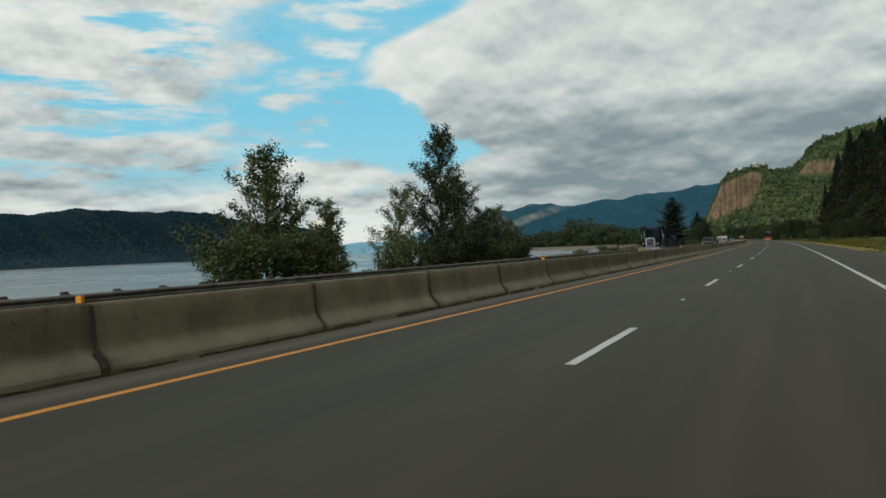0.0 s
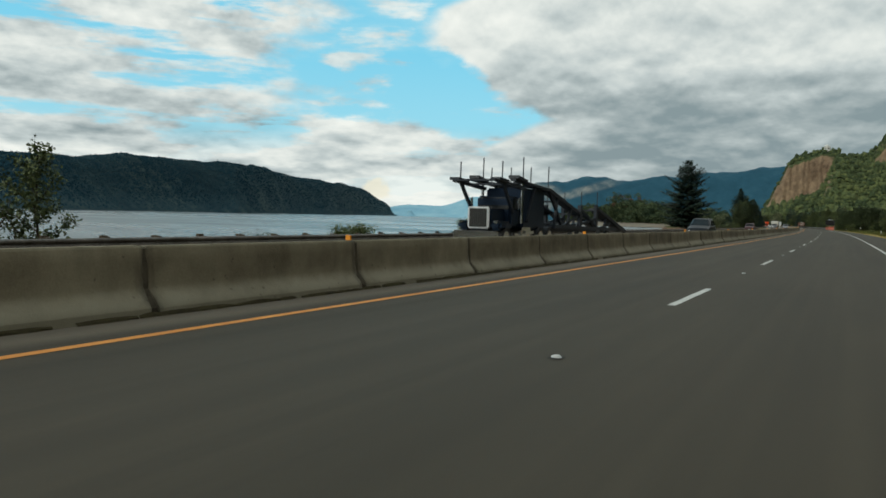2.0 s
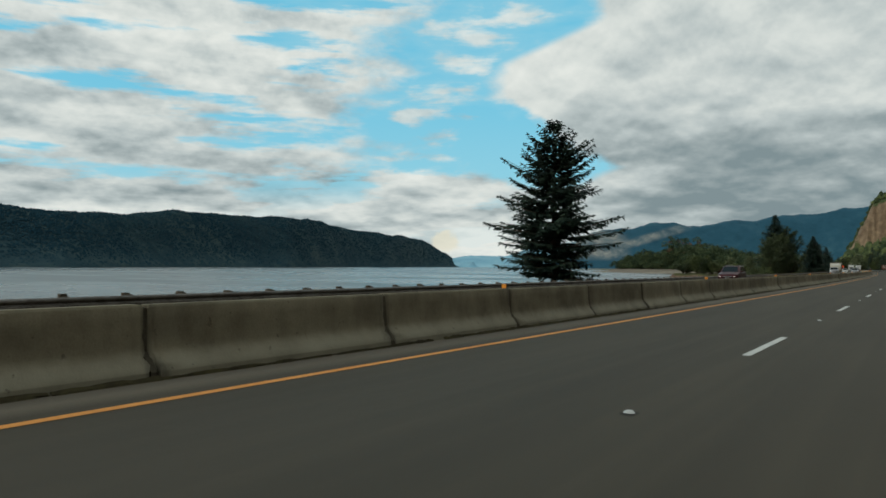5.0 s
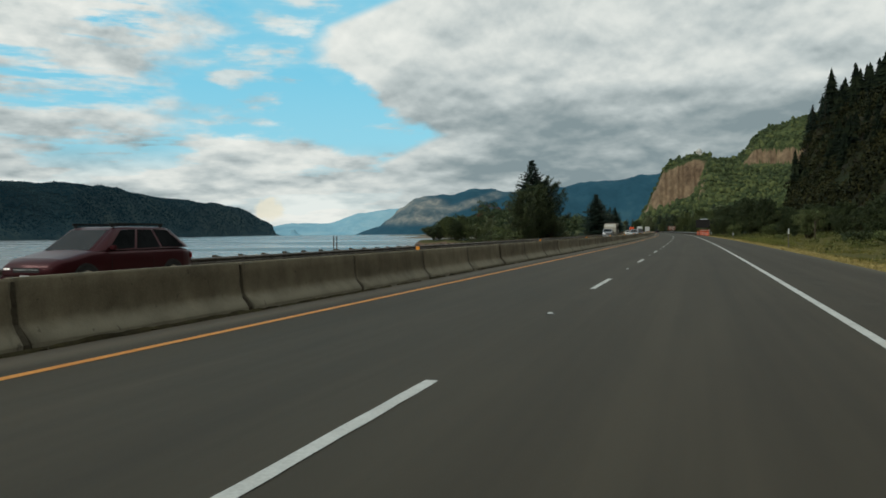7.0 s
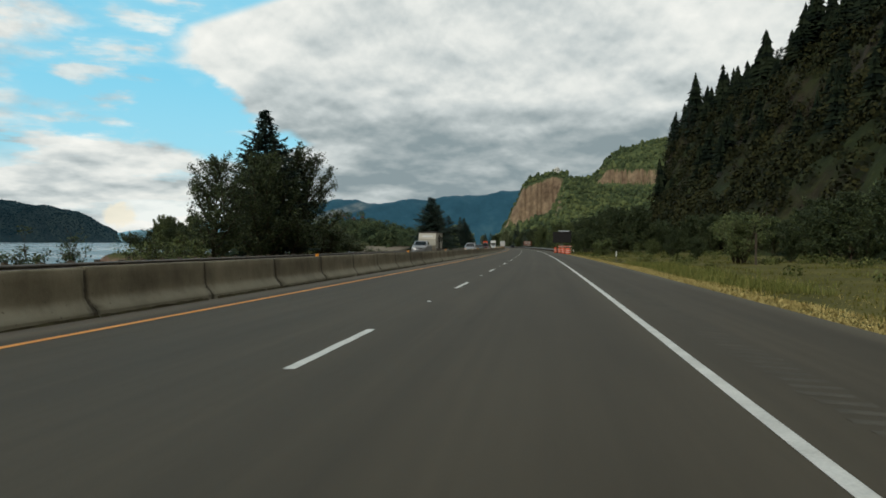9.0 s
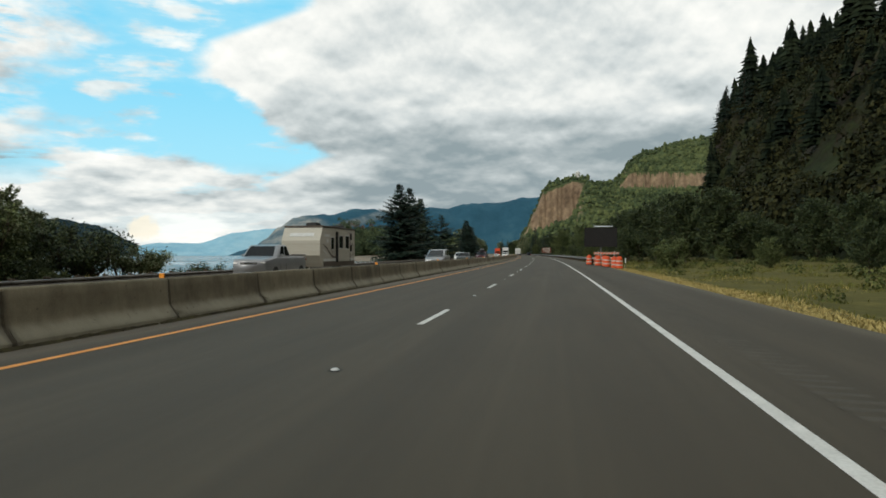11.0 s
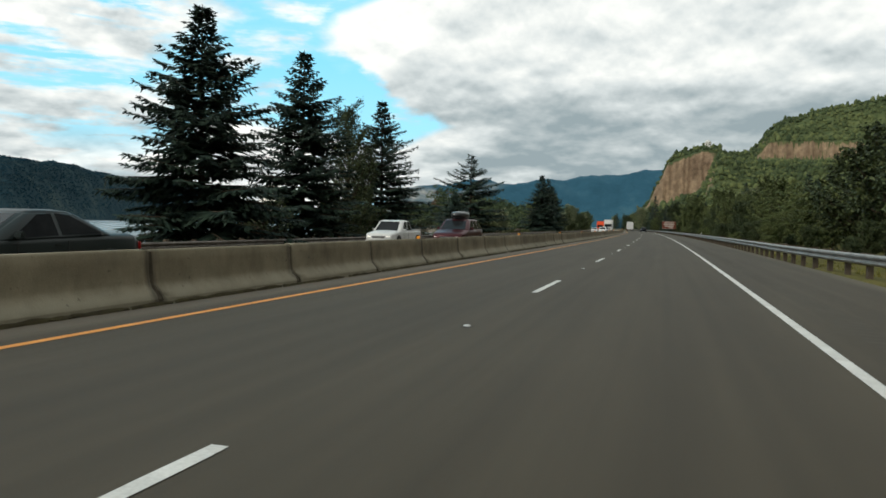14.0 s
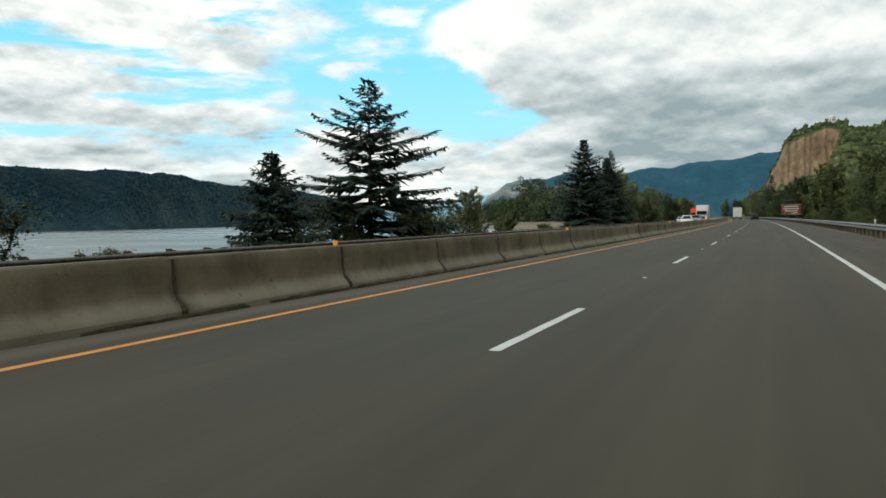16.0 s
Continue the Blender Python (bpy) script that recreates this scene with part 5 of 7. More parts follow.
def clump_field(name, count, place, material, label, seed, lo, hi):
    """Rounded broken crowns strewn by a rule of place, in one mesh."""
    r_ = random.Random(seed)
    verts, faces = [], []
    for i in range(count):
        p = place(r_)
        if p is None:
            continue
        w = r_.uniform(lo, hi)
        for k in range(105):
            u = Vector((r_.gauss(0, 1), r_.gauss(0, 1), abs(r_.gauss(0, 0.9)))).normalized()
            q = p + Vector((u.x * w, u.y * w, u.z * w * 1.15)) * r_.uniform(0.75, 1.1)
            v = u.orthogonal().normalized()
            v.rotate(Matrix.Rotation(r_.uniform(0, 6.28), 3, u))
            x = u.cross(v)
            a, b2 = w * r_.uniform(0.09, 0.19), w * r_.uniform(0.06, 0.14)
            n = len(verts)
            verts.extend([q - v * a, q + x * b2 + u * a * 0.4, q + v * a, q - x * b2 - u * a * 0.3])
            faces.append((n, n + 1, n + 2, n + 3))
    tagged(quick(name, verts, faces, material), label, "woods", kind="stuff")


def on_hill(r_):
    s, l = r_.uniform(60, 630), r_.uniform(37, 98)
    z = hill_z(s, l)
    return W(s, l, z - 0.3) if 0.5 < z < 57 else None


# scrub in the same shade-darkened tones as the slope
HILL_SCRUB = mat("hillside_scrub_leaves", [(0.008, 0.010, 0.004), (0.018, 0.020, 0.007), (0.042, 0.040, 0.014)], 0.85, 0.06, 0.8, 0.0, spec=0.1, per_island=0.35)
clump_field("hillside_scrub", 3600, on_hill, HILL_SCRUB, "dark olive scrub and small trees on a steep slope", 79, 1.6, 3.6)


ICO = [(0, 0, 1), (0.894, 0, 0.447), (0.276, 0.851, 0.447), (-0.724, 0.526, 0.447), (-0.724, -0.526, 0.447), (0.276, -0.851, 0.447),
       (0.724, 0.526, -0.447), (-0.276, 0.851, -0.447), (-0.894, 0, -0.447), (-0.276, -0.851, -0.447), (0.724, -0.526, -0.447)]
TRI = [(0, 1, 2), (0, 2, 3), (0, 3, 4), (0, 4, 5), (0, 5, 1), (1, 6, 2), (2, 7, 3), (3, 8, 4), (4, 9, 5), (5, 10, 1), (2, 6, 7), (3, 7, 8), (4, 8, 9), (5, 9, 10), (1, 10, 6)]


def far_crowns(name, count, place, material, label, seed, lo, hi, spire=2.2):
    """Uneven crowns of far-off woods, strewn by a rule of place (bearing, distance, height), in one mesh."""
    r_ = random.Random(seed)
    verts, faces = [], []
    for i in range(count):
        got = place(r_)
        if got is None:
            continue
        a, r, z, k0 = got
        p = Vector((EYE0.x + r * math.sin(radians(a)), EYE0.y + r * math.cos(radians(a)), z))
        w = (lo + (hi - lo) * r_.random() ** 1.8) * k0
        tall = w * (r_.uniform(0.8, 1.2) if r_.random() < 0.8 else r_.uniform(1.3, spire))
        b = len(verts)
        for v in ICO:
            k = r_.uniform(0.7, 1.3)
            verts.append(p + Vector((v[0] * w * k, v[1] * w * k, (v[2] * 0.8 + 0.5) * tall * k)))
        faces += [(b + x, b + y, b + q) for x, y, q in TRI]
    tagged(quick(name, verts, faces, material, smooth_=True), label, "woods", kind="stuff")


def on_headland(r_):
    a, r = r_.uniform(-7.2, 22), r_.uniform(1380, 2640)
    z = head_z(a, r, 0)
    dz = abs(head_z(a, r + 6, 0) - head_z(a, r - 6, 0)) / 12
    if dz > 0.85 or z < -2 or (a > 0.4 and 2085 < r < 2222 and a < 11) or (a < -2.3 and 1975 < r < 2125):
        return None
    return a, r, z, 1.0


def on_bluff(r_):
    a, t = r_.uniform(-72, -34.8), r_.random() ** 0.8
    rr = lerp_table(a, BLUFF_SHORE)
    d = 90 + 0.13 * rr
    r = rr - 30 + (d + 30) * t ** 1.3
    z = bluff_z(a, r, t)
    return (a, r, z - 3.2, 0.8 + rr / 6000) if z > WATER_Z + 4 else None


HEAD_WOOD = mat("headland_foliage", [(0.032, 0.046, 0.022), (0.058, 0.076, 0.032), (0.112, 0.130, 0.050)], 0.9, 0.006, 0.25, 0.0, spec=0.1, per_island=0.35)
far_crowns("headland_woods", 20000, on_headland, HEAD_WOOD, "green mixed woods on the headland's slopes", 78, 1.8, 6.6)
# crowns carry the bluff's haze tint in their base colour
BLUFF_WOOD = mat("hazed_far_bank_foliage", [(0.011, 0.032, 0.047), (0.019, 0.046, 0.062), (0.042, 0.074, 0.082)], 0.95, 0.0045, 0.02, 0.0, spec=0.0, per_island=0.12)
far_crowns("far_bank_woods", 18000, on_bluff, BLUFF_WOOD, "dark woods covering the far bank, tinted blue with painted haze", 81, 1.3, 2.5, 1.5)

# the low wooded point up the river, with its sandy shore
SAND = mat("river_sand", [(0.12, 0.10, 0.075), (0.18, 0.15, 0.115), (0.25, 0.215, 0.165)], 0.95, 0.02, 0.3, 0.2, spec=0.1)
POINT_TIP, POINT_ROOT = Vector((-482.0, 1310.0, 0.0)), Vector((-148.0, 905.0, 0.0))
POINT_TOPS = [(0.0, 14), (0.08, 25), (0.30, 33), (0.46, 38), (0.52, 52), (0.58, 44), (0.68, 35), (0.85, 27), (1.0, 22)]


def sand_shore():
    out = (POINT_ROOT - POINT_TIP).cross(Vector((0, 0, 1))).normalized()
    verts, faces = [], []
    for i in range(41):
        u = -0.06 + 1.0 * i / 40
        base = POINT_TIP.lerp(POINT_ROOT, u)
        w = (100 + 40 * nz(u * 6.0, 2.0)) * (0.1 + 0.9 * sstep(u, -0.02, 0.4)) - 60 * sstep(u, 0.6, 0.95)
        for k, z in ((-14, -0.4), (0.3, -1.9), (0.7, -4.2), (1.0, -6.4)):
            verts.append(base + out * (w * k if k > 0 else k) + Vector((0, 0, z + 0.3 * nz(u * 30, k))))
    for i in range(40):
        faces += [(i * 4 + j, i * 4 + j + 1, i * 4 + j + 5, i * 4 + j + 4) for j in range(3)]
    tagged(quick("shore_sand", verts, faces, SAND, smooth_=True), "pale sandy shore below the far woods", "shore", kind="structure")


sand_shore()


def on_point(r_, red=False):
    u = r_.gauss(0.52, 0.022) if red else r_.random()
    p = POINT_TIP.lerp(POINT_ROOT, u)
    top = lerp_table(u, POINT_TOPS) * (0.8 + 0.35 * noise.noise((u * 22.0, 4.0, 0.0)) + 0.1 * r_.random())
    z = -2.5 + max(0.0, top - 6.0) * (r_.uniform(0.55, 1.0) if red else r_.random())
    return Vector((p.x + r_.uniform(-18, 18), p.y + r_.uniform(0, 60), z))


POINT_WOOD = mat("shore_wood_foliage", [(0.024, 0.040, 0.024), (0.048, 0.068, 0.034), (0.098, 0.116, 0.050)], 0.9, 0.03, 0.3, 0.0, spec=0.1, per_island=0.3)
RUSSET = mat("russet_foliage", [(0.060, 0.036, 0.024), (0.11, 0.062, 0.040), (0.16, 0.095, 0.058)], 0.9, 0.05, 0.4, 0.0, spec=0.1, per_island=0.3)
clump_field("shore_woods", 1400, on_point, POINT_WOOD, "green woods along the low point up the river", 83, 3.5, 7.5)
clump_field("shore_woods", 26, lambda r_: on_point(r_, True), RUSSET, "reddish-brown crowns standing over the shore woods", 84, 2.5, 4.5)


def in_verge(r_):
    s, l = r_.uniform(225, 425), 10.5 + 27 * r_.random() ** 0.8
    return W(s, l, ground_z(s, l) - 0.1) if nz(s * 0.05, l * 0.12, 9.0) > -0.05 else None


VERGE_WEED = mat("verge_weed_leaves", [(0.034, 0.044, 0.012), (0.068, 0.080, 0.022), (0.125, 0.130, 0.040)], 0.8, 0.3, 3, 0.0, spec=0.15, per_island=0.5)
clump_field("verge_weeds", 620, in_verge, VERGE_WEED, "low dark green weeds and brambles in the verge", 85, 0.25, 0.75)

# ---- works site on the shoulder, signs, posts ----
ORANGE = mat("orange_plastic", [(0.55, 0.062, 0.014), (0.74, 0.10, 0.022)], 0.45, 4, 30, 0.05)
BAND = mat("reflective_white_band", [(0.36, 0.35, 0.31), (0.52, 0.51, 0.46)], 0.4, 6, 40, 0.0)
RUBBER = mat("black_rubber", [(0.012, 0.012, 0.012), (0.03, 0.03, 0.03)], 0.8, 5, 30, 0.1)
STEEL_PALE = mat("pale_painted_steel", [(0.45, 0.45, 0.43), (0.6, 0.6, 0.58)], 0.5, 4, 30, 0.05)
BOARD = mat("matt_black_sign_face", [(0.005, 0.004, 0.004), (0.011, 0.009, 0.008)], 0.8, 3, 60, 0.05)
TRAILER_RED = mat("orange_red_trailer_paint", [(0.42, 0.06, 0.02), (0.55, 0.10, 0.03)], 0.45, 4, 30, 0.05)
BROWN = mat("brown_sign_sheeting", [(0.11, 0.028, 0.014), (0.16, 0.045, 0.022)], 0.5, 2, 30, 0.0)
PANEL_GLASS = mat("solar_panel_glass", [(0.30, 0.32, 0.34), (0.5, 0.52, 0.54)], 0.2, 2, 20, 0.0)


def box(bm, sx, sy, sz, at=(0, 0, 0), bevel=0.0, turn=None):
    m = Matrix.Translation(at)
    if turn:
        m = m @ turn
    got = bmesh.ops.create_cube(bm, size=1, matrix=m @ Matrix.Diagonal((sx, sy, sz, 1)))
    if bevel:
        es = list({e for v in got["verts"] for e in v.link_edges})
        bmesh.ops.bevel(bm, geom=es, offset=bevel, segments=2, affect="EDGES")


def boxpart(name, size, at, material, parent, bevel=0.008, label="", turn=None):
    bm = bmesh.new()
    box(bm, *size, at, bevel, turn)
    return part(name, bm, material, parent, label)


def lathe(name, rz, material, parent, seg=24, label=""):
    verts, faces = [], []
    for r, z in rz:
        verts += [(r * math.cos(6.28319 * i / seg), r * math.sin(6.28319 * i / seg), z) for i in range(seg)]
    for k in range(len(rz) - 1):
        faces += [(k * seg + i, k * seg + (i + 1) % seg, (k + 1) * seg + (i + 1) % seg, (k + 1) * seg + i) for i in range(seg)]
    faces.append(tuple((len(rz) - 1) * seg + i for i in range(seg)))
    return quick(name, verts, faces, material, parent, label, smooth_=False)


def drum():
    e = new("traffic_drum")
    lathe("base", [(0.36, 0.0), (0.36, 0.04), (0.30, 0.07), (0.27, 0.07)], RUBBER, e, 12, "black rubber base ring")
    lathe("body", [(0.285, 0.05), (0.285, 0.24), (0.28, 0.25), (0.28, 0.40), (0.275, 0.41), (0.272, 0.56), (0.265, 0.57), (0.262, 0.72), (0.255, 0.73), (0.25, 0.92), (0.235, 0.96), (0.12, 0.965), (0.0, 0.965)], ORANGE, e)
    for z0, r in ((0.255, 0.284), (0.575, 0.268)):
        lathe("band", [(r, z0 + 0.02), (r + 0.001, z0 + 0.03), (r - 0.004, z0 + 0.115), (r - 0.008, z0 + 0.12)], BAND, e, 24, "white reflective band")
    bm = bmesh.new()
    box(bm, 0.26, 0.045, 0.075, (0, 0, 0.99), 0.015)
    part("handle", bm, ORANGE, e)
    return tagged(e, "orange traffic drum with two white bands", "traffic drum", "works drums")


d0 = drum()
d0.matrix_basis = put_at(380.6, 6.15, -0.085)
for i, (s, l) in enumerate([(375.6, 6.70), (372.6, 7.12), (369.8, 7.05), (367.6, 7.5), (364.7, 7.6)]):
    copy_thing(d0, put_at(s, l, (-0.13 * (l - 3.9) / 3.3 if l < 7.2 else ground_z(s, l)) + 0.002, 40 * i) @ Matrix.Rotation(radians((-1) ** i * 1.5), 4, "X"))


def stripes(name, w, h, parent, z, lean, material, x0):
    """The slanted orange stripes of a rail, a sheet proud of its face."""
    verts, faces = [], []
    pitch, k = 0.30, 0
    x = -w / 2 - h
    while x < w / 2:
        a, b = x, x + pitch / 2
        pts = []
        for px, pz in ((a, 0), (b, 0), (b + lean * h, h), (a + lean * h, h)):
            pts.append((min(max(px, -w / 2 + 0.003), w / 2 - 0.003), pz))
        if pts[1][0] - pts[0][0] > 0.01 or pts[2][0] - pts[3][0] > 0.01:
            n = len(verts)
            verts += [(p, x0, z + q) for p, q in pts]
            faces.append((n, n + 1, n + 2, n + 3))
        x += pitch
    return quick(name, verts, faces, material, parent)


def barricade():
    e = new("barricade")
    for x in (-0.78, 0.78):
        boxpart("post", (0.055, 0.045, 1.50), (x, 0.03, 0.76), STEEL_PALE, e, 0.004, "white steel upright")
        boxpart("foot", (0.06, 1.3, 0.05), (x, 0.0, 0.03), STEEL_PALE, e, 0.004)
    for z in (0.36, 0.83, 1.30):
        r = boxpart("rail", (2.44, 0.022, 0.205), (0, 0, z), BAND, e, 0.003, "white rail with slanted orange stripes")
        stripes("stripe", 2.44, 0.20, r, z - 0.10, 1.0, ORANGE, -0.0145)
    return tagged(e, "three-rail road barricade with orange and white stripes", "barricade")


b_ = barricade()
b_.matrix_basis = put_at(377.7, 7.65, -0.19, -3)


def message_trailer():
    e = new("message_sign")
    boxpart("deck", (1.5, 2.4, 0.12), (0, 0.2, 0.55), TRAILER_RED, e, 0.015, "orange-red trailer frame")
    boxpart("drawbar", (0.10, 1.5, 0.10), (0, -1.6, 0.50), TRAILER_RED, e, 0.01)
    boxpart("cabinet", (1.2, 0.7, 0.45), (0, 0.7, 0.84), TRAILER_RED, e, 0.03, "orange-red battery cabinet")
    boxpart("mast", (0.16, 0.16, 3.2), (0, -0.76, 2.15), STEEL, e, 0.01)
    for x in (-0.85, 0.85):
        bm = bmesh.new()
        bmesh.ops.create_cone(bm, cap_ends=True, segments=24, radius1=0.33, radius2=0.33, depth=0.2, matrix=Matrix.Translation((x, 0.2, 0.33)) @ Matrix.Rotation(radians(90), 4, "Y"))
        bmesh.ops.bevel(bm, geom=[ed for ed in bm.edges if len(ed.link_faces) == 2 and abs(ed.calc_face_angle(0)) > 1], offset=0.04, segments=2)
        w = part("wheel", bm, RUBBER, e, "black tyre")
        bm = bmesh.new()
        bmesh.ops.create_cone(bm, cap_ends=True, segments=18, radius1=0.19, radius2=0.17, depth=0.215, matrix=Matrix.Translation((x, 0.2, 0.33)) @ Matrix.Rotation(radians(90), 4, "Y"))
        part("rim", bm, STEEL_PALE, w, "pale steel rim")
        boxpart("mudguard", (0.26, 0.95, 0.03), (x, 0.2, 0.71), TRAILER_RED, e, 0.01)
    for x, y in ((-0.65, -0.95), (0.65, -0.95), (-0.65, 1.3), (0.65, 1.3)):
        boxpart("jack", (0.06, 0.06, 0.56), (x, y, 0.28), STEEL, e, 0.005)
    bd = boxpart("board", (3.2, 0.28, 1.90), (0, -1.0, 2.92), BOARD, e, 0.02, "blank black message board")
    for nm, size, at in (("frame_rail", (3.26, 0.31, 0.05), (0, -1.0, 3.89)), ("frame_rail", (3.26, 0.31, 0.05), (0, -1.0, 1.95)), ("frame_rail", (0.05, 0.31, 1.88), (-1.615, -1.0, 2.92)), ("frame_rail", (0.05, 0.31, 1.88), (1.615, -1.0, 2.92))):
        boxpart(nm, size, at, BOARD, bd, 0.005)
    boxpart("solar_panel", (1.9, 0.95, 0.05), (0.25, -0.7, 4.05), PANEL_GLASS, e, 0.006, "pale solar panel on the top", Matrix.Rotation(radians(6), 4, "X"))
    boxpart("panel_arm", (0.08, 0.08, 0.2), (0.25, -0.8, 3.95), STEEL, e, 0.004)
    return tagged(e, "trailer-mounted blank black message sign behind drums", "message sign")


m_ = message_trailer()
m_.matrix_basis = put_at(380.9, 7.35, -0.16, -4)


def delineator(s, l, z, h=1.15, face=BAND, label="white roadside marker post in the grass"):
    e = new("marker_post")
    boxpart("post", (0.07, 0.03, h), (0, 0, h / 2 - 0.15), RUST_STEEL, e, 0.006, "dull steel post")
    boxpart("reflector", (0.10, 0.012, 0.44), (0, -0.022, h - 0.37), STEEL_PALE, e, 0.004, "white marker plate")
    e.matrix_basis = put_at(s, l, z)
    return tagged(e, label, "marker post", "roadside marker posts")


for s, l in ((253.2, 9.0), (370.4, 8.7), (314.0, 9.0), (498.0, 8.3), (192.0, 9.0)):
    delineator(s, l, ground_z(s, l), 1.7 if s == 253.2 else 1.15)


def end_post():
    """The flared rail's buffer end."""
    e = new("rail_end_terminal")
    boxpart("head", (0.28, 0.30, 0.50), (0, 0, 0.52), STEEL, e, 0.03, "pale galvanised impact head")
    boxpart("post", (0.18, 0.18, 1.0), (0.05, 0.25, 0.2), POST_WOOD, e, 0.012)
    e.matrix_basis = put_at(399.9, 9.35, ground_z(399.9, 9.35), 8)
    return tagged(e, "galvanised impact head on the end of a guard rail", "rail terminal")


end_post()


def brown_sign():
    e = new("road_sign")
    p = boxpart("panel", (4.4, 0.03, 2.5), (0, 0, 2.95), BROWN, e, 0.01, "brown sheet with pale unreadable lines")
    boxpart("border", (4.3, 0.006, 0.06), (0, -0.018, 4.12), BAND, p, 0.002, "white border")
    boxpart("border", (4.3, 0.006, 0.06), (0, -0.018, 1.78), BAND, p, 0.002, "white border")
    for z, w in ((3.70, 3.2), (3.15, 3.6), (2.60, 2.9)):
        boxpart("text_bar", (w, 0.006, 0.24), (0, -0.018, z), BAND, p, 0.002, "pale bar of lettering")
    boxpart("text_bar", (1.4, 0.006, 0.2), (0.7, -0.018, 2.08), BAND, p, 0.002, "pale bar of lettering")
    for x in (-1.2, 1.2):
        boxpart("post", (0.16, 0.16, 4.2), (x, 0.1, 2.0), POST_WOOD, e, 0.01, "timber post")
    e.matrix_basis = put_at(SIGN_S, SIGN_L, -0.4, 0)
    return tagged(e, "brown recreation road sign on two timber posts", "road sign")


SIGN_S, SIGN_L = 640, 10.2
brown_sign()


def fence_post(s, l, z, h, thick=0.16):
    e = boxpart("timber_post", (thick, thick, h), (0, 0, h / 2 - 0.2), POST_WOOD, None, 0.015)
    e.matrix_basis = put_at(s, l, z, 10)
    tagged(e, "grey weathered timber post standing in grass", "post")


fence_post(313.0, 20.5, ground_z(313, 20.5), 2.9, 0.14)
fence_post(108.2, -19.0, ground_z(108.2, -19.0), 1.75, 0.07)
for s_ in (231.9, 232.3):
    fence_post(s_, -19.0, ground_z(s_, -19.0), 1.65, 0.06)


def lookout():
    """The small domed building on the headland."""
    e = new("lookout_building")
    a, r = radians(-2.35), 2180
    wall = mat("pale_stone_wall", [(0.55, 0.53, 0.48), (0.7, 0.68, 0.62)], 0.8, 0.3, 2, 0.1)
    lathe("wall", [(8.5, -4), (8.5, 8), (9.2, 8.2), (9.2, 9.2)], wall, e, 8)
    lathe("dome", [(7.5, 9.2), (7.2, 11.5), (5.6, 14.0), (2.8, 15.5), (0.4, 16.0), (0.0, 17.2)], STEEL_PALE, e, 16, "pale domed roof")
    for i in range(8):
        t = radians(45 * i + 22.5)
        w = boxpart("window", (2.6, 0.25, 4.5), (0, 0, 0), BOARD, e, 0.02, "tall dark window")
        w.matrix_basis = Matrix.Rotation(t, 4, "Z") @ Matrix.Translation((0, -7.9, 3.5))
    e.location = (EYE0.x + r * math.sin(a), EYE0.y + r * math.cos(a), head_z(-2.35, r, 0) + 6)
    return tagged(e, "small pale domed lookout building on the headland", "building")


lookout()

# ---- vehicles on the oncoming carriageway ----


def paint(name, col, metal=0.3, gloss=0.3):
    return mat(name, [tuple(c * 0.85 for c in col), tuple(min(1, c * 1.1) for c in col)], 0.34, 1.0, 30, 0.0, metal=metal, spec=gloss)


GLASS = mat("dark_tinted_glass", [(0.010, 0.012, 0.013), (0.02, 0.022, 0.024)], 0.15, 1, 5, 0.0, spec=0.09)
CHROME = mat("chrome", [(0.55, 0.55, 0.55), (0.7, 0.7, 0.7)], 0.18, 3, 30, 0.0, metal=1.0)
BRIGHT = mat("polished_bright_metal", [(0.62, 0.63, 0.64), (0.8, 0.8, 0.8)], 0.35, 3, 30, 0.0, metal=0.35)
TRIM = mat("black_plastic_trim", [(0.015, 0.015, 0.015), (0.03, 0.03, 0.03)], 0.55, 5, 30, 0.05)
LAMP = glow_mat("lit_headlamp", (0.8, 0.77, 0.7), 0.75)
POD_GREY = mat("dark_grey_pod", [(0.03, 0.032, 0.034), (0.05, 0.052, 0.055)], 0.3, 3, 30, 0.0, spec=0.5)
AMBER = mat("amber_lens", [(0.6, 0.2, 0.02), (0.75, 0.3, 0.04)], 0.3, 5, 30, 0.0)


def opp_z(l):
    return -0.04 + 0.026 * (l + 5)


def wheel_part(parent, x, y, r, width=0.22):
    bm = bmesh.new()
    tm = Matrix.Translation((x, y, r)) @ Matrix.Rotation(radians(90), 4, "Y")
    bmesh.ops.create_cone(bm, cap_ends=True, segments=22, radius1=r, radius2=r, depth=width, matrix=tm)
    bmesh.ops.bevel(bm, geom=[e for e in bm.edges if e.calc_face_angle(0) > 1], offset=0.03, segments=2)
    w = part("wheel", bm, RUBBER, parent, "black tyre")
    bm = bmesh.new()
    bmesh.ops.create_cone(bm, cap_ends=True, segments=16, radius1=r * 0.64, radius2=r * 0.60, depth=width + 0.012, matrix=tm)
    part("rim", bm, CHROME, w, "silver wheel rim")
    return w


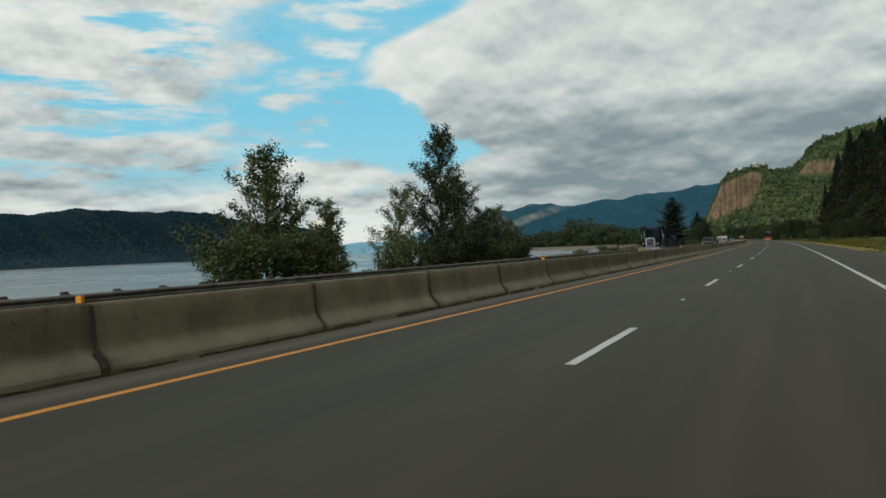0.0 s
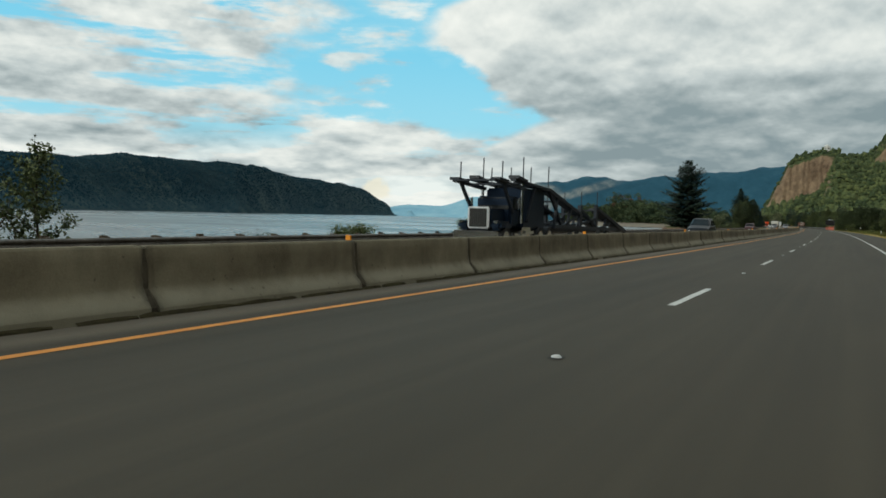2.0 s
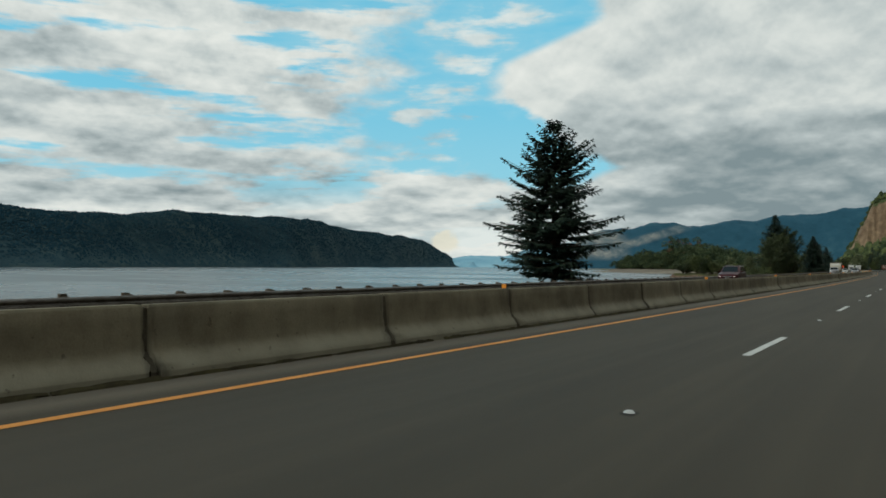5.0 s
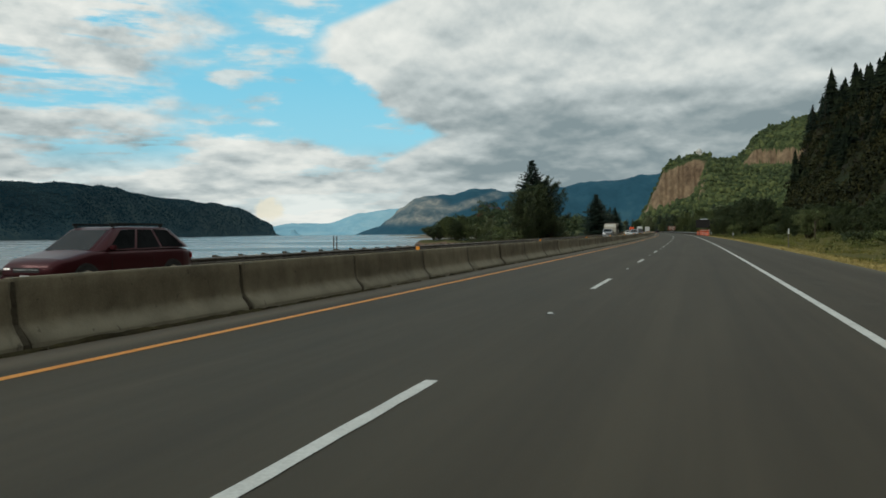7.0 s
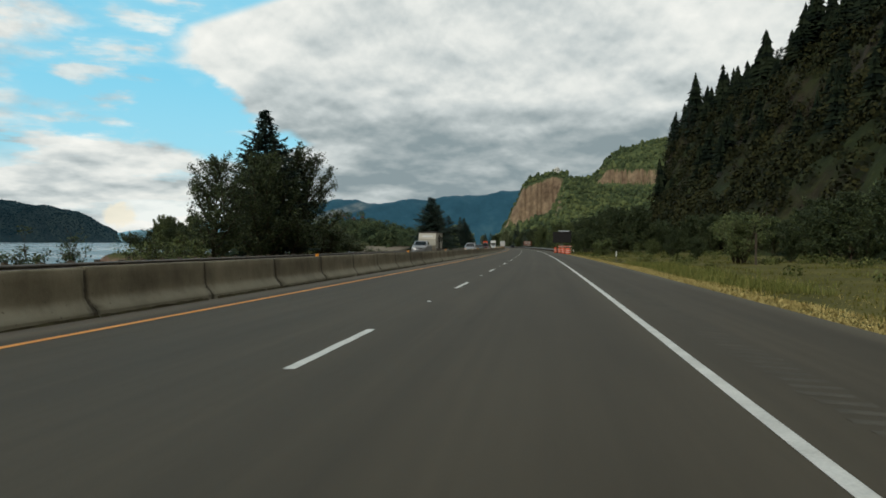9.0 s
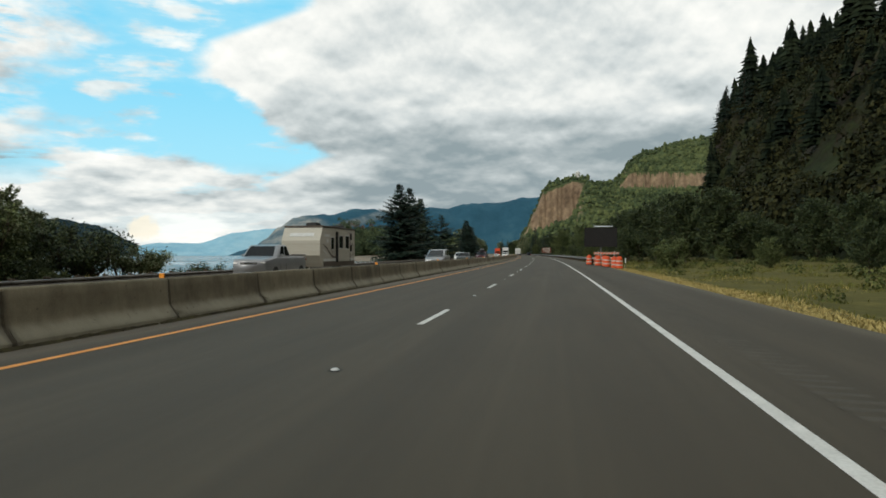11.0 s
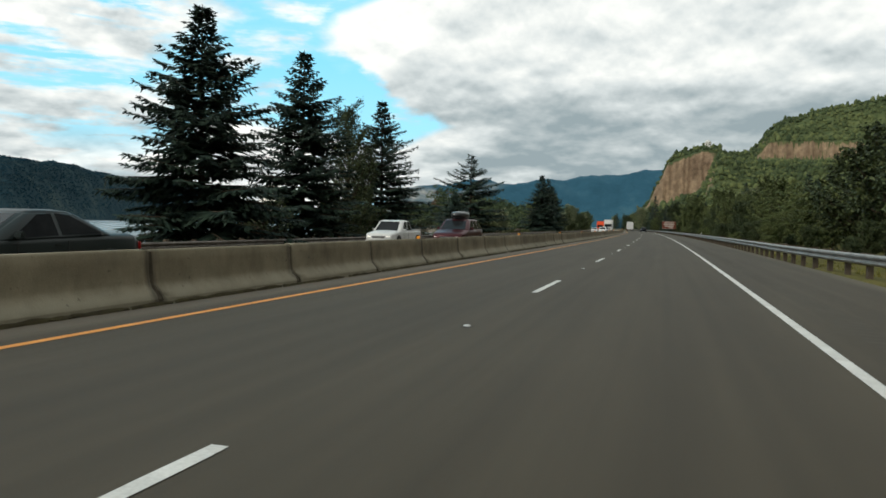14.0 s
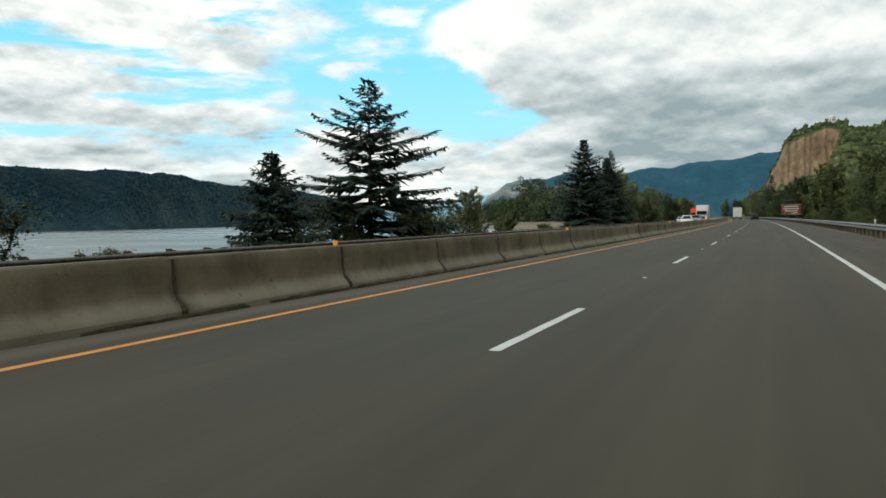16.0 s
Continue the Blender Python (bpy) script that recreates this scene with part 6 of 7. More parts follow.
def car(name, label, category, color, length, width, deck, cabin, roof_w=0.80, wheel_r=0.33, lamps=True, nose=0.72):
    """deck: (y, height) of the lower body's upper edge from the front (y = 0) to the rear;
    cabin: y and z of windscreen foot, roof front, roof rear, rear window foot."""
    e = new(name)
    w = width / 2
    ys = sorted({y for y, _ in deck} | {length * k / 18 for k in range(19)})
    verts, faces = [], []
    for y in ys:
        zd = lerp_table(y, deck)
        end = min(y, length - y)
        k = 1 - 0.16 * (1 - min(1, end / 0.55)) ** 2
        k2 = k * (1 - 0.03 * abs(2 * y / length - 1))
        for sx, zz in ((0.86, 0.24), (0.98, 0.34), (1.0, 0.58), (0.985, zd - 0.11), (0.95, zd - 0.035), (0.80, zd + 0.004), (0.35, zd + 0.028)):
            verts.append((w * k2 * sx, length / 2 - y, zz))
        for sx, zz in ((0.35, zd + 0.028), (0.80, zd + 0.004), (0.95, zd - 0.035), (0.985, zd - 0.11), (1.0, 0.58), (0.98, 0.34), (0.86, 0.24)):
            verts.append((-w * k2 * sx, length / 2 - y, zz))
    m = 14
    for i in range(len(ys) - 1):
        faces += [(i * m + j, i * m + j + 1, (i + 1) * m + j + 1, (i + 1) * m + j) for j in range(m - 1)]
        faces.append((i * m + m - 1, i * m, (i + 1) * m, (i + 1) * m + m - 1))
    faces += [tuple(range(m - 1, -1, -1)), tuple((len(ys) - 1) * m + j for j in range(m))]
    body = quick("body", verts, faces, color, e, smooth_=True)
    (y0, z0), (y1, z1), (y2, z2), (y3, z3) = cabin
    rw = w * roof_w
    bw = w * 0.955
    Y = lambda y: length / 2 - y
    # cabin shell: belt ring, roof ring, roof crown
    ring0 = [(bw * 0.90, Y(y0), z0 - 0.03), (bw, Y(y0 + 0.45), z0 - 0.02), (bw, Y(y3 - 0.3), z3 - 0.02), (bw * 0.90, Y(y3), z3 - 0.03)]
    ring1 = [(rw * 0.90, Y(y1), z1), (rw, Y(y1 + 0.2), z1 + 0.015), (rw, Y(y2 - 0.2), z2 + 0.015), (rw * 0.88, Y(y2), z2)]
    ring2 = [(rw * 0.72, Y(y1 + 0.12), z1 + 0.04), (rw * 0.75, Y(y1 + 0.4), z1 + 0.06), (rw * 0.75, Y(y2 - 0.4), z2 + 0.06), (rw * 0.70, Y(y2 - 0.1), z2 + 0.04)]
    cv = []
    for ring in (ring0, ring1, ring2):
        cv += ring + [(-x, y, z) for x, y, z in reversed(ring)]
    cf = []
    for k in range(2):
        cf += [(k * 8 + j, k * 8 + (j + 1) % 8, (k + 1) * 8 + (j + 1) % 8, (k + 1) * 8 + j) for j in range(8)]
    cf.append(tuple(range(16, 24)))
    bm = bmesh.new()
    vs = [bm.verts.new(v) for v in cv]
    for f in cf:
        bm.faces.new([vs[i] for i in f])
    bmesh.ops.recalc_face_normals(bm, faces=bm.faces)
    bmesh.ops.bevel(bm, geom=[ed for ed in bm.edges if min(v.co.z for v in ed.verts) > z0 + 0.1 or abs(ed.verts[0].co.z - ed.verts[1].co.z) > 0.2], offset=0.045, segments=3, affect="EDGES")
    part("cabin", bm, color, e, smooth_=True)

    def pane(nm, quad, inset=0.06, out=0.006, lab="dark tinted glass"):
        q = [Vector(p) for p in quad]
        c = sum(q, Vector()) / len(q)
        n = (q[1] - q[0]).cross(q[2] - q[0]).normalized()
        if n.dot(c - Vector((0, c.y * 0.6, 0.9))) < 0:
            n = -n
        f = [p + (c - p).normalized() * inset for p in q]
        vs = [p + n * out for p in f] + [p - n * 0.01 for p in f]
        k = len(q)
        fs = [tuple(range(k))] + [(i, (i + 1) % k, k + (i + 1) % k, k + i) for i in range(k)]
        return quick(nm, vs, fs, GLASS, e, lab)

    mir = lambda p: (-p[0], p[1], p[2])
    pane("windscreen", [ring0[0], ring1[0], mir(ring1[0]), mir(ring0[0])], 0.10)
    pane("rear_window", [ring0[3], ring1[3], mir(ring1[3]), mir(ring0[3])], 0.08)
    mix_ = lambda a, b, t: tuple(u + (v - u) * t for u, v in zip(a, b))
    n_side = 3 if (y2 - y1) > 1.9 else 2
    for sgn in (1, -1):
        fl = (lambda p: p) if sgn > 0 else mir
        for k in range(n_side):
            t0, t1 = k / n_side, (k + 1) / n_side
            pane("side_window", [fl(mix_(ring0[1], ring0[2], t0)), fl(mix_(ring1[1], ring1[2], t0)), fl(mix_(ring1[1], ring1[2], t1)), fl(mix_(ring0[1], ring0[2], t1))], 0.055)
        boxpart("mirror", (0.20, 0.10, 0.13), (sgn * (w + 0.05), Y(y0 + 0.55), z0 + 0.05), color, e, 0.03)
        for yy in (length * 0.18, length * 0.80):
            wheel_part(e, sgn * (w - 0.10), Y(yy), wheel_r)
            bm = bmesh.new()
            bmesh.ops.create_cone(bm, cap_ends=True, segments=20, radius1=wheel_r + 0.05, radius2=wheel_r + 0.05, depth=0.02, matrix=Matrix.Translation((sgn * (w - 0.004), Y(yy), wheel_r)) @ Matrix.Rotation(radians(90), 4, "Y"))
            part("wheel_arch", bm, TRIM, e, "black wheel arch")
        hl = boxpart("headlamp", (0.26, 0.10, 0.10), (sgn * (w - 0.31), Y(0.05), deck[0][1] - 0.08), LAMP if lamps else CHROME, e, 0.03, "headlamp")
        boxpart("tail_lamp", (0.24, 0.06, 0.16), (sgn * (w - 0.24), Y(length - 0.03), nose + 0.02), TAIL, e, 0.02, "red tail lamp")
        boxpart("door_seam", (0.006, 0.010, 0.52), (sgn * (w * 0.998), Y(y0 + 0.55), 0.62), TRIM, e, 0.0)
        boxpart("door_seam", (0.006, 0.010, 0.52), (sgn * (w * 0.998), Y((y0 + y3) / 2 + 0.2), 0.62), TRIM, e, 0.0)
        boxpart("door_handle", (0.02, 0.16, 0.03), (sgn * (w * 0.992), Y((y0 + y3) / 2), 0.80), color, e, 0.006)
    boxpart("grille", (width * 0.46, 0.05, 0.15), (0, Y(0.02), deck[0][1] - 0.11), TRIM, e, 0.02, "dark front grille")
    boxpart("grille_trim", (width * 0.42, 0.06, 0.025), (0, Y(0.015), deck[0][1] - 0.10), CHROME, e, 0.006, "chrome grille bar")
    boxpart("bumper", (width * 0.88, 0.12, 0.20), (0, Y(0.02), 0.40), color, e, 0.04)
    boxpart("number_plate", (0.31, 0.012, 0.15), (0, Y(-0.045), 0.42), STEEL_PALE, e, 0.004, "pale plate")
    return tagged(e, label, category, "oncoming traffic")


TAIL = mat("red_lens", [(0.30, 0.01, 0.01), (0.42, 0.02, 0.02)], 0.3, 5, 30, 0.0)
MAROON, WHITE_CAR = paint("maroon_paint", (0.050, 0.007, 0.010)), paint("white_car_paint", (0.62, 0.62, 0.60), 0.0)
SILVER, DARK_CAR, GREY_CAR = paint("silver_paint", (0.27, 0.27, 0.275), 0.5), paint("near_black_paint", (0.012, 0.014, 0.018), 0.3, 0.16), paint("grey_green_paint", (0.020, 0.026, 0.025), 0.0, 0.14)

SEDAN = dict(length=4.75, width=1.82, deck=[(0, 0.66), (0.25, 0.76), (1.25, 0.92), (3.7, 0.98), (4.5, 0.98), (4.75, 0.86)], cabin=[(1.15, 0.93), (2.0, 1.37), (3.1, 1.37), (3.95, 1.0)])
HATCH = dict(length=4.2, width=1.76, deck=[(0, 0.66), (0.2, 0.78), (1.0, 0.96), (3.6, 1.0), (4.2, 0.92)], cabin=[(0.8, 0.95), (1.75, 1.47), (3.3, 1.47), (4.05, 1.0)])
SUV = dict(length=4.8, width=1.86, deck=[(0, 0.72), (0.25, 0.86), (1.2, 1.04), (4.3, 1.06), (4.8, 0.98)], cabin=[(1.1, 1.05), (1.9, 1.58), (4.0, 1.58), (4.7, 1.08)], wheel_r=0.35, nose=0.80)
VAN = dict(length=5.1, width=1.98, deck=[(0, 0.72), (0.25, 0.86), (1.0, 1.06), (4.7, 1.10), (5.1, 1.0)], cabin=[(0.62, 1.05), (2.0, 1.64), (4.45, 1.66), (5.03, 1.1)], wheel_r=0.34, nose=0.80)
CROSS = dict(length=4.95, width=1.9, deck=[(0, 0.70), (0.25, 0.86), (1.3, 1.08), (4.2, 1.12), (4.95, 1.02)], cabin=[(1.15, 1.08), (2.1, 1.66), (3.5, 1.66), (4.75, 1.14)], wheel_r=0.36, nose=0.82)
LANE_IN, LANE_OUT = -9.0, -12.75


def on_road(e, s, l):
    e.matrix_basis = put_at(s, l, opp_z(l), 180)
    return e


on_road(car("crossover", "near-black crossover car with lit headlamps", "car", DARK_CAR, **CROSS), 118.2, LANE_IN)
maroon = on_road(car("suv", "maroon sport utility car with roof rails", "car", MAROON, **SUV), 207.6, LANE_OUT)
for sgn in (1, -1):
    boxpart("roof_rail", (0.045, 1.9, 0.05), (sgn * 0.62, -0.45, 1.70), TRIM, maroon, 0.012, "black roof rail")
    for y in (-1.3, 0.4):
        boxpart("rail_foot", (0.045, 0.10, 0.09), (sgn * 0.62, y, 1.655), TRIM, maroon, 0.008)
on_road(car("minivan", "silver minivan with lit headlamps", "minivan", SILVER, **VAN), 375.6, LANE_IN)
on_road(car("hatchback", "white hatchback on the oncoming carriageway", "car", WHITE_CAR, lamps=False, **HATCH), 566.0, LANE_IN)
on_road(car("sedan", "dark grey-green sedan on the oncoming carriageway", "car", GREY_CAR, lamps=False, **SEDAN), 399.8, LANE_IN)
wagon = on_road(car("wagon", "maroon wagon carrying a dark roof box", "car", MAROON, **SUV), 429.0, LANE_IN)


def pod(name, length, width, height, at, material, parent, label):
    """A smooth closed shell, blunt in front and tapering behind."""
    verts, faces, n, m = [], [], 14, 11
    for k in range(m):
        u = k / (m - 1)
        grow = (math.sin(math.pi * min(1.0, 0.06 + 0.92 * u)) ** 0.45)
        for i in range(n):
            a = 2 * math.pi * i / n
            c, s_ = math.cos(a), math.sin(a)
            verts.append((at[0] + width / 2 * grow * abs(c) ** 0.6 * (1 if c > 0 else -1), at[1] + length * (0.5 - u), at[2] + height / 2 * grow * abs(s_) ** 0.6 * (1 if s_ > 0 else -1)))
    for k in range(m - 1):
        faces += [(k * n + i, k * n + (i + 1) % n, (k + 1) * n + (i + 1) % n, (k + 1) * n + i) for i in range(n)]
    faces += [tuple(range(n))[::-1], tuple((m - 1) * n + i for i in range(n))]
    return quick(name, verts, faces, material, parent, label, smooth_=True)


pod("roof_box", 2.2, 0.9, 0.40, (0, -0.35, 1.88), POD_GREY, wagon, "dark grey roof box")
for y in (-0.9, 0.3):
    boxpart("roof_bar", (1.3, 0.05, 0.05), (0, y, 1.66), TRIM, wagon, 0.01)
on_road(car("suv", "silver sport utility car far down the road", "car", SILVER, **SUV), 588.0, LANE_IN)
on_road(car("sedan", "white sedan far down the road", "car", WHITE_CAR, **SEDAN), 602.0, LANE_OUT)


def pickup(label, color, length, width, roof, s, l, lamps=True):
    e = car("pickup_truck", label, "pickup truck", color, length, width,
            [(0, roof - 0.86), (0.2, roof - 0.75), (1.3, roof - 0.62), (3.4, roof - 0.60), (length - 0.3, roof - 0.60), (length, roof - 0.66)],
            [(1.15, roof - 0.62), (1.85, roof - 0.07), (3.05, roof - 0.07), (3.4, roof - 0.60)], 0.84, 0.36, lamps, roof - 0.82)
    boxpart("bed_floor", (width * 0.80, length - 3.75, 0.02), (0, length / 2 - (3.5 + (length - 3.75) / 2), roof - 0.555), TRIM, e, 0.0, "dark open load bed")
    for sgn in (1, -1):
        boxpart("bed_rail", (0.08, length - 3.7, 0.07), (sgn * (width / 2 - 0.10), length / 2 - (3.5 + (length - 3.75) / 2), roof - 0.56), color, e, 0.02)
    return on_road(e, s, l)


pickup("white compact pickup truck with an extended cab", WHITE_CAR, 5.1, 1.75, 1.62, 428.6, LANE_OUT)
pickup("pale silver pickup truck towing a travel trailer", SILVER, 5.9, 2.0, 1.90, 341.8, LANE_OUT)


def travel_trailer(s, l):
    e = new("travel_trailer")
    cream = mat("cream_trailer_siding", [(0.36, 0.33, 0.27), (0.46, 0.43, 0.36)], 0.5, 0.6, 12, 0.0, stretch=(0.3, 0.3, 6))
    brown = mat("brown_trailer_stripe", [(0.06, 0.045, 0.035), (0.10, 0.075, 0.055)], 0.5, 2, 20, 0.0)
    L_ = 7.6
    prof = [(L_ / 2 - 0.55, 0.62), (L_ / 2, 1.3), (L_ / 2 - 0.05, 2.2), (L_ / 2 - 0.55, 2.98), (-L_ / 2, 3.05), (-L_ / 2, 0.62)]
    bm = bmesh.new()
    rows = [[bm.verts.new((x, y, z)) for y, z in prof] for x in (-1.2, 1.2)]
    n = len(prof)
    for j in range(n):
        bm.faces.new((rows[0][j], rows[0][(j + 1) % n], rows[1][(j + 1) % n], rows[1][j]))
    bm.faces.new(rows[0][::-1]), bm.faces.new(rows[1])
    bmesh.ops.recalc_face_normals(bm, faces=bm.faces)
    bmesh.ops.bevel(bm, geom=list(bm.edges), offset=0.05, segments=2)
    part("body", bm, cream, e)
    boxpart("roof_edge", (2.46, L_ - 0.6, 0.10), (0, -0.28, 3.06), brown, e, 0.02, "dark roof edge")
    boxpart("roof_vent", (0.7, 0.9, 0.28), (0, 1.4, 3.22), TRIM, e, 0.05, "dark air-conditioner hood")
    boxpart("roof_rack", (1.1, 0.05, 0.30), (0, -L_ / 2 + 0.4, 3.22), TRIM, e, 0.01)
    slide = boxpart("slide_out", (0.16, 2.75, 1.86), (-1.27, -0.75, 1.85), cream, e, 0.02, "cream slide-out room")
    for y in (0.62, -2.12):
        boxpart("slide_edge", (0.20, 0.05, 1.92), (-1.27, y, 1.85), TRIM, slide, 0.008, "black edge seal")

    def trailer_window(parent, sgn, x, y, z, w_, h_):
        fr = boxpart("window", (0.03, w_ + 0.10, h_ + 0.10), (sgn * x, y, z), STEEL_PALE, parent, 0.02, "window with a pale frame")
        boxpart("pane", (0.034, w_, h_), (sgn * (x + 0.004), y, z), GLASS, fr, 0.008, "dark glass")

    def swoosh(sgn, x, pts, width, material, lab):
        """A painted ribbon that tapers to both ends, standing a sheet proud of the side."""
        vs, fs, n_ = [], [], 22
        for k in range(n_):
            u = k / (n_ - 1) * (len(pts) - 1)
            i = min(int(u), len(pts) - 2)
            f = u - i
            p0, p1, p2, p3 = pts[max(i - 1, 0)], pts[i], pts[i + 1], pts[min(i + 2, len(pts) - 1)]
            c = [0.5 * (2 * b_ + (c_ - a_) * f + (2 * a_ - 5 * b_ + 4 * c_ - d_) * f * f + (3 * b_ - a_ - 3 * c_ + d_) * f ** 3) for a_, b_, c_, d_ in zip(p0, p1, p2, p3)]
            w_ = width * (0.12 + 0.88 * math.sin(math.pi * k / (n_ - 1)))
            vs += [(sgn * x, c[0], c[1] - w_ / 2), (sgn * (x + 0.004), c[0], c[1]), (sgn * x, c[0], c[1] + w_ / 2)]
        for k in range(n_ - 1):
            fs += [(3 * k, 3 * k + 1, 3 * k + 4, 3 * k + 3), (3 * k + 1, 3 * k + 2, 3 * k + 5, 3 * k + 4)]
        quick("stripe", vs, fs, material, e, lab)

    for sgn in (1, -1):
        boxpart("skirt", (0.03, L_ - 0.9, 0.30), (sgn * 1.205, -0.25, 0.78), brown, e, 0.008, "dark brown skirt")
        boxpart("lower_band", (0.02, L_ - 0.7, 0.16), (sgn * 1.206, -0.3, 1.02), STEEL_PALE, e, 0.006, "pale grey lower band")
        trailer_window(e, sgn, 1.205, 1.35, 2.05, 0.55, 0.75)
        for z in (2.55, 1.78):
            trailer_window(e, sgn, 1.205, -2.80, z, 0.42, 0.46)
        if sgn < 0:
            trailer_window(slide, sgn, 1.345, -0.02, 2.15, 0.85, 0.78)
            trailer_window(slide, sgn, 1.345, -1.42, 2.15, 0.80, 0.82)
        else:
            trailer_window(e, sgn, 1.205, -0.9, 2.15, 0.9, 0.7)
            boxpart("door", (0.02, 0.7, 1.75), (1.203, 2.2, 1.75), cream, e, 0.006)
        swoosh(sgn, 1.208, [(3.3, 2.0), (2.5, 1.75), (1.4, 1.25), (0.2, 1.18)], 0.16, brown, "brown swoosh stripe")
        swoosh(sgn, 1.208, [(3.4, 1.7), (2.6, 1.45), (1.9, 1.15)], 0.10, STEEL_PALE, "white swoosh stripe")
        swoosh(sgn, 1.208, [(1.55, 1.1), (1.25, 1.35), (1.45, 1.62), (1.75, 1.66)], 0.09, brown, "brown curl")
        swoosh(sgn, 1.208, [(-2.3, 2.08), (-3.25, 2.02), (-3.5, 1.5), (-2.9, 1.22)], 0.13, brown, "brown curl")
        boxpart("text_bar", (0.012, 1.1, 0.16), (sgn * 1.207, 2.35, 2.52), STEEL_PALE, e, 0.003, "pale bar of lettering")
        boxpart("text_bar", (0.012, 0.42, 0.26), (sgn * 1.207, 2.35, 2.2), STEEL_PALE, e, 0.003, "pale bar of lettering")
        for y in (-0.5, 0.45):
            wheel_part(e, sgn * 1.08, y, 0.34)
    boxpart("front_window", (1.5, 0.03, 0.25), (0, L_ / 2 - 0.27, 2.55), STEEL_PALE, e, 0.01, "pale front badge", Matrix.Rotation(radians(33), 4, "X"))
    boxpart("drawbar", (0.12, 1.2, 0.12), (0, L_ / 2 + 0.2, 0.55), TRIM, e, 0.01)
    on_road(e, s, l)
    return tagged(e, "cream travel trailer with brown stripes and dark windows", "travel trailer", "oncoming traffic")


travel_trailer(350.0, LANE_OUT)


def car_hauler(s, l):
    e = new("car_hauler_truck")
    blue = paint("dark_blue_truck_paint", (0.010, 0.022, 0.045))
    rack = mat("dark_hauler_steel", [(0.008, 0.012, 0.02), (0.02, 0.026, 0.036)], 0.5, 2, 20, 0.05)
    Y0 = 0.0  # front bumper; the truck runs to -Y
    boxpart("grille", (1.15, 0.10, 1.05), (0, -0.35, 1.45), BRIGHT, e, 0.06, "tall chrome grille surround")
    g = boxpart("grille_mesh", (0.92, 0.03, 0.88), (0, -0.285, 1.45), TRIM, e, 0.01, "dark grille bars")
    for i in range(9):
        boxpart("grille_bar", (0.018, 0.02, 0.86), (-0.42 + 0.105 * i, -0.26, 1.45), CHROME, g, 0.003)
    boxpart("bumper", (2.35, 0.22, 0.42), (0, -0.05, 0.62), CHROME, e, 0.05, "chrome bumper")
    bm = bmesh.new()
    box(bm, 1.25, 1.75, 0.80, (0, -1.25, 1.50), 0.10)
    part("hood", bm, blue, e, "long dark blue hood")
    for sgn in (1, -1):
        boxpart("fender", (0.62, 1.5, 0.45), (sgn * 0.86, -1.1, 1.08), blue, e, 0.14)
        boxpart("headlamp", (0.26, 0.16, 0.15), (sgn * 0.92, -0.34, 1.25), CHROME, e, 0.05, "chrome headlamp pod")
        boxpart("mirror", (0.12, 0.14, 0.55), (sgn * 1.32, -2.15, 2.2), CHROME, e, 0.03)
        boxpart("fuel_tank", (0.55, 1.5, 0.55), (sgn * 0.92, -3.9, 0.75), CHROME, e, 0.20, "chrome tank")
        bm = bmesh.new()
        bmesh.ops.create_cone(bm, cap_ends=True, segments=14, radius1=0.075, radius2=0.075, depth=2.2, matrix=Matrix.Translation((sgn * 1.1, -2.95, 2.3)))
        part("exhaust_pipe", bm, CHROME, e, "chrome exhaust stack")
        for y in (-1.15, -5.6, -6.9):
            wheel_part(e, sgn * 0.98, y, 0.50, 0.30)
        for y in (-16.6, -17.9):
            wheel_part(e, sgn * 1.0, y, 0.42, 0.30)
    bm = bmesh.new()
    box(bm, 1.9, 1.15, 1.50, (0, -2.55, 1.80), 0.12)
    part("cab", bm, blue, e)
    boxpart("windscreen", (1.7, 0.04, 0.62), (0, -2.02, 2.18), GLASS, e, 0.015, "dark windscreen", Matrix.Rotation(radians(14), 4, "X"))
    for sgn in (1, -1):
        boxpart("side_window", (0.03, 0.7, 0.55), (sgn * 0.955, -2.55, 2.15), GLASS, e, 0.012)
    bm = bmesh.new()
    box(bm, 2.1, 3.0, 2.1, (0, -4.75, 1.95), 0.10)
    part("sleeper_body", bm, blue, e, "dark blue body behind the cab")
    boxpart("chassis", (0.9, 17.5, 0.28), (0, -9.2, 0.85), rack, e, 0.02)

    def beam(nm, a, b, sx=0.13, sz=0.16, parent=None):
        a, b = Vector(a), Vector(b)
        d = b - a
        bm2 = bmesh.new()
        rot = Vector((0, 1, 0)).rotation_difference(d.normalized()).to_matrix().to_4x4()
        bmesh.ops.create_cube(bm2, size=1, matrix=Matrix.Translation((a + b) / 2) @ rot @ Matrix.Diagonal((sx, d.length, sz, 1)))
        return part(nm, bm2, rack, parent or e)

    for sgn in (1, -1):
        x = sgn * 1.12
        beam("upper_deck_rail", (x, 0.1, 3.22), (x, -3.2, 2.95), 0.22, 0.16)
        beam("guard_plate", (x * 0.97, 0.2, 3.30), (x * 0.97, -0.9, 3.22), 0.5, 0.12)
        beam("guard_plate", (x * 0.97, -1.9, 3.50), (x * 0.97, -3.1, 3.32), 0.55, 0.14)
        beam("deck_runner", (x * 0.72, -3.0, 3.26), (x * 0.72, -6.6, 3.06), 0.5, 0.08)
        beam("deck_runner", (x * 0.72, -6.7, 3.0), (x * 0.72, -12.0, 1.85), 0.45, 0.08)
        beam("deck_runner", (x * 0.72, -8.0, 1.12), (x * 0.72, -15.0, 1.25), 0.45, 0.08)
        beam("deck_runner", (x * 0.72, -15.3, 2.2), (x * 0.72, -21.5, 0.7), 0.45, 0.08)
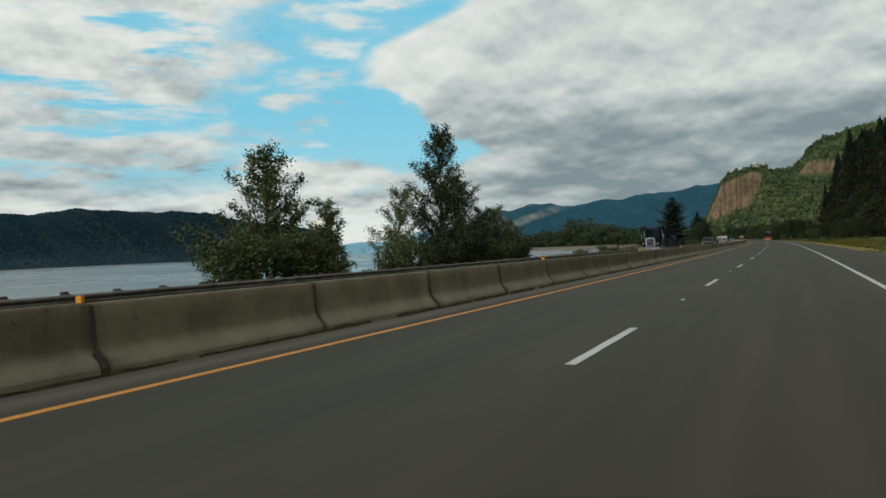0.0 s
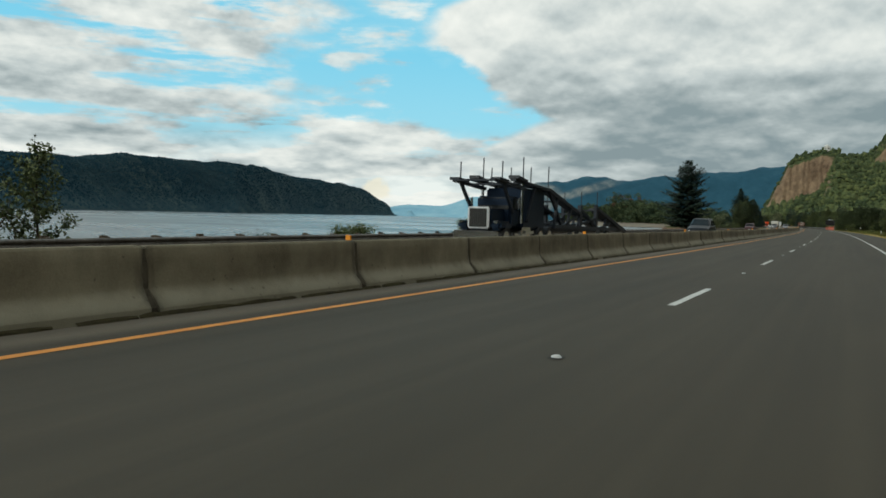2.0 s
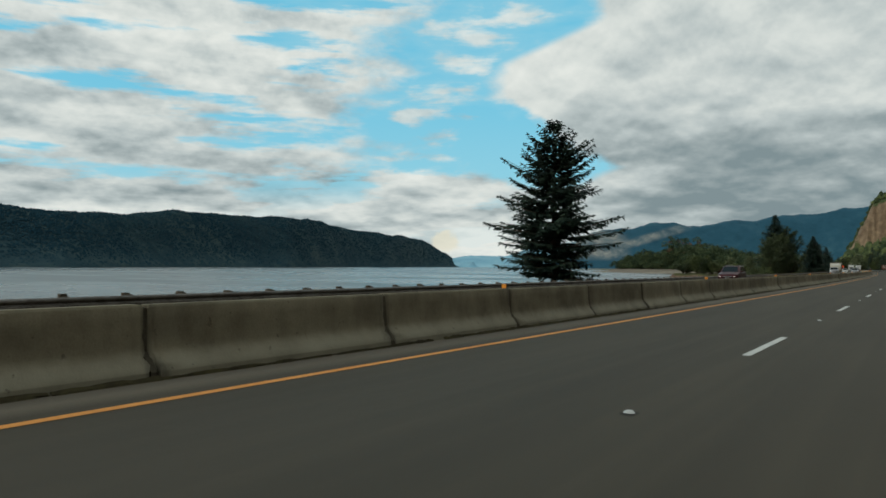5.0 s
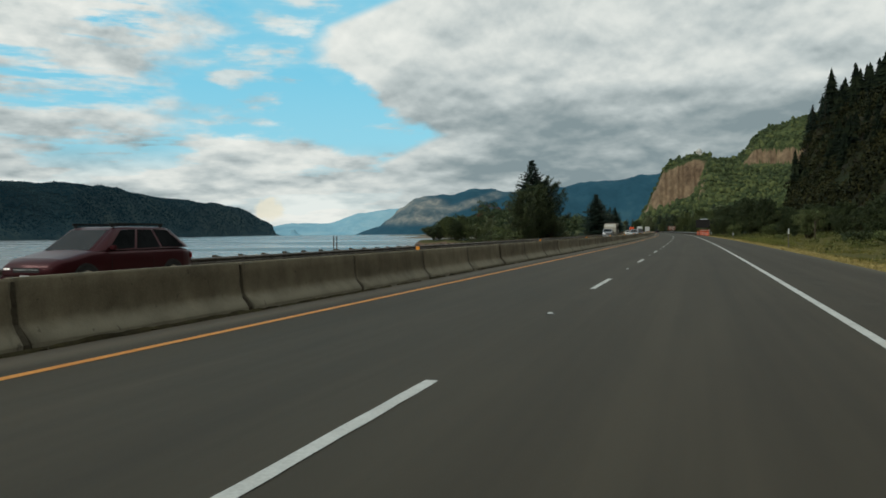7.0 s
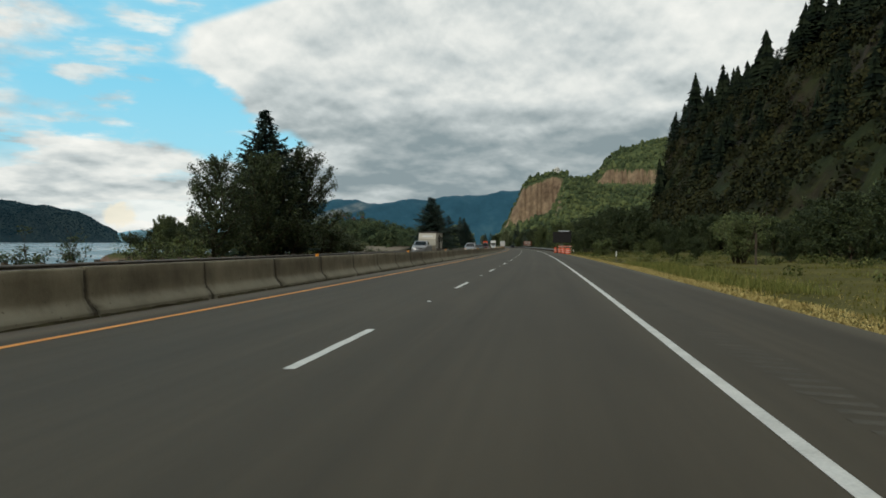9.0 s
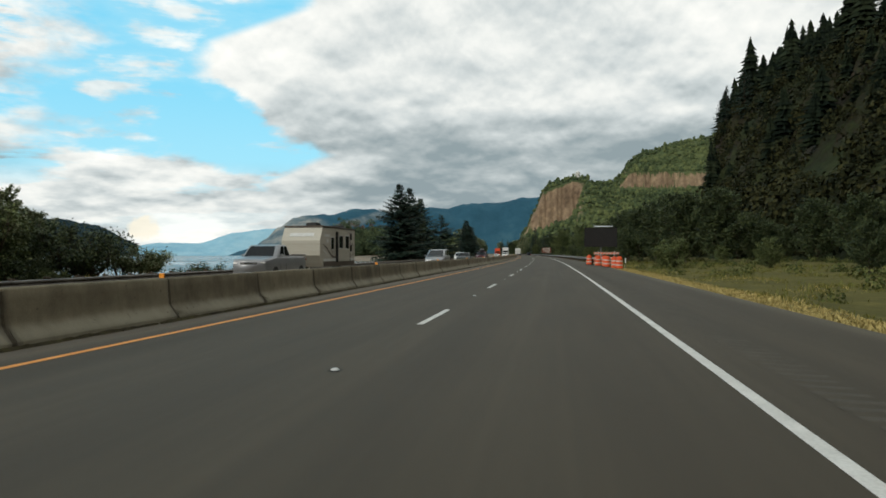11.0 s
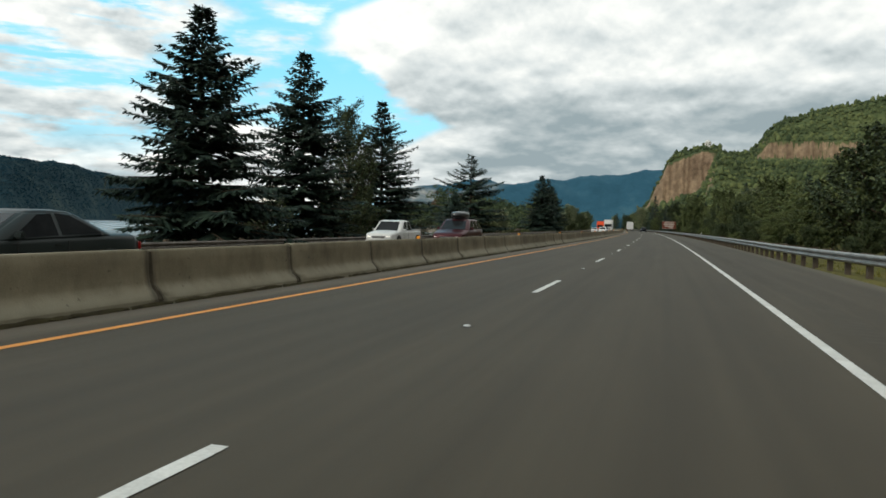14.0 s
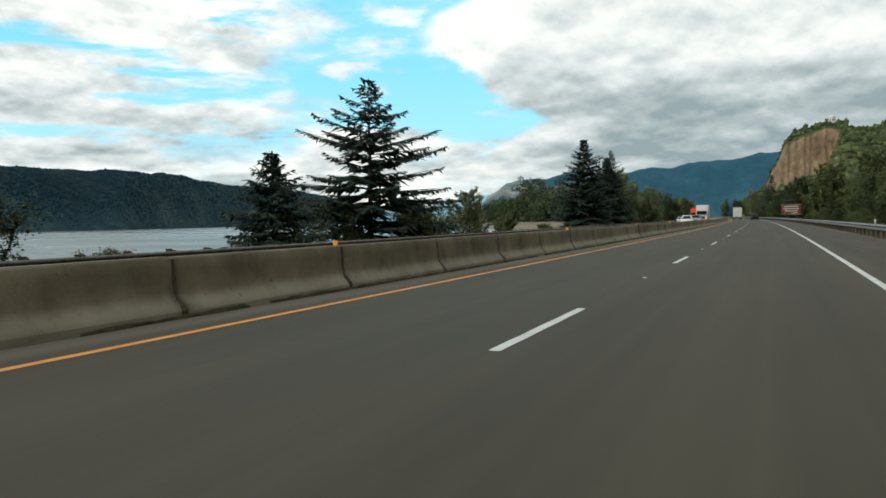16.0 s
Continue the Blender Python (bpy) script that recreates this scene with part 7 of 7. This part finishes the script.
        beam("strut", (x, -13.2, 1.7), (x, -15.0, 0.95))
        beam("strut", (x, -18.6, 1.3), (x, -16.4, 0.95))
        beam("strut", (x, -4.6, 3.1), (x, -3.6, 1.3))
        beam("hydraulic_ram", (x, -9.0, 1.1), (x, -11.6, 1.7), 0.10, 0.10)
        beam("upper_deck_rail", (x, -1.8, 3.35), (x, -6.6, 3.05), 0.24, 0.14)
        beam("ramp_rail", (x, -6.6, 3.05), (x, -12.2, 1.75), 0.22, 0.20)
        beam("ramp_rail", (x, -12.0, 2.1), (x, -14.5, 1.3), 0.22, 0.16)
        beam("ramp_rail", (x, -15.2, 2.25), (x, -22.3, 0.7), 0.24, 0.20)
        beam("lower_deck_rail", (x, -7.5, 1.05), (x, -19.8, 0.85), 0.22, 0.22)
        beam("strut", (x, -0.6, 3.1), (x, -1.9, 1.7))
        beam("strut", (x, -8.0, 2.75), (x, -7.6, 1.05))
        beam("strut", (x, -6.6, 3.05), (x, -8.8, 1.1))
        beam("strut", (x, -10.4, 2.2), (x, -9.6, 1.0))
        beam("tower", (x, -12.0, 2.35), (x, -12.0, 0.9), 0.2, 0.34)
        beam("tower", (x, -15.2, 2.45), (x, -15.2, 0.9), 0.2, 0.34)
        beam("strut", (x, -12.0, 1.2), (x, -15.2, 1.55))
        beam("strut", (x, -17.5, 1.6), (x, -17.0, 0.9))
        for y, z0, z1 in ((-0.5, 3.2, 4.15), (-3.0, 3.0, 4.55), (-4.0, 3.1, 4.1), (-6.5, 3.05, 4.3), (-12.2, 2.2, 3.2), (-15.4, 2.3, 3.3)):
            beam("stake", (x, y, z0), (x, y - 0.02, z1), 0.045, 0.045)
    for y, z in ((0.2, 3.22), (-1.4, 3.1), (-3.2, 3.22), (-5.0, 3.12), (-6.6, 3.05), (-9.0, 2.48), (-12.0, 1.8), (-15.2, 2.1), (-18.0, 1.45), (-19.8, 0.9), (-10.0, 1.0), (-14.0, 0.95)):
        beam("cross_member", (-1.12, y, z), (1.12, y, z), 0.13, 0.10)
    on_road(e, s, l)
    e.matrix_basis = e.matrix_basis @ Matrix.Scale(0.94, 4)
    return tagged(e, "dark blue tractor with an empty car-hauler trailer", "truck", "oncoming traffic")


car_hauler(79.2, -12.4)


def box_truck(s, l, color, turn, label):
    e = new("box_truck")
    bm = bmesh.new()
    box(bm, 2.5, 7.5, 2.9, (0, -1.6, 2.35), 0.05)
    part("cargo_box", bm, color, e, "plain cargo box")
    bm = bmesh.new()
    box(bm, 2.3, 2.0, 2.1, (0, 3.3, 1.65), 0.15)
    part("cab", bm, color, e)
    boxpart("windscreen", (2.0, 0.04, 0.8), (0, 4.31, 2.1), GLASS, e, 0.02, "dark windscreen")
    boxpart("grille", (1.5, 0.04, 0.5), (0, 4.31, 1.1), TRIM, e, 0.02, "dark grille")
    boxpart("rear_door", (2.2, 0.03, 2.5), (0, -5.36, 2.35), STEEL_PALE, e, 0.01, "pale roller door")
    boxpart("chassis", (1.0, 9.0, 0.25), (0, -0.5, 0.75), TRIM, e, 0.02)
    for sgn in (1, -1):
        boxpart("headlamp", (0.3, 0.06, 0.18), (sgn * 0.85, 4.31, 0.95), LAMP if turn else CHROME, e, 0.02, "headlamp")
        boxpart("tail_lamp", (0.2, 0.05, 0.2), (sgn * 1.05, -5.36, 0.85), TAIL, e, 0.02, "red tail lamp")
        for y in (3.2, -3.6):
            wheel_part(e, sgn * 1.05, y, 0.48, 0.3)
    e.matrix_basis = put_at(s, l, opp_z(l) if turn else 0.0, turn)
    return tagged(e, label, "truck", "distant traffic")


box_truck(610, LANE_IN, WHITE_CAR, 180, "white truck with lit headlamps far down the road")
box_truck(655, LANE_OUT, ORANGE, 180, "orange truck far down the road")
box_truck(690, -1.8, WHITE_CAR, 0, "white box truck driving ahead seen from behind")
e_ = car("suv", "dark sport utility car driving ahead seen from behind", "car", DARK_CAR, lamps=False, **SUV)
e_.matrix_basis = put_at(640, 1.9, 0)

# ---- grass and weeds ----


def blades(name, count, s0, s1, l0, l1, h0, h1, material, label, seed, lean=0.5, width=0.012, bias=1.0, tuft=1, patch=0.0, thin=-0.1):
    r_ = random.Random(seed)
    verts, faces = [], []
    for i in range(count):
        s, l = r_.uniform(s0, s1), l0 + (l1 - l0) * r_.random() ** bias
        if patch and nz(s * 0.11, l * 0.22, 3.0) < patch * r_.uniform(-0.5, 0.5) + thin:
            continue
        z = ground_z(s, l)
        for k in range(tuft):
            p = W(s + r_.gauss(0, 0.05), l + r_.gauss(0, 0.05), z - 0.02)
            h = r_.uniform(h0, h1) * (0.65 + 0.9 * max(0.0, 0.35 + nz(s * 0.25, l * 0.4, 6.0)))
            a = r_.uniform(0, 6.28)
            d = Vector((math.cos(a), math.sin(a), 0))
            side = Vector((-d.y, d.x, 0)) * width * r_.uniform(0.7, 1.5)
            b = len(verts)
            q = lean * h * r_.uniform(0.1, 1.0)
            verts += [p - side, p + side, p + d * q * 0.4 + side * 0.8 + Vector((0, 0, h * 0.6)), p + d * q * 0.4 - side * 0.8 + Vector((0, 0, h * 0.6)), p + d * q + Vector((0, 0, h))]
            faces += [(b, b + 1, b + 2, b + 3), (b + 3, b + 2, b + 4)]
    tagged(quick(name, verts, faces, material), label, "grass", kind="stuff")


blades("dry_grass", 13000, 215, 402, 7.2, 8.3, 0.03, 0.09, DRY_GRASS, "dense strip of straw-coloured grass at the asphalt edge", 49, 1.2, 0.020, 1.2, 3)
blades("dry_grass", 15000, 215, 402, 7.22, 9.0, 0.03, 0.11, DRY_GRASS, "strip of dry golden grass along the shoulder", 41, 0.9, 0.010, 1.6, 3)
blades("dry_grass", 9000, 215, 402, 8.2, 15.0, 0.04, 0.14, DRY_GRASS, "thin dry stalks among the verge grass", 48, 0.9, 0.008, 1.3, 3, 0.6, 0.1)
blades("dry_grass", 4500, 60, 215, 7.22, 9.4, 0.04, 0.16, DRY_GRASS, "strip of dry golden grass along the shoulder", 42, 0.8, 0.025, 1.5, 3)
blades("green_grass", 24000, 215, 440, 8.0, 26, 0.05, 0.17, GREEN_GRASS, "green grass on the verge", 43, 0.9, 0.013, 1.0, 3, 0.5, -0.15)
blades("tall_grass", 5000, 215, 440, 9.8, 26, 0.15, 0.38, PALE_GRASS, "patches of tall pale green grass on the verge", 46, 0.6, 0.011, 1.0, 3, 0.25, 0.12)
blades("tall_grass", 2600, 277, 312, 9.3, 13, 0.2, 0.5, PALE_GRASS, "mound of tall pale green grass", 47, 0.6, 0.011, 1.0, 3)
blades("green_grass", 6000, 60, 215, 8.6, 22, 0.08, 0.32, GREEN_GRASS, "green grass on the verge", 44, 0.6, 0.04, 1.0, 3, 0.5, -0.15)
blades("bank_weeds", 4500, -20, 560, -21.5, -17.95, 0.15, 0.55, DRY_GRASS, "dry weeds along the river bank", 45, 0.6, 0.03, 1.0, 3)
